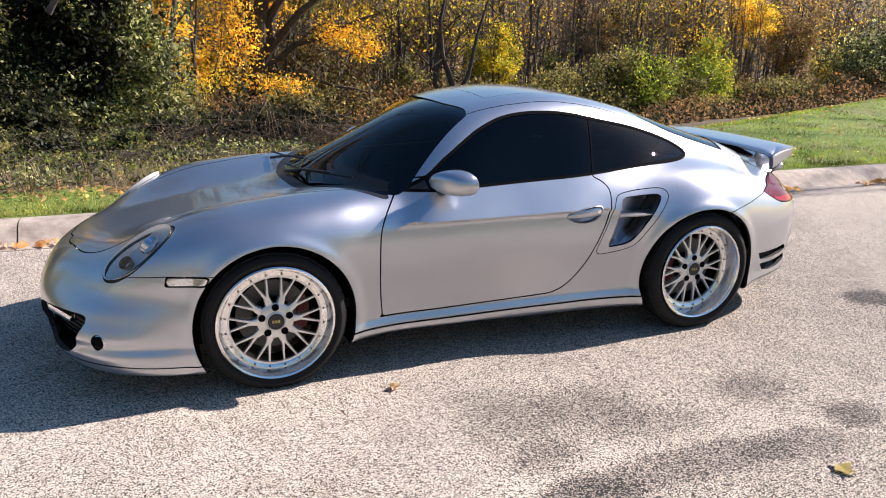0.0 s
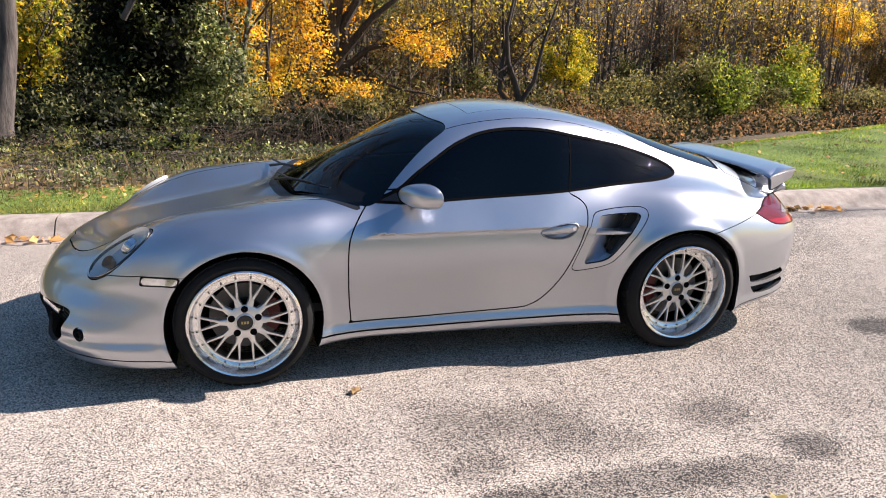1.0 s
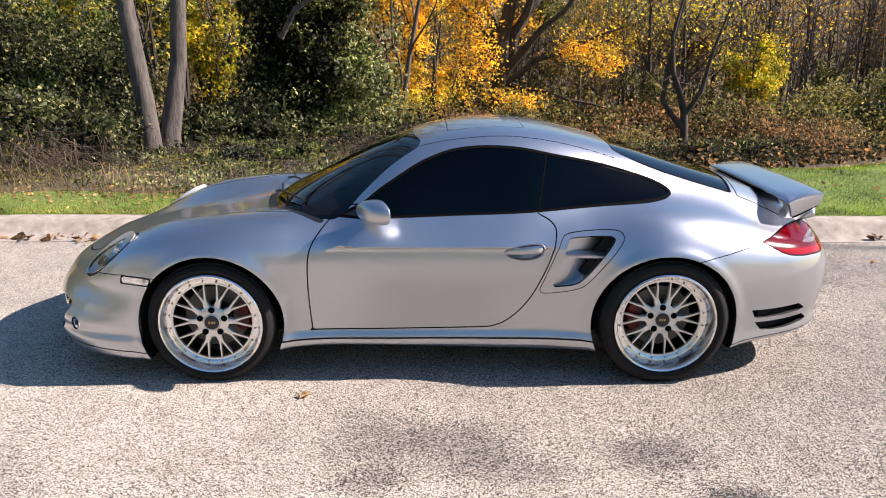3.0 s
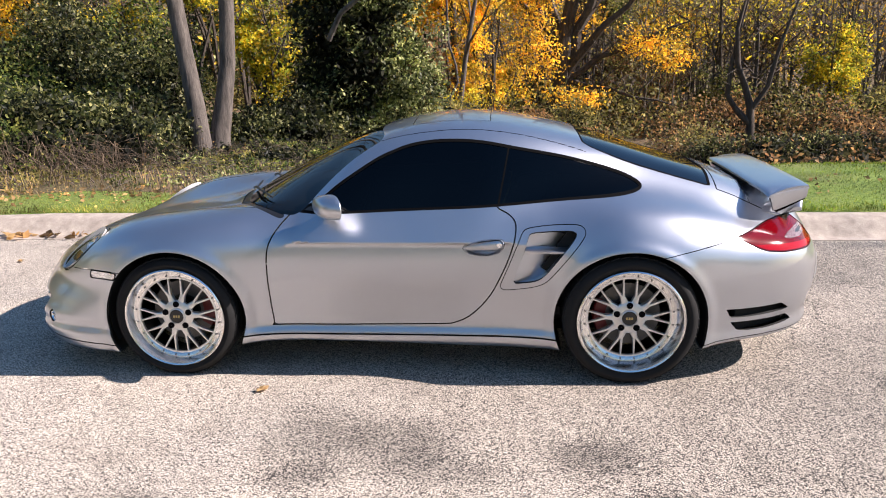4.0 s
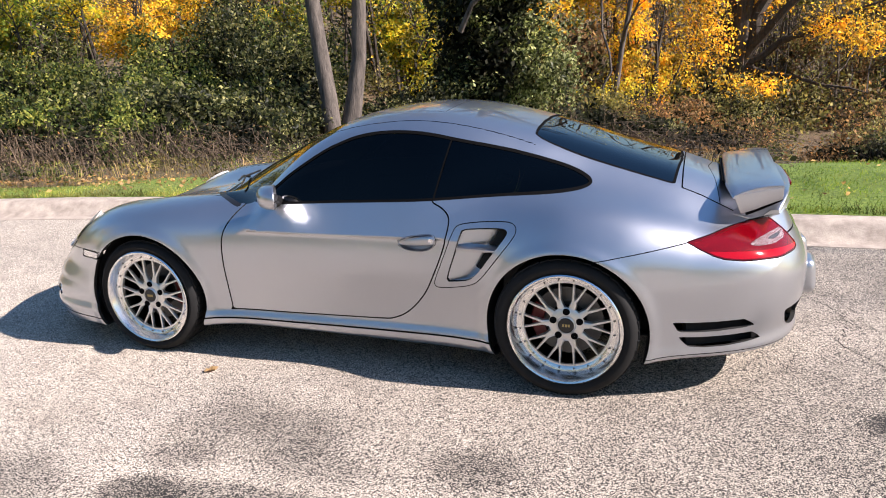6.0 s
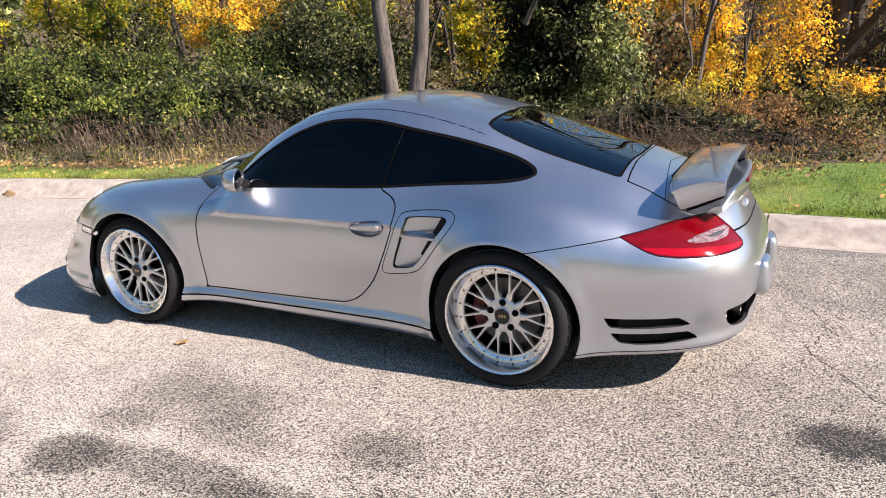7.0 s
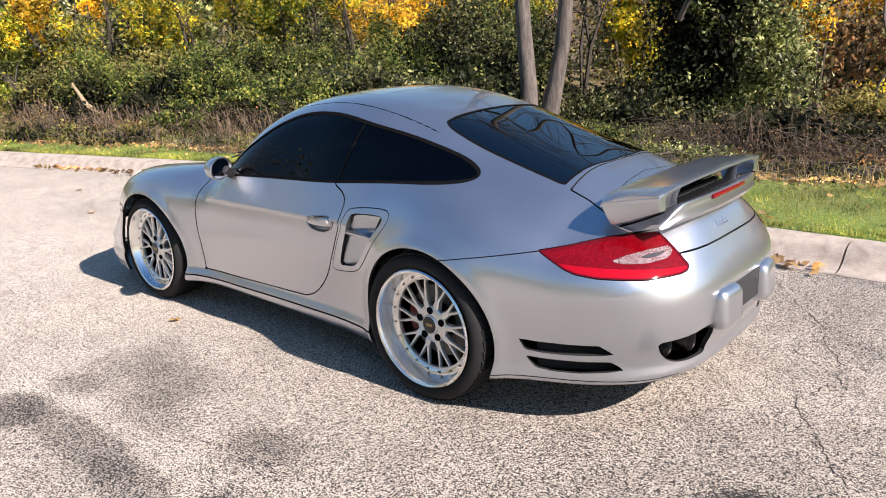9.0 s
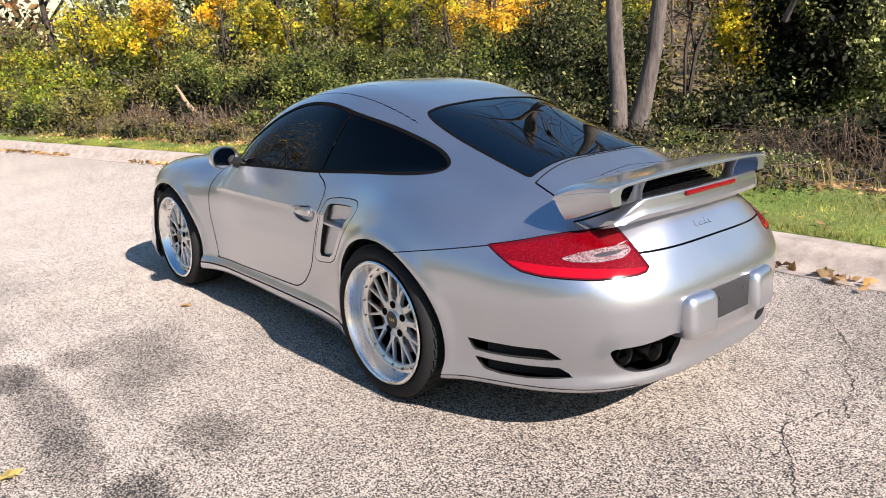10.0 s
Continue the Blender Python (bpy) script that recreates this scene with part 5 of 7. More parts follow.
    Y = D + kerb_line(X)
    Z = land(X, Y) + 0.035 * lumps(X, Y, 0.9) * np.clip((D - 0.4) * 2, 0, 1) + 0.25 * lumps(X, Y, 0.16, 3.0) * np.clip((D - 6) / 6, 0, 1)
    Z = np.where(D < 0.35, 0.118, Z)
    nx, nd = X.shape
    V = np.stack((X, Y, Z), -1).reshape(-1, 3)
    lawn, wood = [], []
    for i in range(nx - 1):
        for j in range(nd - 1):
            a = i * nd + j
            x, d = X[i, j], D[i, j]
            edge = 0.95 + 0.12 * math.sin(x * 1.3) + 0.9 * step(-2.0, 2.2, np.array(x)).item() + ((3.4 + 0.36 * max(x - 5, 0)) * step(2.0, 4.6, np.array(x)).item())
            (lawn if d < edge else wood).append((a, a + nd, a + nd + 1, a + 1))
    me = bpy.data.meshes.new("ground")
    me.from_pydata([tuple(v) for v in V], [], lawn + wood)
    me.materials.append(GRASS)
    me.materials.append(LITTER)
    me.polygons.foreach_set("material_index", [0] * len(lawn) + [1] * len(wood))
    me.shade_smooth()
    tagged(new("ground", me), "lawn verge running into brown leaf-covered woodland floor", "ground", kind="structure")


def build_kerb():
    """Rolled concrete kerb with its gutter, cast in lengths."""
    kerb = thing("kerb", "pale weathered rolled concrete kerb with leaf-filled gutter", "kerb")
    kerb["kind"] = "structure"
    prof = [(-0.16, -0.05), (-0.16, 0.004), (-0.14, 0.008), (-0.10, 0.006), (-0.04, 0.012), (0.03, 0.05), (0.08, 0.105), (0.13, 0.132), (0.19, 0.140), (0.31, 0.136), (0.33, 0.12), (0.33, -0.05)]
    x = -34.0
    joints = []
    while x < 34:
        joints.append(x)
        x += 4.72
    shift = 2.15 - min(joints, key=lambda v: abs(v - 2.15))
    for x0 in joints:
        a, b = x0 + shift + 0.006, x0 + shift + 4.714
        bm = bmesh.new()
        rows = []
        for t in np.linspace(0, 1, 13):
            xx = a + (b - a) * t
            y = float(kerb_line(xx))
            g = float(kerb_line(xx + 0.1) - kerb_line(xx - 0.1)) / 0.2
            nn = Vector((-g, 1, 0)).normalized()
            rag = 0.006 * noise.noise((xx * 3, 0, 0))
            rows.append([bm.verts.new(Vector((xx, y, 0)) + nn * o + Vector((0, 0, z + (rag if z > 0.03 else 0)))) for o, z in prof])
        for p, q in zip(rows, rows[1:]):
            for k in range(len(prof) - 1):
                bm.faces.new((p[k], p[k + 1], q[k + 1], q[k]))
        bm.faces.new(rows[0][::-1])
        bm.faces.new(rows[-1])
        part("kerb_stone", bm, CONCRETE, kerb)


build_ground()
build_kerb()


# ---- plants ----
def mat_leaf(name, colors, shine=0.5):
    k = Mat(name, colors[0], 0.55)
    stops = [(i / max(1, len(colors) - 1), c) for i, c in enumerate(colors)]
    # noise varies leaf tone and paints shaded gaps and sunlit clumps into it
    light_patch = k.ramp(k.noise(1.7, 3, 0.6), [(0.37, (0.30, 0.30, 0.30)), (0.50, (1.04, 1.04, 1.02)), (0.64, (2.0, 1.92, 1.65))])
    k.to("Base Color", k.mix(1.0, k.ramp(k.island(), stops), light_patch, "MULTIPLY"))
    k.set("Roughness", shine)
    k.b.inputs["Specular IOR Level"].default_value = 0.32
    k.b.inputs["Transmission Weight"].default_value = 0.0
    tr = k.n.new("ShaderNodeBsdfTranslucent")
    k.l.new(k.mix(1.0, k.ramp(k.island(), [(p, tuple(min(1, v * 1.6) for v in c)) for p, c in stops]), light_patch, "MULTIPLY"), tr.inputs[0])
    mx = k.n.new("ShaderNodeMixShader")
    mx.inputs[0].default_value = 0.42
    k.l.new(k.b.outputs[0], mx.inputs[1])
    k.l.new(tr.outputs[0], mx.inputs[2])
    k.l.new(mx.outputs[0], k.n["Material Output"].inputs[0])
    return k.m


def mat_bark(name, dark, light):
    k = Mat(name, dark, 0.9)
    g = k.noise(14, 6, 0.7, (1, 1, 0.18))
    k.to("Base Color", k.ramp(g, [(0.3, dark), (0.7, light)]))
    k.bump(g, 0.9, 0.03)
    return k.m


BARK = mat_bark("grey_bark", (0.035, 0.029, 0.026), (0.17, 0.142, 0.124))
DARKBARK = mat_bark("dark_bark", (0.022, 0.017, 0.013), (0.085, 0.066, 0.052))
TWIG = mat_bark("twig_bark", (0.05, 0.038, 0.03), (0.20, 0.155, 0.12))
# palest ivy tones put the sheen of lit leaves into the colour
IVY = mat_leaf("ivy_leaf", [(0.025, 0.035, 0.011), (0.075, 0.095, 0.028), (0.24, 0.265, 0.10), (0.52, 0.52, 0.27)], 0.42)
# evergreen leaves, darkened in colour for the shade they stand in
SHADEGREEN = mat_leaf("shade_dark_evergreen_leaf", [(0.010, 0.015, 0.006), (0.026, 0.034, 0.011), (0.075, 0.082, 0.028), (0.26, 0.25, 0.11)], 0.5)
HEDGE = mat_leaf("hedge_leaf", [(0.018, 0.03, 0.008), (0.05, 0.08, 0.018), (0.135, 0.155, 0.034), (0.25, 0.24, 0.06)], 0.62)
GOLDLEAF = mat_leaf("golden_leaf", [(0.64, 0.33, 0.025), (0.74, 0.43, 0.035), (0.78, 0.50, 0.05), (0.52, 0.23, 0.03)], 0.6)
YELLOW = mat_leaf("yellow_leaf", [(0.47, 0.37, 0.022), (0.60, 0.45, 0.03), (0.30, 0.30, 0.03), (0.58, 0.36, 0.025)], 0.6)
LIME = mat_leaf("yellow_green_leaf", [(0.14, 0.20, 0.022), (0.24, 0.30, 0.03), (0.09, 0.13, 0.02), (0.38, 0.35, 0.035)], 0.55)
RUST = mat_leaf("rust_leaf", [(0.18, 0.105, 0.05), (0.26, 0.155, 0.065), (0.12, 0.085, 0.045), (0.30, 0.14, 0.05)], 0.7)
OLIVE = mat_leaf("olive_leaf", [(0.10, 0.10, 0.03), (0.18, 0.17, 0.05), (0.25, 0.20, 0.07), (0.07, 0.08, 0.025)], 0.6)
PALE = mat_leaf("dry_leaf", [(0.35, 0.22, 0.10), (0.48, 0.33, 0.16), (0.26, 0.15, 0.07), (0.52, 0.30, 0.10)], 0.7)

rng = np.random.default_rng(7)


def leaves(name, centres, size, material, parent=None, label="", flat=0.0):
    """Small folded leaves, one at each centre."""
    c = np.asarray(centres, float)
    n = len(c)
    d = rng.normal(size=(n, 3))
    d[:, 2] *= 1 - flat
    d /= np.linalg.norm(d, axis=1, keepdims=True)
    e = np.cross(d, rng.normal(size=(n, 3)))
    e /= np.linalg.norm(e, axis=1, keepdims=True) + 1e-9
    s = size * rng.uniform(0.6, 1.35, (n, 1))
    nn = np.cross(d, e) * s * 0.22
    v = np.stack((c - d * s, c + e * s * 0.55 + nn, c + d * s, c - e * s * 0.55 + nn), 1).reshape(-1, 3)
    k = np.arange(n)[:, None] * 4
    f = np.concatenate((k + np.array([[0, 1, 2]]), k + np.array([[0, 2, 3]])), 1).reshape(-1, 3)
    me = bpy.data.meshes.new(name)
    me.vertices.add(len(v))
    me.vertices.foreach_set("co", v.ravel())
    me.loops.add(f.size)
    me.loops.foreach_set("vertex_index", f.ravel().astype(np.int32))
    me.polygons.add(len(f))
    me.polygons.foreach_set("loop_start", np.arange(0, f.size, 3, dtype=np.int32))
    me.update(calc_edges=True)
    return finish(name, me, material, parent, label)


def cloud(centre, radii, n, clumps=30, tight=0.22, hollow=0.5):
    """Points in uneven clumps within an ellipsoid."""
    cc = rng.normal(size=(clumps, 3))
    cc /= np.linalg.norm(cc, axis=1, keepdims=True)
    cc *= (hollow + (1 - hollow) * rng.uniform(0, 1, (clumps, 1)) ** 0.5) * rng.uniform(0.75, 1.15, (clumps, 1))
    w = rng.uniform(0.4, 1.6, clumps)
    k = rng.choice(clumps, n, p=w / w.sum())
    p = cc[k] + rng.normal(size=(n, 3)) * tight * w[k][:, None] ** 0.5
    return np.asarray(centre) + p * np.asarray(radii)


def limbs(base, height, r, seed, lean=(0, 0), forks=4, depth=3, spread=0.6, first=0.35, fine=6):
    """Branch lines of a tree: lists of points with radii; the tips as well."""
    rnd = random.Random(seed)
    out, tips = [], []

    def grow(p, d, length, rad, level):
        pts, rr = [p], [rad]
        steps = 5
        for k in range(steps):
            d = (d + Vector((rnd.uniform(-1, 1), rnd.uniform(-1, 1), rnd.uniform(-0.5, 0.8))) * (0.10 + 0.07 * level)).normalized()
            p = p + d * length / steps
            pts.append(p)
            rr.append(rad * (1 - 0.62 * (k + 1) / steps))
        out.append((pts, rr, level))
        if level >= depth:
            tips.append(p)
            return
        for j in range(forks if level else forks + 2):
            t = rnd.uniform(first if level == 0 else 0.25, 1.0)
            i = min(steps - 1, int(t * steps))
            q = pts[i].lerp(pts[i + 1], t * steps - i)
            a = rnd.uniform(0, 2 * math.pi)
            side = Vector((math.cos(a), math.sin(a), rnd.uniform(-0.15, 0.7)))
            nd = (d * (1 - spread) + side * spread).normalized()
            grow(q, nd, length * rnd.uniform(0.42, 0.68), rr[i] * 0.55, level + 1)
        tips.append(p)

    grow(Vector(base), Vector((lean[0], lean[1], 1)).normalized(), height, r, 0)
    return out, tips


def wood(name, lines, material, parent, label="", sides=(10, 7, 5, 4, 4)):
    bm = bmesh.new()
    for pts, rr, level in lines:
        tube(bm, pts, [max(v, 0.006) for v in rr], sides[min(level, 4)], False)
    return part(name, bm, material, parent, label)


def place(x, y, z=None):
    return (x, y, float(land(np.array(x), np.array(y))) - 0.1 if z is None else z)


# twin grey trunks
def twin_trunks():
    t = thing("tree", "two smooth grey trunks rising from one ivy-grown base", "tree")
    x, y, z = -4.85, 8.95, 0.12
    for k, (pts, rr) in enumerate((
        ([(-0.08, -0.1, -0.75), (-0.05, -0.1, -0.2), (-0.11, -0.05, 0.5), (-0.24, 0, 1.5), (-0.40, 0.1, 2.8), (-0.5, 0.2, 4.4), (-0.4, 0.3, 7), (-0.7, 0.4, 10)], [0.30, 0.22, 0.20, 0.18, 0.17, 0.165, 0.13, 0.06]),
        ([(0.12, 0.15, -0.75), (0.20, 0.15, -0.1), (0.32, 0.2, 0.5), (0.44, 0.25, 1.2), (0.50, 0.3, 2.2), (0.52, 0.3, 3.2), (0.72, 0.3, 5), (0.9, 0.2, 7), (1.5, 0.1, 10)], [0.30, 0.24, 0.20, 0.175, 0.165, 0.16, 0.15, 0.12, 0.05]))):
        bm = bmesh.new()
        tube(bm, [(x + a, y + b, z + c) for a, b, c in pts], [v * (0.80 if j > 0 else 0.9) for j, v in enumerate(rr)], 14)
        part("trunk", bm, BARK, t)
    lines = []
    for k in range(9):
        o, _ = limbs((x - 0.5 + 0.16 * k, y + 0.25, z + 5.0 + 0.55 * k), 3.6, 0.058, 40 + k, (1.5 * math.cos(k * 2.4), 1.2 * math.sin(k * 2.4)), 4, 3, 0.6, 0.2)
        lines += o
    wood("branch_spray", lines, BARK, t)


# near-black leaves: the shade inside foliage is put into their colour
SHADE = mat_leaf("shade_coloured_leaf", [(0.010, 0.013, 0.006), (0.02, 0.022, 0.010), (0.03, 0.028, 0.014)], 0.8)


def ivy_tree():
    t = thing("tree", "old tree wrapped to the top in dark glossy ivy", "tree")
    x, y, z = place(-2.35, 11.8)
    o, _ = limbs((x, y, z), 9, 0.42, 5, (0.02, 0), 3, 2)
    wood("trunk", o, DARKBARK, t)
    pts, core = [], []
    for dx, dy, h, rx in ((-0.1, 0.1, 0.6, 1.35), (0.1, 0, 1.6, 1.4), (0.15, -0.1, 2.6, 1.35), (0.05, 0, 3.6, 1.25), (0.1, 0, 4.4, 0.9)):
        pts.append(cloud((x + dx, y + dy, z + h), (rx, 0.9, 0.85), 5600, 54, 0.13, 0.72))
        # shade-coloured leaves, shifted left to darken the side away from the sun
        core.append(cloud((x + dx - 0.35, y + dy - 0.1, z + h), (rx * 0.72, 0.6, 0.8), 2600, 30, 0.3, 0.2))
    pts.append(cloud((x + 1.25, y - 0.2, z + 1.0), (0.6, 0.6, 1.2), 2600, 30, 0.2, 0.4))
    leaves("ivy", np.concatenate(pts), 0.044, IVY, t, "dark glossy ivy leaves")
    leaves("inner_ivy", np.concatenate(core), 0.075, SHADE, t, "inner leaves coloured as shade")
    bm = bmesh.new()
    tube(bm, [(x - 0.55, y - 0.95, z + 2.4), (x - 0.25, y - 1.1, z + 2.9), (x + 0.3, y - 1.2, z + 3.3), (x + 1.2, y - 1.2, z + 4.1)], [0.06, 0.05, 0.045, 0.03], 8)
    part("bare_branch", bm, BARK, t, "bare grey branch")


def bush(label, x, y, radii, n, size, material, clumps=30, twigs=10, lift=0.75, seed=0, hollow=0.45, core=0):
    t = thing("bush", label, "bush")
    z = place(x, y)[2]
    c = (x, y, z + radii[2] * lift)
    pts = cloud(c, radii, n, clumps, 0.18, hollow)
    pts = pts[pts[:, 2] > z + 0.03]
    leaves("foliage", pts, size, material, t)
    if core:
        # dark leaves paint the shade inside the bush
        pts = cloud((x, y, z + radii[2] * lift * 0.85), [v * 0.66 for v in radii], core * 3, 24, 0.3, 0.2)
        leaves("inner_foliage", pts[pts[:, 2] > z], 0.062, SHADE, t, "inner leaves coloured as shade")
    r = random.Random(seed)
    bm = bmesh.new()
    for k in range(twigs):
        a, q = r.uniform(0, 6.28), r.uniform(0.4, 1.05)
        tip = Vector((x + radii[0] * q * math.cos(a), y + radii[1] * q * math.sin(a), z + radii[2] * r.uniform(0.7, 1.7)))
        b = Vector((x + 0.5 * radii[0] * q * math.cos(a), y + 0.5 * radii[1] * q * math.sin(a), z - 0.1))
        mid = b.lerp(tip, 0.5) + Vector((r.uniform(-0.1, 0.1), r.uniform(-0.1, 0.1), 0.15))
        tube(bm, [b, mid, tip], [0.008, 0.006, 0.003], 4, False)
    tagged(part("stem_tangle", bm, TWIG, t), kind="stuff")
    return t


def leafy_tree(label, x, y, height, r, leaf, n, size, crown, seed, bark=DARKBARK, forks=4, lean=(0, 0), clumps=None, first=0.3, low=0.0, sides=(10, 7, 5, 4, 4)):
    t = thing("tree", label, "tree")
    base = place(x, y)
    o, tips = limbs(base, height, r, seed, lean, forks, 3, 0.62, first)
    wood("trunk", o, bark, t, "", sides)
    if n:
        tips = np.array([tuple(p) for p in tips])
        keep = tips[tips[:, 2] > base[2] + low]
        if len(keep) == 0:
            keep = tips
        if clumps:
            keep = keep[rng.choice(len(keep), min(clumps, len(keep)), replace=False)]
        k = rng.choice(len(keep), n)
        leaves("crown", keep[k] + rng.normal(size=(n, 3)) * np.array(crown), size, leaf, t)
    return t


def cloud_tree(label, clouds, base, size, materials, seed, bark=DARKBARK, r=0.09, fill=1.0):
    """A slim tree whose leaf sprays hang at given places."""
    t = thing("tree", label, "tree")
    bx, by, bz = base
    rnd = random.Random(seed)
    bm = bmesh.new()
    pts = []
    for x, y, z, rh, rv in clouds:
        c = Vector((x, y, z))
        for q in range(3):
            top = c + Vector((rnd.uniform(-0.8, 0.8) * rh, rnd.uniform(-0.5, 0.5) * rh, rnd.uniform(0.2, 1.3) * rv))
            b = Vector((bx, by, bz))
            m1 = b.lerp(top, 0.35) + Vector((rnd.uniform(-0.2, 0.2), 0, 0.3))
            m2 = b.lerp(top, 0.7) + Vector((rnd.uniform(-0.2, 0.2), rnd.uniform(-0.2, 0.2), 0.15))
            tube(bm, [b, m1, m2, top], [r, r * 0.7, r * 0.4, 0.008], 6, False)
            for w in range(9):
                s = m1.lerp(top, rnd.uniform(0.3, 1.0))
                tip = s + Vector((rnd.uniform(-1, 1) * rh * 0.8, rnd.uniform(-1, 1) * rh * 0.6, rnd.uniform(-0.2, 1) * rv * 0.7))
                tube(bm, [s, s.lerp(tip, 0.5) + Vector((0, 0, 0.06)), tip], [0.018, 0.011, 0.004], 4, False)
        n = int(fill * 6.5 * rh * rv / (size * size))
        pts.append(cloud((x, y, z), (rh * 1.05, rh * 0.7, rv * 1.05), n, 26, 0.145, 0.1))
    part("trunk", bm, bark, t)
    pts = np.concatenate(pts)
    for q, m in enumerate(materials):
        leaves("crown", pts[q::len(materials)], size, m, t)
    return t


twin_trunks()
ivy_tree()

# broad-leaved hedge and the taller evergreens behind it
for k, (x, y) in enumerate(((-11.6, 6.4), (-10.7, 7.0), (-9.8, 7.6), (-8.9, 8.2), (-8.0, 8.8), (-7.1, 9.4))):
    bush("dense green broad-leaved hedge bush", x, y, (0.85, 0.8, 0.80), 8200, 0.035, HEDGE, 46, 8, 0.85, k, 0.5, 700)
for k, (x, y, h) in enumerate(((-9.6, 10.4, 1.1), (-8.1, 11.0, 1.55), (-6.9, 11.4, 1.75), (-6.5, 10.2, 1.35), (-4.1, 10.8, 0.6), (-7.6, 5.9, 0.62), (-6.7, 6.0, 0.70), (-5.8, 6.4, 0.66), (-8.8, 5.6, 0.55))):
    bush("tall dark evergreen shrub", x, y, (1.1, 0.9, h), 6600, 0.043, HEDGE if k in (0, 2, 8) else SHADEGREEN, 46, 10, 0.85, 20 + k, 0.5, 900)


# added shrubs fill the dark gap by the trunks with shade-coloured leaves
for k, (x, y, h) in enumerate(((-6.3, 7.3, 0.62), (-5.7, 7.8, 0.58), (-7.1, 7.0, 0.66), (-7.9, 7.2, 0.66), (-6.0, 8.6, 0.8), (-3.4, 10.2, 0.6))):
    bush("evergreen shrub beside the trunks, coloured dark as shade", x, y, (0.8, 0.7, h), 1700, 0.05, SHADEGREEN, 40, 24, 0.85, 40 + k, 0.4, 900)
# undergrowth along the wood's edge
def edge_row(x, d):
    return float(kerb_line(x)) + d


for k in range(52):
    x = -17.0 + 0.34 * k + rng.uniform(-0.25, 0.25)
    if -12.8 < x < -8.2:
        continue
    y = edge_row(x, (1.7 if x > -7 else max(1.2, 1.7 + 0.2 * (x + 7))) + 1.6 * (k % 3) / 2 + rng.uniform(-0.2, 0.25))
    bush("low tangle of brambles with sparse leaves", x, y, (0.75, 0.6, (rng.uniform(0.10, 0.24) + 0.06 * (k % 3)) * 0.62), 800, 0.025, (OLIVE, HEDGE, IVY, HEDGE)[(k * 7) % 4], 50, 36, 0.7, 60 + k, 0.2)
# brambles in front of the ivy tree, some coloured dark for the shade
for k, (x, y) in enumerate(((-3.9, 8.8), (-3.3, 8.2), (-2.6, 8.8), (-1.9, 8.4), (-1.2, 9.2))):
    bush("dense tangle of olive-green brambles", x, y, (0.85, 0.7, 0.24), 3000, 0.030, (SHADEGREEN, HEDGE)[k % 2], 60, 40, 0.75, 160 + k, 0.3, 160)

for k in range(24):
    x = -2.0 + 0.19 * k + rng.uniform(-0.2, 0.2)
    y = 4.6 + 1.5 * (k % 4) + rng.uniform(-0.3, 0.3)
    bush("low brown and olive bramble thicket", x, y, (0.85, 0.7, 0.09 + 0.03 * (k % 4)), 1000, 0.028, (OLIVE, RUST, HEDGE, OLIVE)[k % 4], 56, 60, 0.75, 180 + k, 0.25, 120)


DRYSTEM = mat_bark("dry_brown_stem", (0.035, 0.024, 0.017), (0.24, 0.17, 0.11))


def stem_bush(label, x, y, width, depth, height, n, seed, dark=350):
    """Arching dry stems with a few leaves; shade-coloured leaves darken the inside."""
    t = thing("bush", label, "bush")
    r = random.Random(seed)
    z = place(x, y)[2]
    bm = bmesh.new()
    tips = []
    for k in range(n):
        a = Vector((x + r.gauss(0, width * 0.5), y + r.gauss(0, depth * 0.4), z))
        reach = Vector((r.gauss(0, 0.85), r.uniform(-0.5, 0.25), 0)) * height * 1.3
        h = height * r.uniform(0.45, 1.15)
        m = a + reach * 0.35 + Vector((0, 0, h * r.uniform(0.7, 1.0)))
        e = a + reach + Vector((0, 0, h * r.uniform(0.0, 0.95)))
        w = r.uniform(0.003, 0.0075)
        tube(bm, [a, m, e], [w, w * 0.8, w * 0.4], 4, False)
        tips += [tuple(m), tuple(e)]
    tagged(part("stem_tangle", bm, DRYSTEM, t), kind="stuff")
    tips = np.array(tips)
    leaves("foliage", tips[rng.choice(len(tips), n)] + rng.normal(size=(n, 3)) * 0.06, 0.024, RUST if seed % 2 else OLIVE, t)
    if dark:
        leaves("inner_foliage", cloud((x, y + depth * 0.5, z + height * 0.45), (width * 0.7, depth * 0.4, height * 0.5), dark, 20, 0.3, 0.2), 0.05, SHADE, t, "inner leaves coloured as shade")
    return t


for k in range(12):
    f = k / 11
    x = -12.2 + 7.6 * f
    stem_bush("tangle of dry brown stems below the hedge", x, float(kerb_line(x)) + 2.0 + 0.5 * f + 0.35 * (k % 2), 0.75, 0.9, 0.40 + 0.13 * ((k * 5) % 3), 130, 1000 + k, 1300)
for k, (x, d, h) in enumerate(((-12.4, 2.9, 0.6), (-11.3, 3.2, 0.75), (-10.0, 3.3, 0.55), (-9.0, 3.4, 0.8), (-7.6, 3.1, 0.5), (-6.4, 3.4, 0.6), (-8.3, 2.6, 0.34), (-5.6, 2.8, 0.36))):
    bush("green broad-leaved hedge bush hanging over dry stems", x, edge_row(x, d), (0.7, 0.6, h), 4600, 0.034, (HEDGE, OLIVE)[k == 0], 40, 14, 0.85, 1120 + k, 0.45, 500)
for k, (x, y) in enumerate(((-4.6, 6.6), (-3.7, 7.2), (-2.9, 6.4), (-2.0, 7.0), (-1.1, 6.5), (-0.2, 7.2), (0.8, 6.6), (1.6, 7.4))):
    stem_bush("low tangle of dry stems and briars", x, y, 0.8, 0.8, 0.34 + 0.05 * (k % 3), 150, 1020 + k, 200)
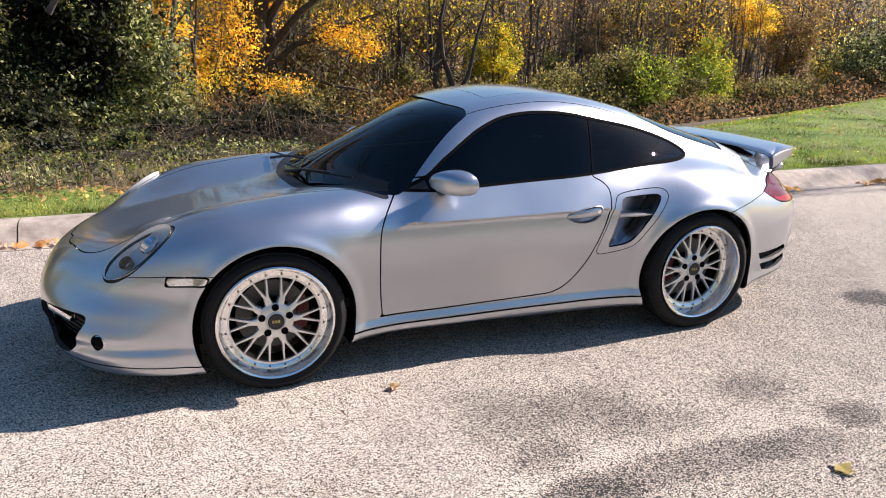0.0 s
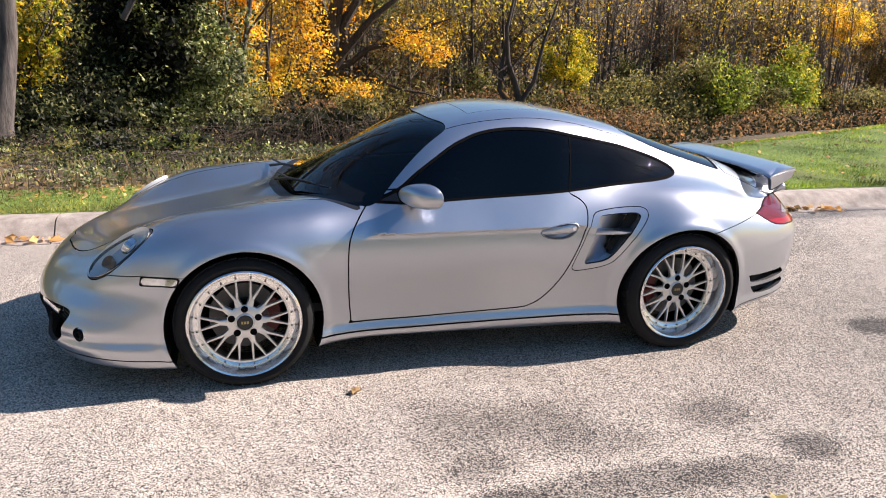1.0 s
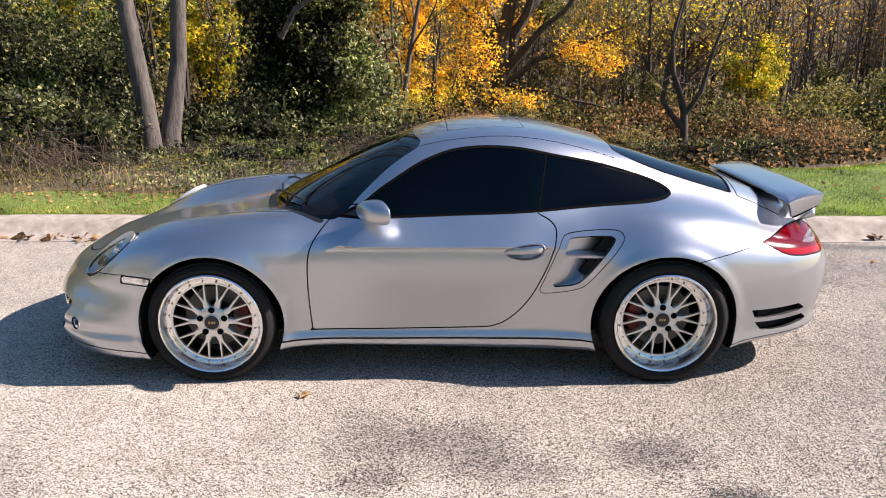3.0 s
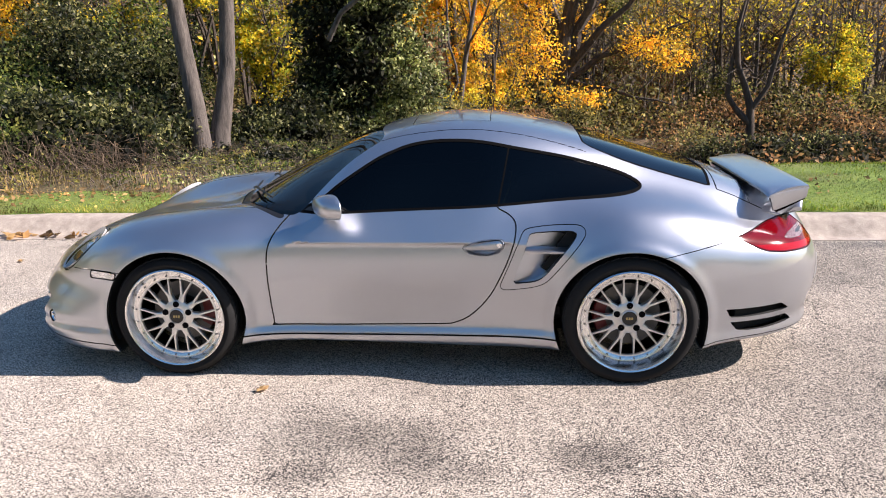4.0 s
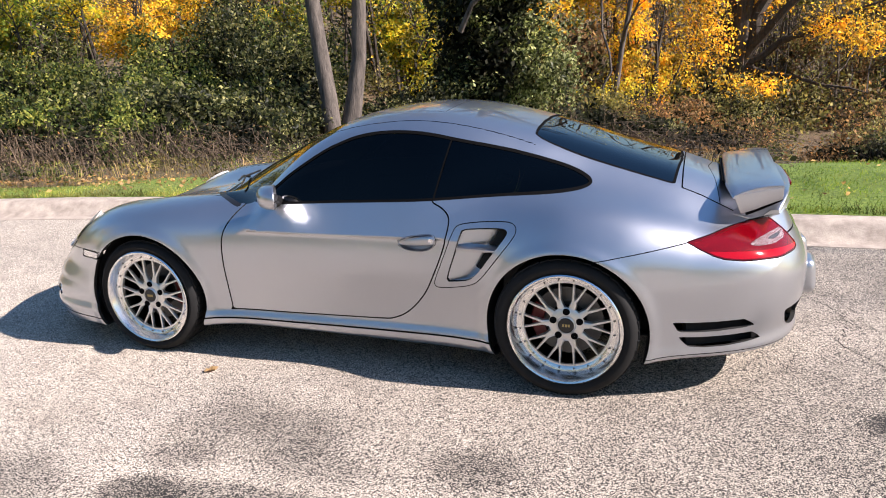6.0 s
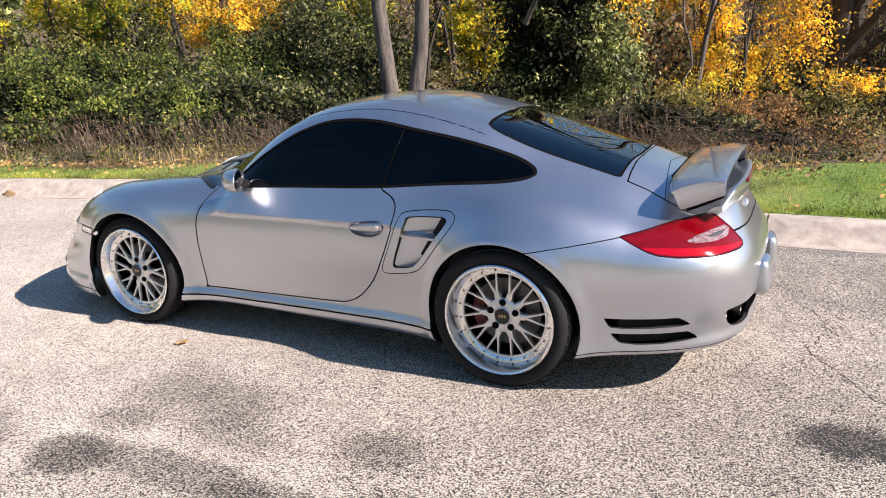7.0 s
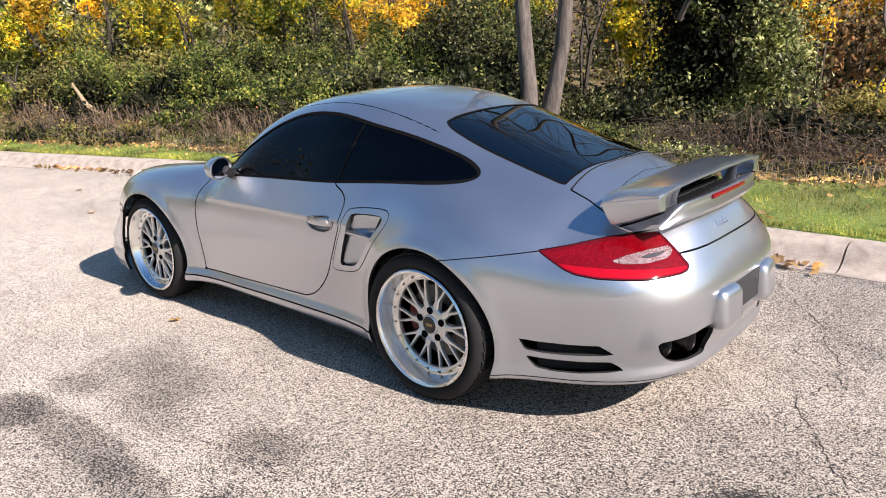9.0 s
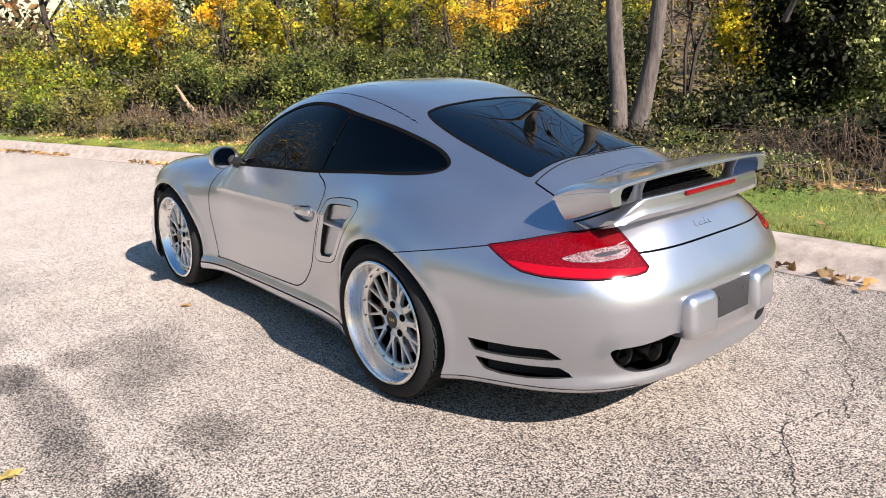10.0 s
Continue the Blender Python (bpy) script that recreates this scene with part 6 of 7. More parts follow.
for k, (x, y, h) in enumerate(((-0.5, 7.0, 0.62), (0.2, 6.6, 0.70), (0.9, 7.1, 0.58), (1.7, 6.9, 0.46), (-1.4, 7.6, 0.52), (-0.1, 8.0, 0.8))):
    stem_bush("ragged clump of brown briars in sparse leaf", x, y, 0.6, 0.6, h, 170, 1060 + k, 1100)
for k, (x, y) in enumerate(((-3.3, 6.2), (-2.6, 5.9), (-1.9, 6.3), (-1.2, 6.0), (-4.2, 6.8))):
    bush("mound of yellow-green bramble leaves", x, y, (0.55, 0.45, 0.17 + 0.03 * (k % 3)), 1300, 0.030, (OLIVE, SHADEGREEN, HEDGE)[k % 3], 30, 20, 0.8, 1140 + k, 0.4, 160)
# added shrubs whose dark leaves stand for the hollow's shade
for k, (x, y, h) in enumerate(((-6.6, 8.6, 0.55), (-5.6, 9.2, 0.6), (-4.0, 9.8, 0.5), (-3.6, 10.9, 0.8), (-0.6, 11.0, 0.35), (0.5, 11.6, 0.3))):
    bush("evergreen shrub in the wood's edge, coloured dark as shade", x, y, (0.9, 0.7, h), 2600, 0.04, SHADEGREEN, 44, 16, 0.85, 1040 + k, 0.4, 600)
for k, (x, y, rh, h, m) in enumerate(((-0.9, 16.5, 1.0, 0.8, OLIVE), (0.3, 17.5, 1.1, 0.6, RUST), (-0.4, 19.5, 1.3, 1.2, YELLOW), (1.4, 18.5, 1.1, 0.6, RUST), (-3.0, 15.0, 1.3, 1.6, OLIVE), (-4.2, 14.2, 1.0, 1.5, HEDGE), (2.6, 19.0, 1.4, 1.0, OLIVE))):
    bush("vine-hung shrub in olive and yellow leaf", x, y, (rh, 0.9, h), 3400, 0.045, m, 40, 30, 0.8, 1060 + k, 0.3, 260)
for k, (x, y, rh, h, m) in enumerate(((20.6, 28.0, 2.0, 1.75, OLIVE), (22.4, 27.6, 1.7, 1.85, LIME), (24.3, 28.4, 1.6, 1.2, OLIVE), (17.6, 28.5, 1.6, 1.4, OLIVE), (26.5, 29.0, 1.6, 1.5, LIME))):
    bush("mound of vines in olive and yellow-green leaf", x, y, (rh, 1.2, h), 4200, 0.075, m, 34, 20, 0.85, 1080 + k, 0.45, 300)


DEADBARK = mat_bark("dead_bark", (0.030, 0.023, 0.018), (0.10, 0.076, 0.058))


def maple():
    """Big dark maple, forked low, with wide-reaching bare limbs."""
    t = thing("tree", "dark low-forked maple with spreading limbs and golden leaves", "tree")
    b = Vector((2.7, 26.8, place(2.7, 26.8)[2]))
    f = Vector((2.96, 26.8, -0.1))
    lines = [([b, b.lerp(f, 0.5) + Vector((0.05, 0, 0)), f], [0.42, 0.36, 0.34], 0)]
    for k, (dx, dy, dz, r) in enumerate(((-0.8, 0.2, 6.0, 0.32), (0.5, -0.9, 6.5, 0.36), (1.9, -0.8, 5.2, 0.30), (3.4, -1.4, 4.2, 0.24), (4.6, -1.2, 2.3, 0.16), (-2.4, -1.4, 4.4, 0.20), (4.2, -1.6, -0.9, 0.13), (-1.6, 0.8, 5.2, 0.2), (2.6, 0.8, 5.6, 0.2), (1.0, -1.2, 6.0, 0.22))):
        tip = f + Vector((dx, dy, dz))
        rnd = random.Random(900 + k)
        pts = [f + Vector((0, 0, 0.02 * k))]
        for q in range(1, 7):
            s = q / 6
            pts.append(f.lerp(tip, s) + Vector((rnd.uniform(-0.16, 0.16), rnd.uniform(-0.16, 0.16), 0.5 * s * (1 - s) + rnd.uniform(-0.1, 0.1))))
        lines.append((pts, [r * (1 - 0.85 * q / 6) for q in range(7)], 1))
        for w in range(13):
            s = pts[rnd.randrange(2, 7)]
            d = Vector((rnd.uniform(-1, 1), rnd.uniform(-0.6, 0.6), rnd.uniform(-0.3, 0.9))) * rnd.uniform(0.7, 1.7)
            m = s + d * 0.5 + Vector((rnd.uniform(-0.15, 0.15), 0, rnd.uniform(-0.1, 0.2)))
            lines.append(([s, m, s + d], [0.03, 0.02, 0.007], 3))
            for v in range(3):
                e = Vector((rnd.uniform(-1, 1), rnd.uniform(-0.5, 0.5), rnd.uniform(-0.4, 0.7))) * 0.6
                lines.append(([m, m + e], [0.012, 0.005], 4))
    wood("trunk", lines, DEADBARK, t)
    pts = []
    for x, y, z, rh, rv in ((1.6, 25, 1.2, 1.32, 1.55), (3.3, 24.5, -0.6, 1.28, 0.62), (6.2, 26, 1.2, 1.39, 0.9), (3.7, 27.6, 2.2, 1.18, 0.83), (7.6, 27, 0.7, 0.9, 0.6), (1.9, 25, 3.2, 1.3, 0.9)):
        pts.append(cloud((x, y, z), (rh, rh * 0.6, rv), int(1000 * rh * rv), 46, 0.19, 0.0))
    leaves("crown", np.concatenate(pts), 0.062, GOLDLEAF, t, "golden leaf sprays")


maple()
cloud_tree("young maple tree in golden leaf", ((-0.6, 22, 0.8, 0.99, 1.2), (0.5, 23, -0.1, 0.93, 1.0), (-0.2, 22.5, 2.6, 1.0, 0.9)), place(0.1, 22.6), 0.055, (GOLDLEAF, GOLDLEAF, YELLOW), 12)
leafy_tree("thin grey tree with a climbing vine", -0.8, 19.5, 7.0, 0.10, OLIVE, 900, 0.05, (0.3, 0.3, 0.4), 14, BARK, 3, (0.12, 0))


def hanging_vine():
    bm = bmesh.new()
    tube(bm, [(-1.05, 18.4, 4.2), (-1.05, 18.4, 2.6), (-1.02, 18.4, 1.56), (-0.80, 18.4, 0.9), (-0.75, 18.4, 0.41), (-0.98, 18.4, 0.0), (-0.99, 18.4, -0.4), (-0.7, 18.4, -0.8), (-0.21, 18.4, -1.12), (0.1, 18.4, -1.5)], [0.03, 0.032, 0.035, 0.035, 0.035, 0.035, 0.033, 0.03, 0.028, 0.02], 7)
    tagged(part("vine", bm, BARK), "thick grey woody vine hanging in a loop", "vine")


hanging_vine()


def dead_tree():
    t = thing("tree", "broken dark trunk of a dead tree with bare limbs", "tree")
    x, y, z = 7.75, 18.0, -1.8
    v = lambda a, b, c: (x + a, y + b, z + c)
    bm = bmesh.new()
    tube(bm, [v(0.15, 0, -0.9), v(0.1, 0, 0), v(0.0, 0, 0.7), v(-0.05, 0, 1.4), v(-0.25, 0, 2.0), v(-0.5, 0, 2.6), v(-0.6, 0, 3.6), v(-0.3, 0, 5.0)], [0.26, 0.17, 0.125, 0.11, 0.09, 0.08, 0.06, 0.025], 12)
    tube(bm, [v(0.0, 0, 0.9), v(-0.45, 0, 1.35), v(-0.7, 0.1, 1.75), v(-0.65, 0.1, 2.6), v(-0.5, 0.1, 3.6), v(-0.2, 0.1, 5.0)], [0.11, 0.085, 0.075, 0.065, 0.05, 0.02], 9)
    tube(bm, [v(-0.05, 0, 1.3), v(0.35, -0.1, 2.0), v(0.6, -0.1, 3.2), v(1.1, -0.1, 4.8)], [0.09, 0.07, 0.05, 0.02], 9)
    rnd = random.Random(31)
    for k in range(40):
        a = Vector(v(rnd.uniform(-0.7, 0.7), 0.1, rnd.uniform(1.8, 4.2)))
        d = Vector((rnd.uniform(-1.3, 1.3), rnd.uniform(-0.6, 0.6), rnd.uniform(-0.4, 1.2)))
        tube(bm, [a, a + d * 0.5 + Vector((0, 0, rnd.uniform(-0.1, 0.15))), a + d], [0.022, 0.013, 0.005], 4, False)
    part("trunk", bm, DEADBARK, t)


dead_tree()
# dark leaf tones put the shade under the tree into the brush
for k, (x, y, m) in enumerate(((7.0, 16.8, SHADEGREEN), (8.4, 17.2, OLIVE), (9.8, 18.0, SHADEGREEN), (5.4, 17.4, RUST), (11.5, 19.0, SHADEGREEN), (13.4, 20.0, RUST), (6.2, 16.2, SHADEGREEN), (7.7, 16.4, SHADEGREEN), (9.2, 16.9, SHADEGREEN))):
    bush("dark leafless brush under the dead tree", x, y, (1.0, 0.7, 0.55), 900, 0.05, m, 40, 90, 0.75, 1100 + k, 0.2, 500)

# yellowing trees behind the hedge and along the bend
AUTUMN = {"G": (GOLDLEAF, GOLDLEAF, YELLOW), "Y": (YELLOW, YELLOW, LIME), "L": (LIME, LIME, YELLOW), "O": (OLIVE, OLIVE, HEDGE), "R": (RUST, RUST, OLIVE)}
NAMES = {"G": "slender tree in golden autumn leaf", "Y": "slender tree in yellow autumn leaf", "L": "tree turning from green to yellow", "O": "tree hung with olive-green vines", "R": "tree in rust-brown autumn leaf"}
EXTRA = ["-17 4.9 2.5 .91 .74 G", "-15.8 5.4 1.7 .79 .71 Y", "-14 7.1 1.9 .53 .83 Y", "-14.2 8.7 2.5 .79 .63 Y", "-12.9 9 2.0 .68 .53 L", "-18.2 7.3 3 .81 .63 G", "-13.6 12 2.7 .83 .5 Y"]
SPRAYS = ["-13.1 15 2.6 1.34 .81 G", "-8.6 14 2.3 .93 .54 Y", "-5.5 14 1.9 .58 .95 Y", "-4.9 13.5 .7 .42 .99 Y", "-11.1 15 2.1 .85 .68 O", "15.3 30 .3 1.66 1.57 Y", "28.1 30 -.8 1.9 1.9 L", "36.7 36 2.8 2.71 1.67 G", "22.5 29 -1.3 1.54 1.5 O", "41.5 34 -1.5 .95 2.6 Y", "25.2 30 -2.3 1.15 .98 Y", "19.6 32 -.3 .94 1.26 O", "29.7 36 2.3 1.91 1.15 R", "23.4 34 1.5 1.54 1.54 R", "13 34 1.3 1.84 1.84 R", "9.8 30 -1 1.35 1.35 O", "7.6 30 -.5 1.33 1.33 R", "40.3 36 1.1 2.18 2.6 R", "-15.6 11 2.4 1.31 1.04 L", "-14.4 15 2.3 1.79 .94 G", "-5.2 14 1.6 .8 .95 Y", "-9.5 15 2.2 .75 .75 Y", "-18.2 4.7 2.1 1.38 1.04 Y", "-15.9 7.6 2.0 1.24 1.08 Y", "-13.7 9.3 2.1 1.03 .95 L", "-13.1 13.2 2.2 1.3 .86 G", "-17.7 2.6 .7 1.32 .91 L", "-12.7 7.2 .9 .71 .57 O", "-15.8 5.4 1.5 1.11 .79 O", "-19.9 2.1 .3 1.08 .9 L", "-15.3 3.8 .3 .9 .68 L", "-7.2 15 3.1 1.2 .7 Y", "-10.5 16 3.6 1.6 .8 G", "33 33 -1.5 1.2 1.3 O", "-19.5 3.9 2.3 1.0 1.05 Y", "-21.8 2.9 1.2 1.3 .9 L", "-23.5 3.2 1.6 1.5 1.2 O", "-4.4 16 3.0 .9 1.4 Y", "-4.0 15 .9 .7 1.0 O", "-6.5 17 4.4 1.4 1.0 G", "-1.5 24 3.2 1.6 1.4 G", "4.8 29 3.0 1.6 1.6 O", "-3.2 20 2.6 1.2 1.6 G", "-3.4 18 .4 .9 1.0 O", "-8.2 18 4.2 1.5 1.2 Y", "1.2 30 4.0 2.0 1.5 G", "-12 19 5.0 1.8 1.2 Y", "8.5 33 2.6 1.8 1.5 G", "-16.5 13 4.2 1.6 1.0 Y", "5.5 30 0.2 1.4 1.0 R"] + EXTRA
for k, row in enumerate(SPRAYS):
    x, y, z, rh, rv = (float(v) for v in row.split()[:5])
    m = row.split()[5]
    base = place(x + 0.3 * (-1) ** k, y + 0.2)
    cloud_tree(NAMES[m], ((x, y, z, rh, rv),), base, 0.050 if y < 12 else (0.05 if y < 20 else 0.072), AUTUMN[m], 100 + k, DARKBARK, 0.07, 1.7 if y == 30 and x > 12 else 1.0)
# loose bushes behind the kerb's bend
for k, (x, y, rx, h, m) in enumerate(((-12.3, 4.6, 0.9, 0.6, OLIVE), (-13.2, 6.3, 1.1, 0.8, OLIVE), (-14.6, 4.9, 1.1, 0.75, OLIVE), (-16.0, 5.6, 1.2, 0.95, OLIVE), (-16.8, 3.0, 1.1, 0.7, LIME), (-17.6, 4.6, 1.3, 1.0, HEDGE), (-18.8, 2.9, 1.3, 0.8, LIME), (-19.4, 4.4, 1.4, 1.1, OLIVE), (-21.5, 2.6, 1.6, 1.0, LIME), (-13.4, 8.6, 1.3, 1.3, OLIVE), (-15.4, 8.0, 1.3, 1.3, HEDGE), (-24.0, 2.4, 1.8, 1.2, LIME), (-27.0, 2.0, 2.0, 1.3, OLIVE), (-30.5, 1.4, 2.2, 1.4, LIME), (-34.5, 0.6, 2.4, 1.5, OLIVE), (-39, -0.6, 2.6, 1.7, LIME), (-14.0, 11.5, 1.6, 1.7, HEDGE), (-17.5, 9.0, 1.6, 1.6, OLIVE))):
    bush("loose yellow-green roadside bush", x, y, (rx, 1.0, h), 3000, 0.045, m, 60, 30, 0.8, 200 + k, 0.3, 220)
for k in range(15):
    x = -8.6 - 0.85 * k
    y = edge_row(x, 1.35 + 0.35 * (k % 2))
    low = 0.25 if k <= 4 else 1.0
    bush("low yellow-green bush crowding the kerb", x, y, (0.75, 0.55, (0.42 + 0.10 * (k % 3)) * low), int(2600 * low), 0.034, (OLIVE, HEDGE, LIME, OLIVE, LIME)[k % 5], 50, 30, 0.75, 340 + k, 0.3, 120)
for k in range(7):
    x = -8.4 - 0.65 * k
    bush("low twiggy brambles below the broken branch", x, edge_row(x, 1.6 + 0.5 * (k % 2)), (0.7, 0.6, 0.24), 900, 0.03, (OLIVE, RUST)[k % 2], 44, 60, 0.7, 420 + k, 0.2, 60)
# evergreen trees behind, shade put into inner leaves; last four unseen, for reflections
for k, (x, y, h) in enumerate(((-20.5, 11, 3.4), (-17.5, 14.5, 3.8), (-13.5, 18, 4.0), (-9, 21.5, 3.4), (-23, 7.6, 2.6), (-21.4, 9.6, 2.9), (-27, 6.5, 2.0), (-23, -0.6, 3.6), (-26.5, -1.6, 4.0), (-30.5, -2.4, 4.2), (-35, -3.2, 4.4))):
    bush("tree-high evergreen with shade-coloured inner leaves", x, y, (2.0, 1.4, h), 4000, 0.11, IVY, 60, 8, 0.9, 260 + k, 0.4, 600)
bush("dark shaded evergreen bush", 44.0, 32.0, (3.4, 2.5, 2.6), 7000, 0.11, IVY, 60, 14, 0.85, 304, 0.4, 900)
# brush filling the wood
brush = []
for k in range(6):
    m = (OLIVE, RUST, RUST, OLIVE, OLIVE, OLIVE)[k]
    t = bush("tangled woodland brush in autumn leaf", 4.0 + 3 * k, 27.0, (1.9, 1.5, 1.0), 1000, 0.078, m, 80, 46, 0.8, 500 + k, 0.2, 120)
    tagged(t, group="woodland brush")
    brush.append((t, 4.0 + 3 * k, 27.0))
# bare woods
protos = []
for k in range(6):
    m = (RUST, OLIVE, GOLDLEAF, OLIVE, YELLOW, RUST)[k]
    t = leafy_tree("leafless brown woodland tree with a few rust leaves", 8.0 + 5 * k, 36.0, rng.uniform(6.0, 8.0), 0.11, m, (1250, 1150, 1400, 700, 1150, 900)[k], 0.09, (0.8, 0.8, 0.7), 400 + k, TWIG if k % 2 else DARKBARK, 4, (rng.uniform(-0.1, 0.1), 0), None, 0.12, 0.6, (6, 4, 3, 3, 3))
    tagged(t, group="woodland trees")
    protos.append((t, 8.0 + 5 * k, 36.0))
rnd = random.Random(3)


def scatter(stock, k, x, y, grow=1.0):
    t, x0, y0 = stock[k % len(stock)]
    z, z0 = float(land(np.array(x), np.array(y))), float(land(np.array(x0), np.array(y0)))
    copy_thing(t, Matrix.Translation((x, y, z)) @ Matrix.Rotation(rnd.uniform(0, 6.28), 4, "Z") @ Matrix.Scale(grow, 4) @ Matrix.Translation((-x0, -y0, -z0)))


for k in range(36):
    x = rnd.uniform(-34, 60)
    scatter(protos, rnd.randrange(6), x, rnd.uniform(30, 48) if x > 5 else rnd.uniform(22, 44))
for k in range(38):
    x = rnd.uniform(-12, 48)
    y = rnd.uniform(26, 36) if x > 6 else (rnd.uniform(17, 34) if x > -1.5 else rnd.uniform(13, 26))
    scatter(brush, rnd.randrange(6), x, y, rnd.uniform(0.7, 1.3))
for k in range(12):
    scatter(brush, k, rnd.uniform(-7, 4), rnd.uniform(24, 40), rnd.uniform(1.2, 1.9))
# clumps of bare saplings
saplings = []
for k in range(4):
    t = thing("sapling_clump", "clump of thin bare grey-brown saplings", "saplings", "bare saplings")
    x0, y0 = 6.0 + 4 * k, 33.0
    z0 = place(x0, y0)[2]
    bm = bmesh.new()
    for q in range(9):
        x, y, h = x0 + rnd.uniform(-2.0, 2.0), y0 + rnd.uniform(-1, 1), rnd.uniform(4, 8)
        lx, ly = rnd.uniform(-1.3, 1.3), rnd.uniform(-0.6, 0.6)
        tube(bm, [(x, y, z0), (x + lx * 0.4, y + ly * 0.4, z0 + h * 0.5), (x + lx, y + ly, z0 + h)], [0.035, 0.025, 0.008], 4, False)
        for w in range(13):
            s = rnd.uniform(0.2, 0.95)
            a = Vector((x + lx * s, y + ly * s, z0 + h * s))
            tube(bm, [a, a + Vector((rnd.uniform(-0.9, 0.9), rnd.uniform(-0.5, 0.5), rnd.uniform(0.2, 1.0)))], [0.012, 0.004], 3, False)
    part("stem", bm, (TWIG, DARKBARK, TWIG, BARK)[k], t)
    saplings.append((t, x0, y0))
for k in range(11):
    scatter(protos, 1 + 2 * rnd.randrange(3), rnd.uniform(-3, 13), rnd.uniform(27.5, 34), rnd.uniform(0.5, 0.8))
for k in range(75):
    x = rnd.uniform(-2, 54)
    scatter(saplings, rnd.randrange(4), x, rnd.uniform(32, 42) if x > 9 else rnd.uniform(30, 38), rnd.uniform(0.8, 1.3))
# thicket hiding the foot of the slope past the lawn
for k in range(18):
    x = rnd.uniform(2.2, 30)
    c = 2.08 + 2.3 + 0.36 * max(x - 5, 0)
    scatter(brush, rnd.randrange(6), x, c + rnd.uniform(10, 18), rnd.uniform(0.4, 0.75))
# tall bare trees
for k, (x, y, h) in enumerate(((-7.5, 22, 13), (-1.0, 24, 14), (-14.5, 21, 12), (-27, 8, 10), (-33, 6.5, 9), (-38, 6, 10), (-46, 5, 10))):
    leafy_tree("tall bare tree with spreading dark limbs", x, y, h, 0.16, GOLDLEAF, 0, 0.1, (1, 1, 1), 700 + k, DARKBARK, 5, (rng.uniform(-0.1, 0.1), -0.1), None, 0.3)
# verge and woods across the road, out of view, added for the car's reflections
far_side = mesh("verge", [(-150, -200, 0.12), (150, -200, 0.12), (150, -15, 0.12), (-150, -15, 0.12), (-150, -14.85, 0), (150, -14.85, 0)], [(0, 1, 2, 3), (3, 2, 5, 4)], GRASS)
tagged(far_side, "unseen grass verge added on the other side of the road", "verge", kind="structure")
for k in range(16):
    x = -58 + 6.2 * k + rnd.uniform(-1, 1)
    y = rnd.uniform(-24, -18)
    t, x0, y0 = brush[k % 6]
    z0 = float(land(np.array(x0), np.array(y0)))
    copy_thing(t, Matrix.Translation((x, y, 0.1)) @ Matrix.Rotation(rnd.uniform(0, 6.28), 4, "Z") @ Matrix.Scale(rnd.uniform(2.2, 3.4), 4) @ Matrix.Translation((-x0, -y0, -z0)))
# unseen brush added past the bend, to darken what the nose reflects
for k, (x, dd) in enumerate(((-27, 4), (-30, 3), (-33, 6), (-36, 4), (-39, 7), (-42, 4), (-46, 6), (-50, 5), (-35, 9), (-43, 10))):
    scatter(brush, k, x, float(kerb_line(x)) + dd, 2.0 + 0.12 * k)
# leafless street trees on the near side, seen as shadows and in the glass
for k, (x, y, h) in enumerate(((22.0, 1.6, 14), (25.0, -9.0, 14), (20.0, 10.0, 13))):
    leafy_tree("tall bare roadside tree with spreading limbs", x, y, h, 0.10, GOLDLEAF, 0, 0.1, (1, 1, 1), 800 + k, DARKBARK, 5, (0, 0), None, 0.3)


HAZE = mat_leaf("far_brown_leaf", [(0.10, 0.078, 0.055), (0.16, 0.115, 0.07), (0.085, 0.075, 0.05), (0.21, 0.14, 0.06)], 0.8)


def far_woods():
    n = 60000
    x = rng.uniform(-70, 90, n)
    y = rng.uniform(42, 70, n)
    z = land(x, y) + rng.uniform(0, 1, n) ** 1.3 * 9
    keep = np.array([noise.noise((a * 0.16, b * 0.16, c * 0.22)) for a, b, c in zip(x, y, z)]) > -0.12
    p = np.stack((x, y, z), 1)[keep]
    tagged(leaves("far_woods", p, 0.20, HAZE), "distant brown autumn woods on a hillside", "woods", kind="stuff")


far_woods()


def undergrowth():
    """Low scrub on the floor of the wood, darkened by shade-coloured leaves."""
    for name, m, n in (("undergrowth", RUST, 12000), ("shade_coloured_scrub", SHADE, 18000)):
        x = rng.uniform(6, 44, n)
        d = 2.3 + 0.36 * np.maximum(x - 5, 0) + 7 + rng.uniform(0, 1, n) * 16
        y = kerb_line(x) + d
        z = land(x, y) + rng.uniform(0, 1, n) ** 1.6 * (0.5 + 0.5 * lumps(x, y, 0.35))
        tagged(leaves(name, np.stack((x, y, z), 1), 0.075, m), "low scrub and dead leaves, some coloured as shade, on the floor of the wood", "undergrowth", kind="stuff")


undergrowth()
# unseen trees added ahead of the car, to darken its reflections
for k in range(10):
    x, y = -31 - 2.2 * k + rnd.uniform(-2, 2), -22 + 1.2 * k + rnd.uniform(-2, 2)
    t, x0, y0 = protos[k % 6]
    z0 = float(land(np.array(x0), np.array(y0)))
    copy_thing(t, Matrix.Translation((x, min(y, -5.0), 0.1)) @ Matrix.Rotation(rnd.uniform(0, 6.28), 4, "Z") @ Matrix.Scale(rnd.uniform(1.6, 2.2), 4) @ Matrix.Translation((-x0, -y0, -z0)))


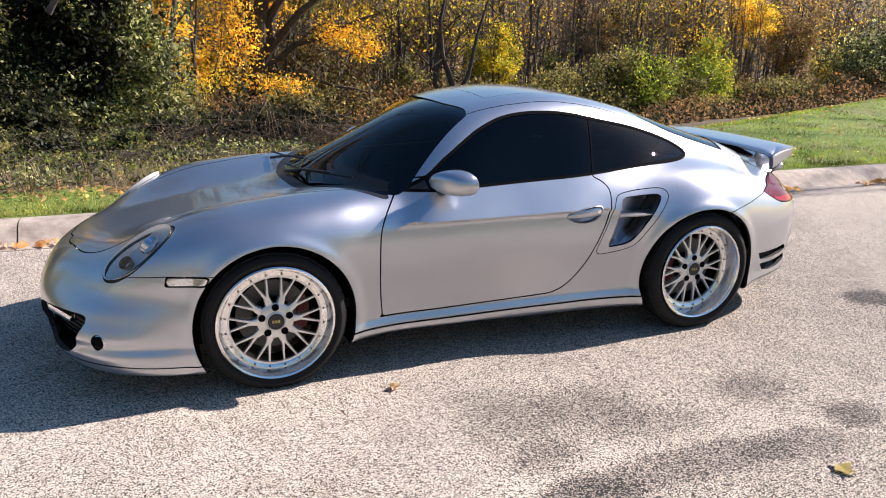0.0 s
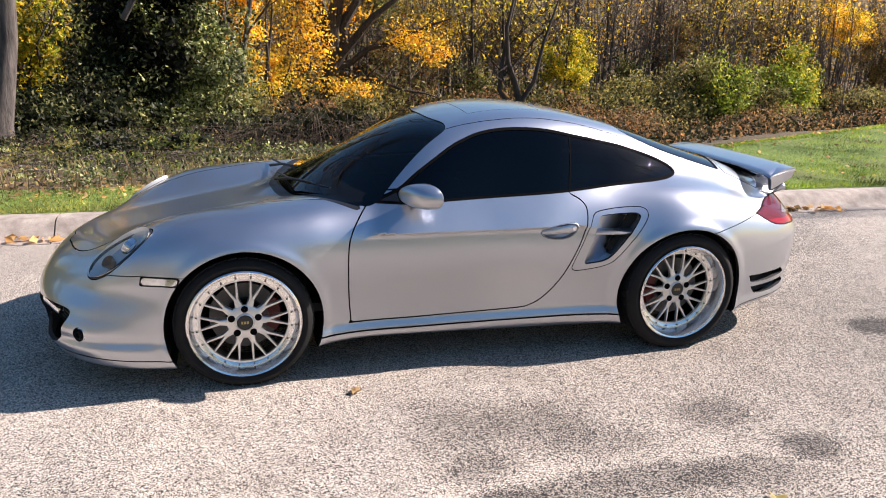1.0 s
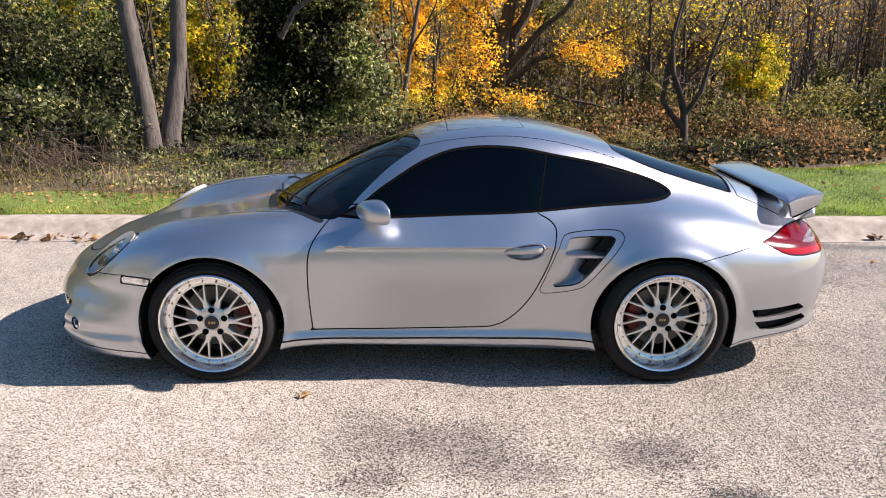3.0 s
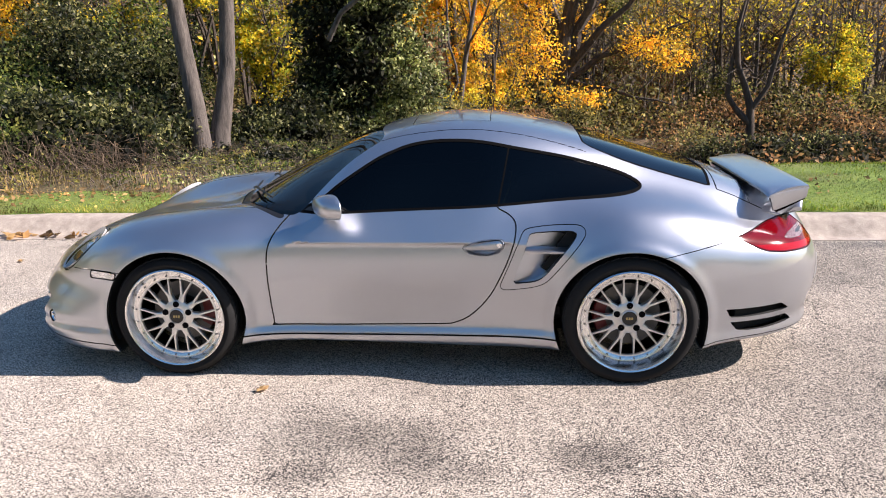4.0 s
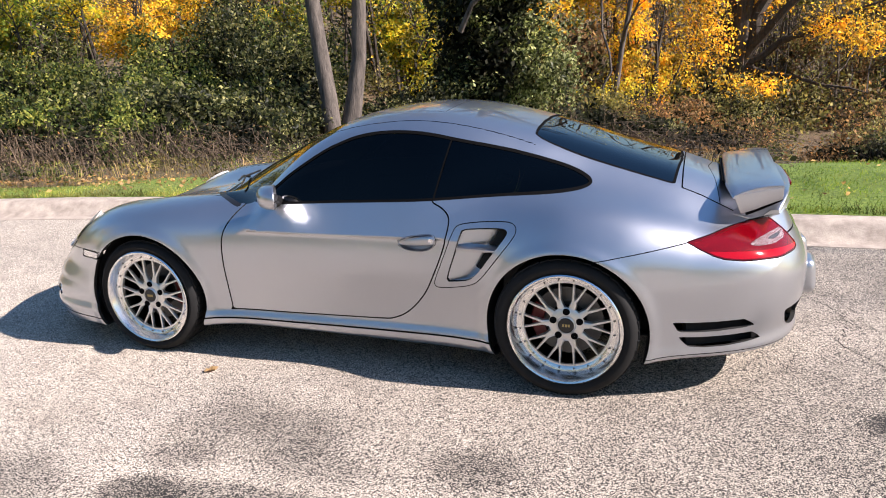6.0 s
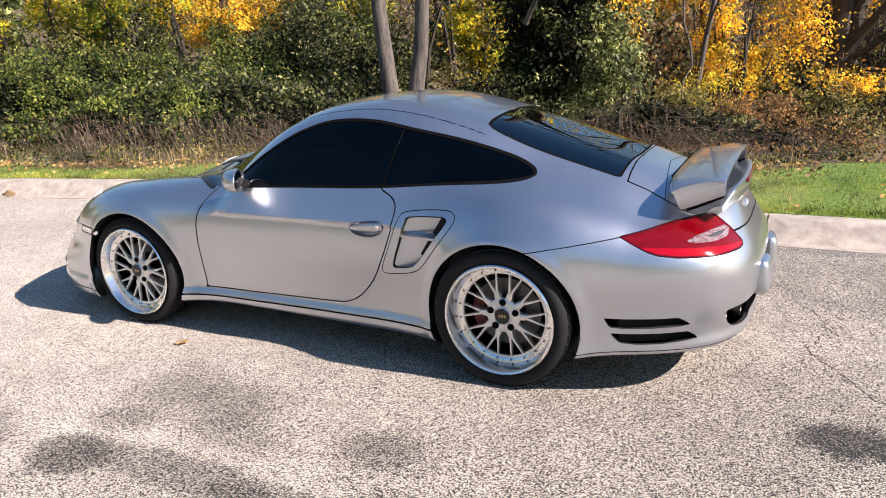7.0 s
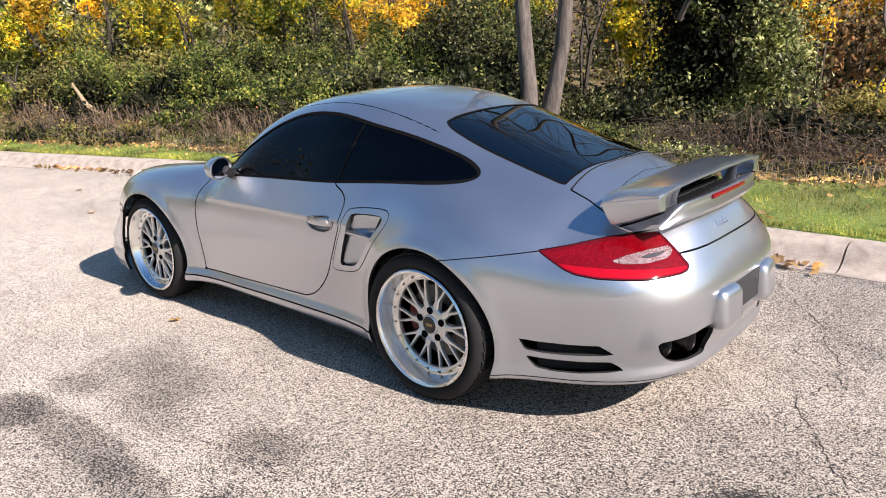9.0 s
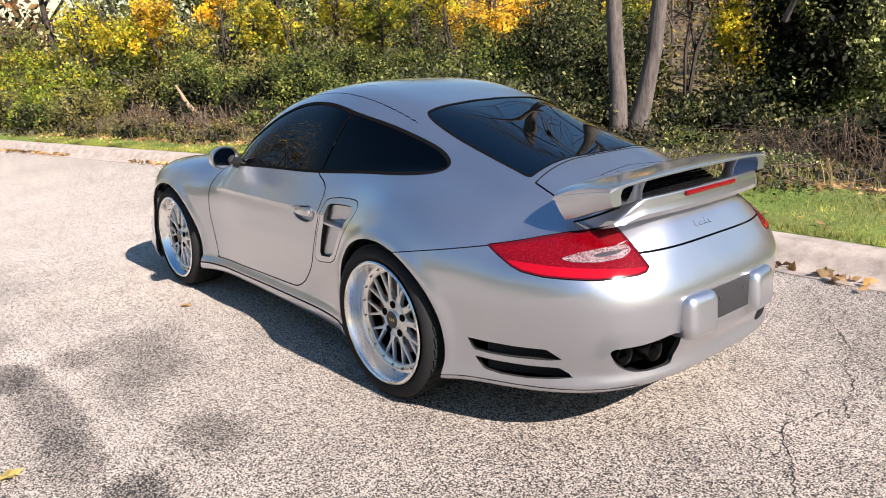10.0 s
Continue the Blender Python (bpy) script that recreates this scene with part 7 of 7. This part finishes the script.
# ---- things on the ground ----
def fallen_leaves():
    n = 900
    x = rng.uniform(-16, 9, n)
    y = kerb_line(x) - 0.10 + np.abs(rng.normal(size=n)) * -0.07 + 0.05
    keep = np.array([noise.noise((a * 0.5, 3.0, 0)) for a in x]) > -0.05
    p = np.stack((x, y, np.full(n, 0.022) + rng.uniform(0, 0.02, n)), 1)[keep]
    tagged(leaves("gutter_leaves", p, 0.045, PALE, None, "", 0.75), "dry fallen leaves lying along the gutter", "leaves", kind="stuff")
    n = 1500
    x = rng.uniform(-16, 16, n)
    d = rng.uniform(0.45, 5.5, n)
    y = kerb_line(x) + d
    p = np.stack((x, y, land(x, y) + 0.03), 1)
    n = 1500
    x = rng.uniform(-13, 2.5, n)
    y = kerb_line(x) + 1.05 + 0.9 * step(-2.0, 2.2, x) + 0.2 * rng.normal(size=n)
    p = np.concatenate((p, np.stack((x, y, land(x, y) + 0.03), 1)))
    tagged(leaves("verge_leaves", p, 0.028, PALE, None, "", 0.8), "dry fallen leaves scattered on the grass", "leaves", kind="stuff")
    n = 130000
    x = rng.uniform(-12, 16, n)
    d = 0.36 + rng.uniform(0, 1, n) ** 1.5 * 6.5
    keep = (x > 3.2 + rng.normal(size=n) * 0.4) | (d < 1.0 + 0.9 * step(-2.0, 2.2, x) + rng.normal(size=n) * 0.2)
    x, d = x[keep], d[keep]
    y = kerb_line(x) + d
    z = land(x, y)
    h = rng.uniform(0.006, 0.03, len(x))
    c = np.stack((x, y, z - 0.01), 1)
    tip = c + np.stack((rng.normal(size=len(x)) * 0.02, rng.normal(size=len(x)) * 0.02, h + 0.02), 1)
    a = rng.uniform(0, math.pi, len(x))
    w = np.stack((np.cos(a), np.sin(a), 0 * a), 1) * 0.0045
    sorts = (("lawn_grass", x >= 2.4, "short green lawn grass blades", [(0.06, 0.11, 0.008), (0.115, 0.19, 0.014), (0.17, 0.24, 0.02), (0.30, 0.29, 0.06)]),
             ("verge_grass", x < 2.4, "short yellowing grass blades on the verge", [(0.12, 0.14, 0.022), (0.19, 0.21, 0.035), (0.27, 0.27, 0.06), (0.40, 0.32, 0.12)]))
    for name, sel, label, colors in sorts:
        v = np.stack((c - w, c + w, tip), 1)[sel].reshape(-1, 3)
        me = bpy.data.meshes.new(name)
        me.vertices.add(len(v))
        me.vertices.foreach_set("co", v.ravel())
        me.loops.add(len(v))
        me.loops.foreach_set("vertex_index", np.arange(len(v), dtype=np.int32))
        me.polygons.add(len(v) // 3)
        me.polygons.foreach_set("loop_start", np.arange(0, len(v), 3, dtype=np.int32))
        me.update(calc_edges=True)
        tagged(finish(name, me, mat_leaf(name, colors, 0.6)), label, "grass", kind="stuff")


fallen_leaves()


def dry_stems():
    """Thin dry grass stalks between the lawn and the brambles."""
    r = random.Random(77)
    bm = bmesh.new()
    for k in range(1300):
        x = r.uniform(-13, 2.4)
        d = r.uniform(0.9, 1.9) + (0.8 if x > 0.5 else 0.0)
        y = float(kerb_line(x)) + d
        z = float(land(np.array(x), np.array(y)))
        h = r.uniform(0.06, 0.26)
        a, w = r.uniform(0, 3.14), 0.0035
        c, s = math.cos(a) * w, math.sin(a) * w
        dx, dy = r.uniform(-0.5, 0.5) * h, r.uniform(-0.5, 0.5) * h
        v = [bm.verts.new(p) for p in ((x - c, y - s, z - 0.02), (x + c, y + s, z - 0.02), (x + dx * 0.4 + c, y + dy * 0.4 + s, z + h * 0.6), (x + dx * 0.4 - c, y + dy * 0.4 - s, z + h * 0.6), (x + dx, y + dy, z + h))]
        bm.faces.new(v[:4])
        bm.faces.new((v[3], v[2], v[4]))
    m = mat_leaf("dry_stalk", [(0.22, 0.15, 0.08), (0.36, 0.26, 0.14), (0.16, 0.12, 0.06), (0.30, 0.26, 0.10)], 0.7)
    tagged(part("dry_grass", bm, m, None, "", False), "dry brown grass stalks along the wood's edge", "grass", kind="stuff")


dry_stems()


def fallen_log():
    bm = bmesh.new()
    tube(bm, [(-10.95, 3.02, 1.02), (-10.90, 3.08, 0.86), (-10.86, 3.16, 0.66), (-10.80, 3.29, 0.47), (-10.70, 3.50, 0.38), (-10.60, 3.72, 0.31), (-10.46, 4.00, 0.15), (-10.33, 4.25, -0.03)], [0.022, 0.035, 0.048, 0.062, 0.066, 0.058, 0.05, 0.035], 10)
    tube(bm, [(-10.82, 3.25, 0.50), (-10.98, 3.16, 0.60), (-11.12, 3.02, 0.82)], [0.035, 0.028, 0.014], 8)
    tube(bm, [(-10.64, 3.65, 0.33), (-10.54, 3.55, 0.03), (-10.49, 3.50, 0.10)], [0.035, 0.028, 0.02], 8)
    tube(bm, [(-10.72, 3.45, 0.38), (-10.62, 3.35, 0.52), (-10.50, 3.32, 0.60)], [0.022, 0.016, 0.008], 6)
    tagged(part("fallen_branch", bm, mat_bark("bare_wood", (0.13, 0.085, 0.05), (0.46, 0.34, 0.22))), "pale broken branch lying in the roadside bushes", "branch")


fallen_log()


def fallen_leaf(x, y, a, size, color):
    bm = bmesh.new()
    n = 11
    c = bm.verts.new((0, 0, 0.008))
    ring = []
    for k in range(n):
        t = 2 * math.pi * k / n
        r = size * (1.0 if k % 2 else 0.55)
        ring.append(bm.verts.new((r * math.cos(t), 0.75 * r * math.sin(t), 0.004 + 0.016 * abs(math.sin(t * 1.5)))))
    for k in range(n):
        bm.faces.new((c, ring[k], ring[(k + 1) % n]))
    bmesh.ops.solidify(bm, geom=bm.faces[:], thickness=0.0012)
    ob = part("fallen_leaf", bm, mat_cache("dry_leaf_" + color, {"tan": (0.5, 0.33, 0.15), "yellow": (0.55, 0.44, 0.14)}[color], 0.7))
    ob.matrix_world = pose(x, y, 0.002, 0, 0, a)
    tagged(ob, "single dry %s maple leaf lying on the asphalt" % color, "leaf", "leaves on the road")


for x, y, a, size, color in ((-0.68, -1.02, 20, 0.045, "tan"), (0.74, -2.25, 70, 0.06, "yellow"), (-4.2, 0.1, 10, 0.05, "tan"), (-5.6, 0.6, 40, 0.05, "tan"), (-3.4, 1.2, 90, 0.04, "tan"), (3.6, 1.3, 15, 0.04, "tan")):
    fallen_leaf(x, y, a, size, color)
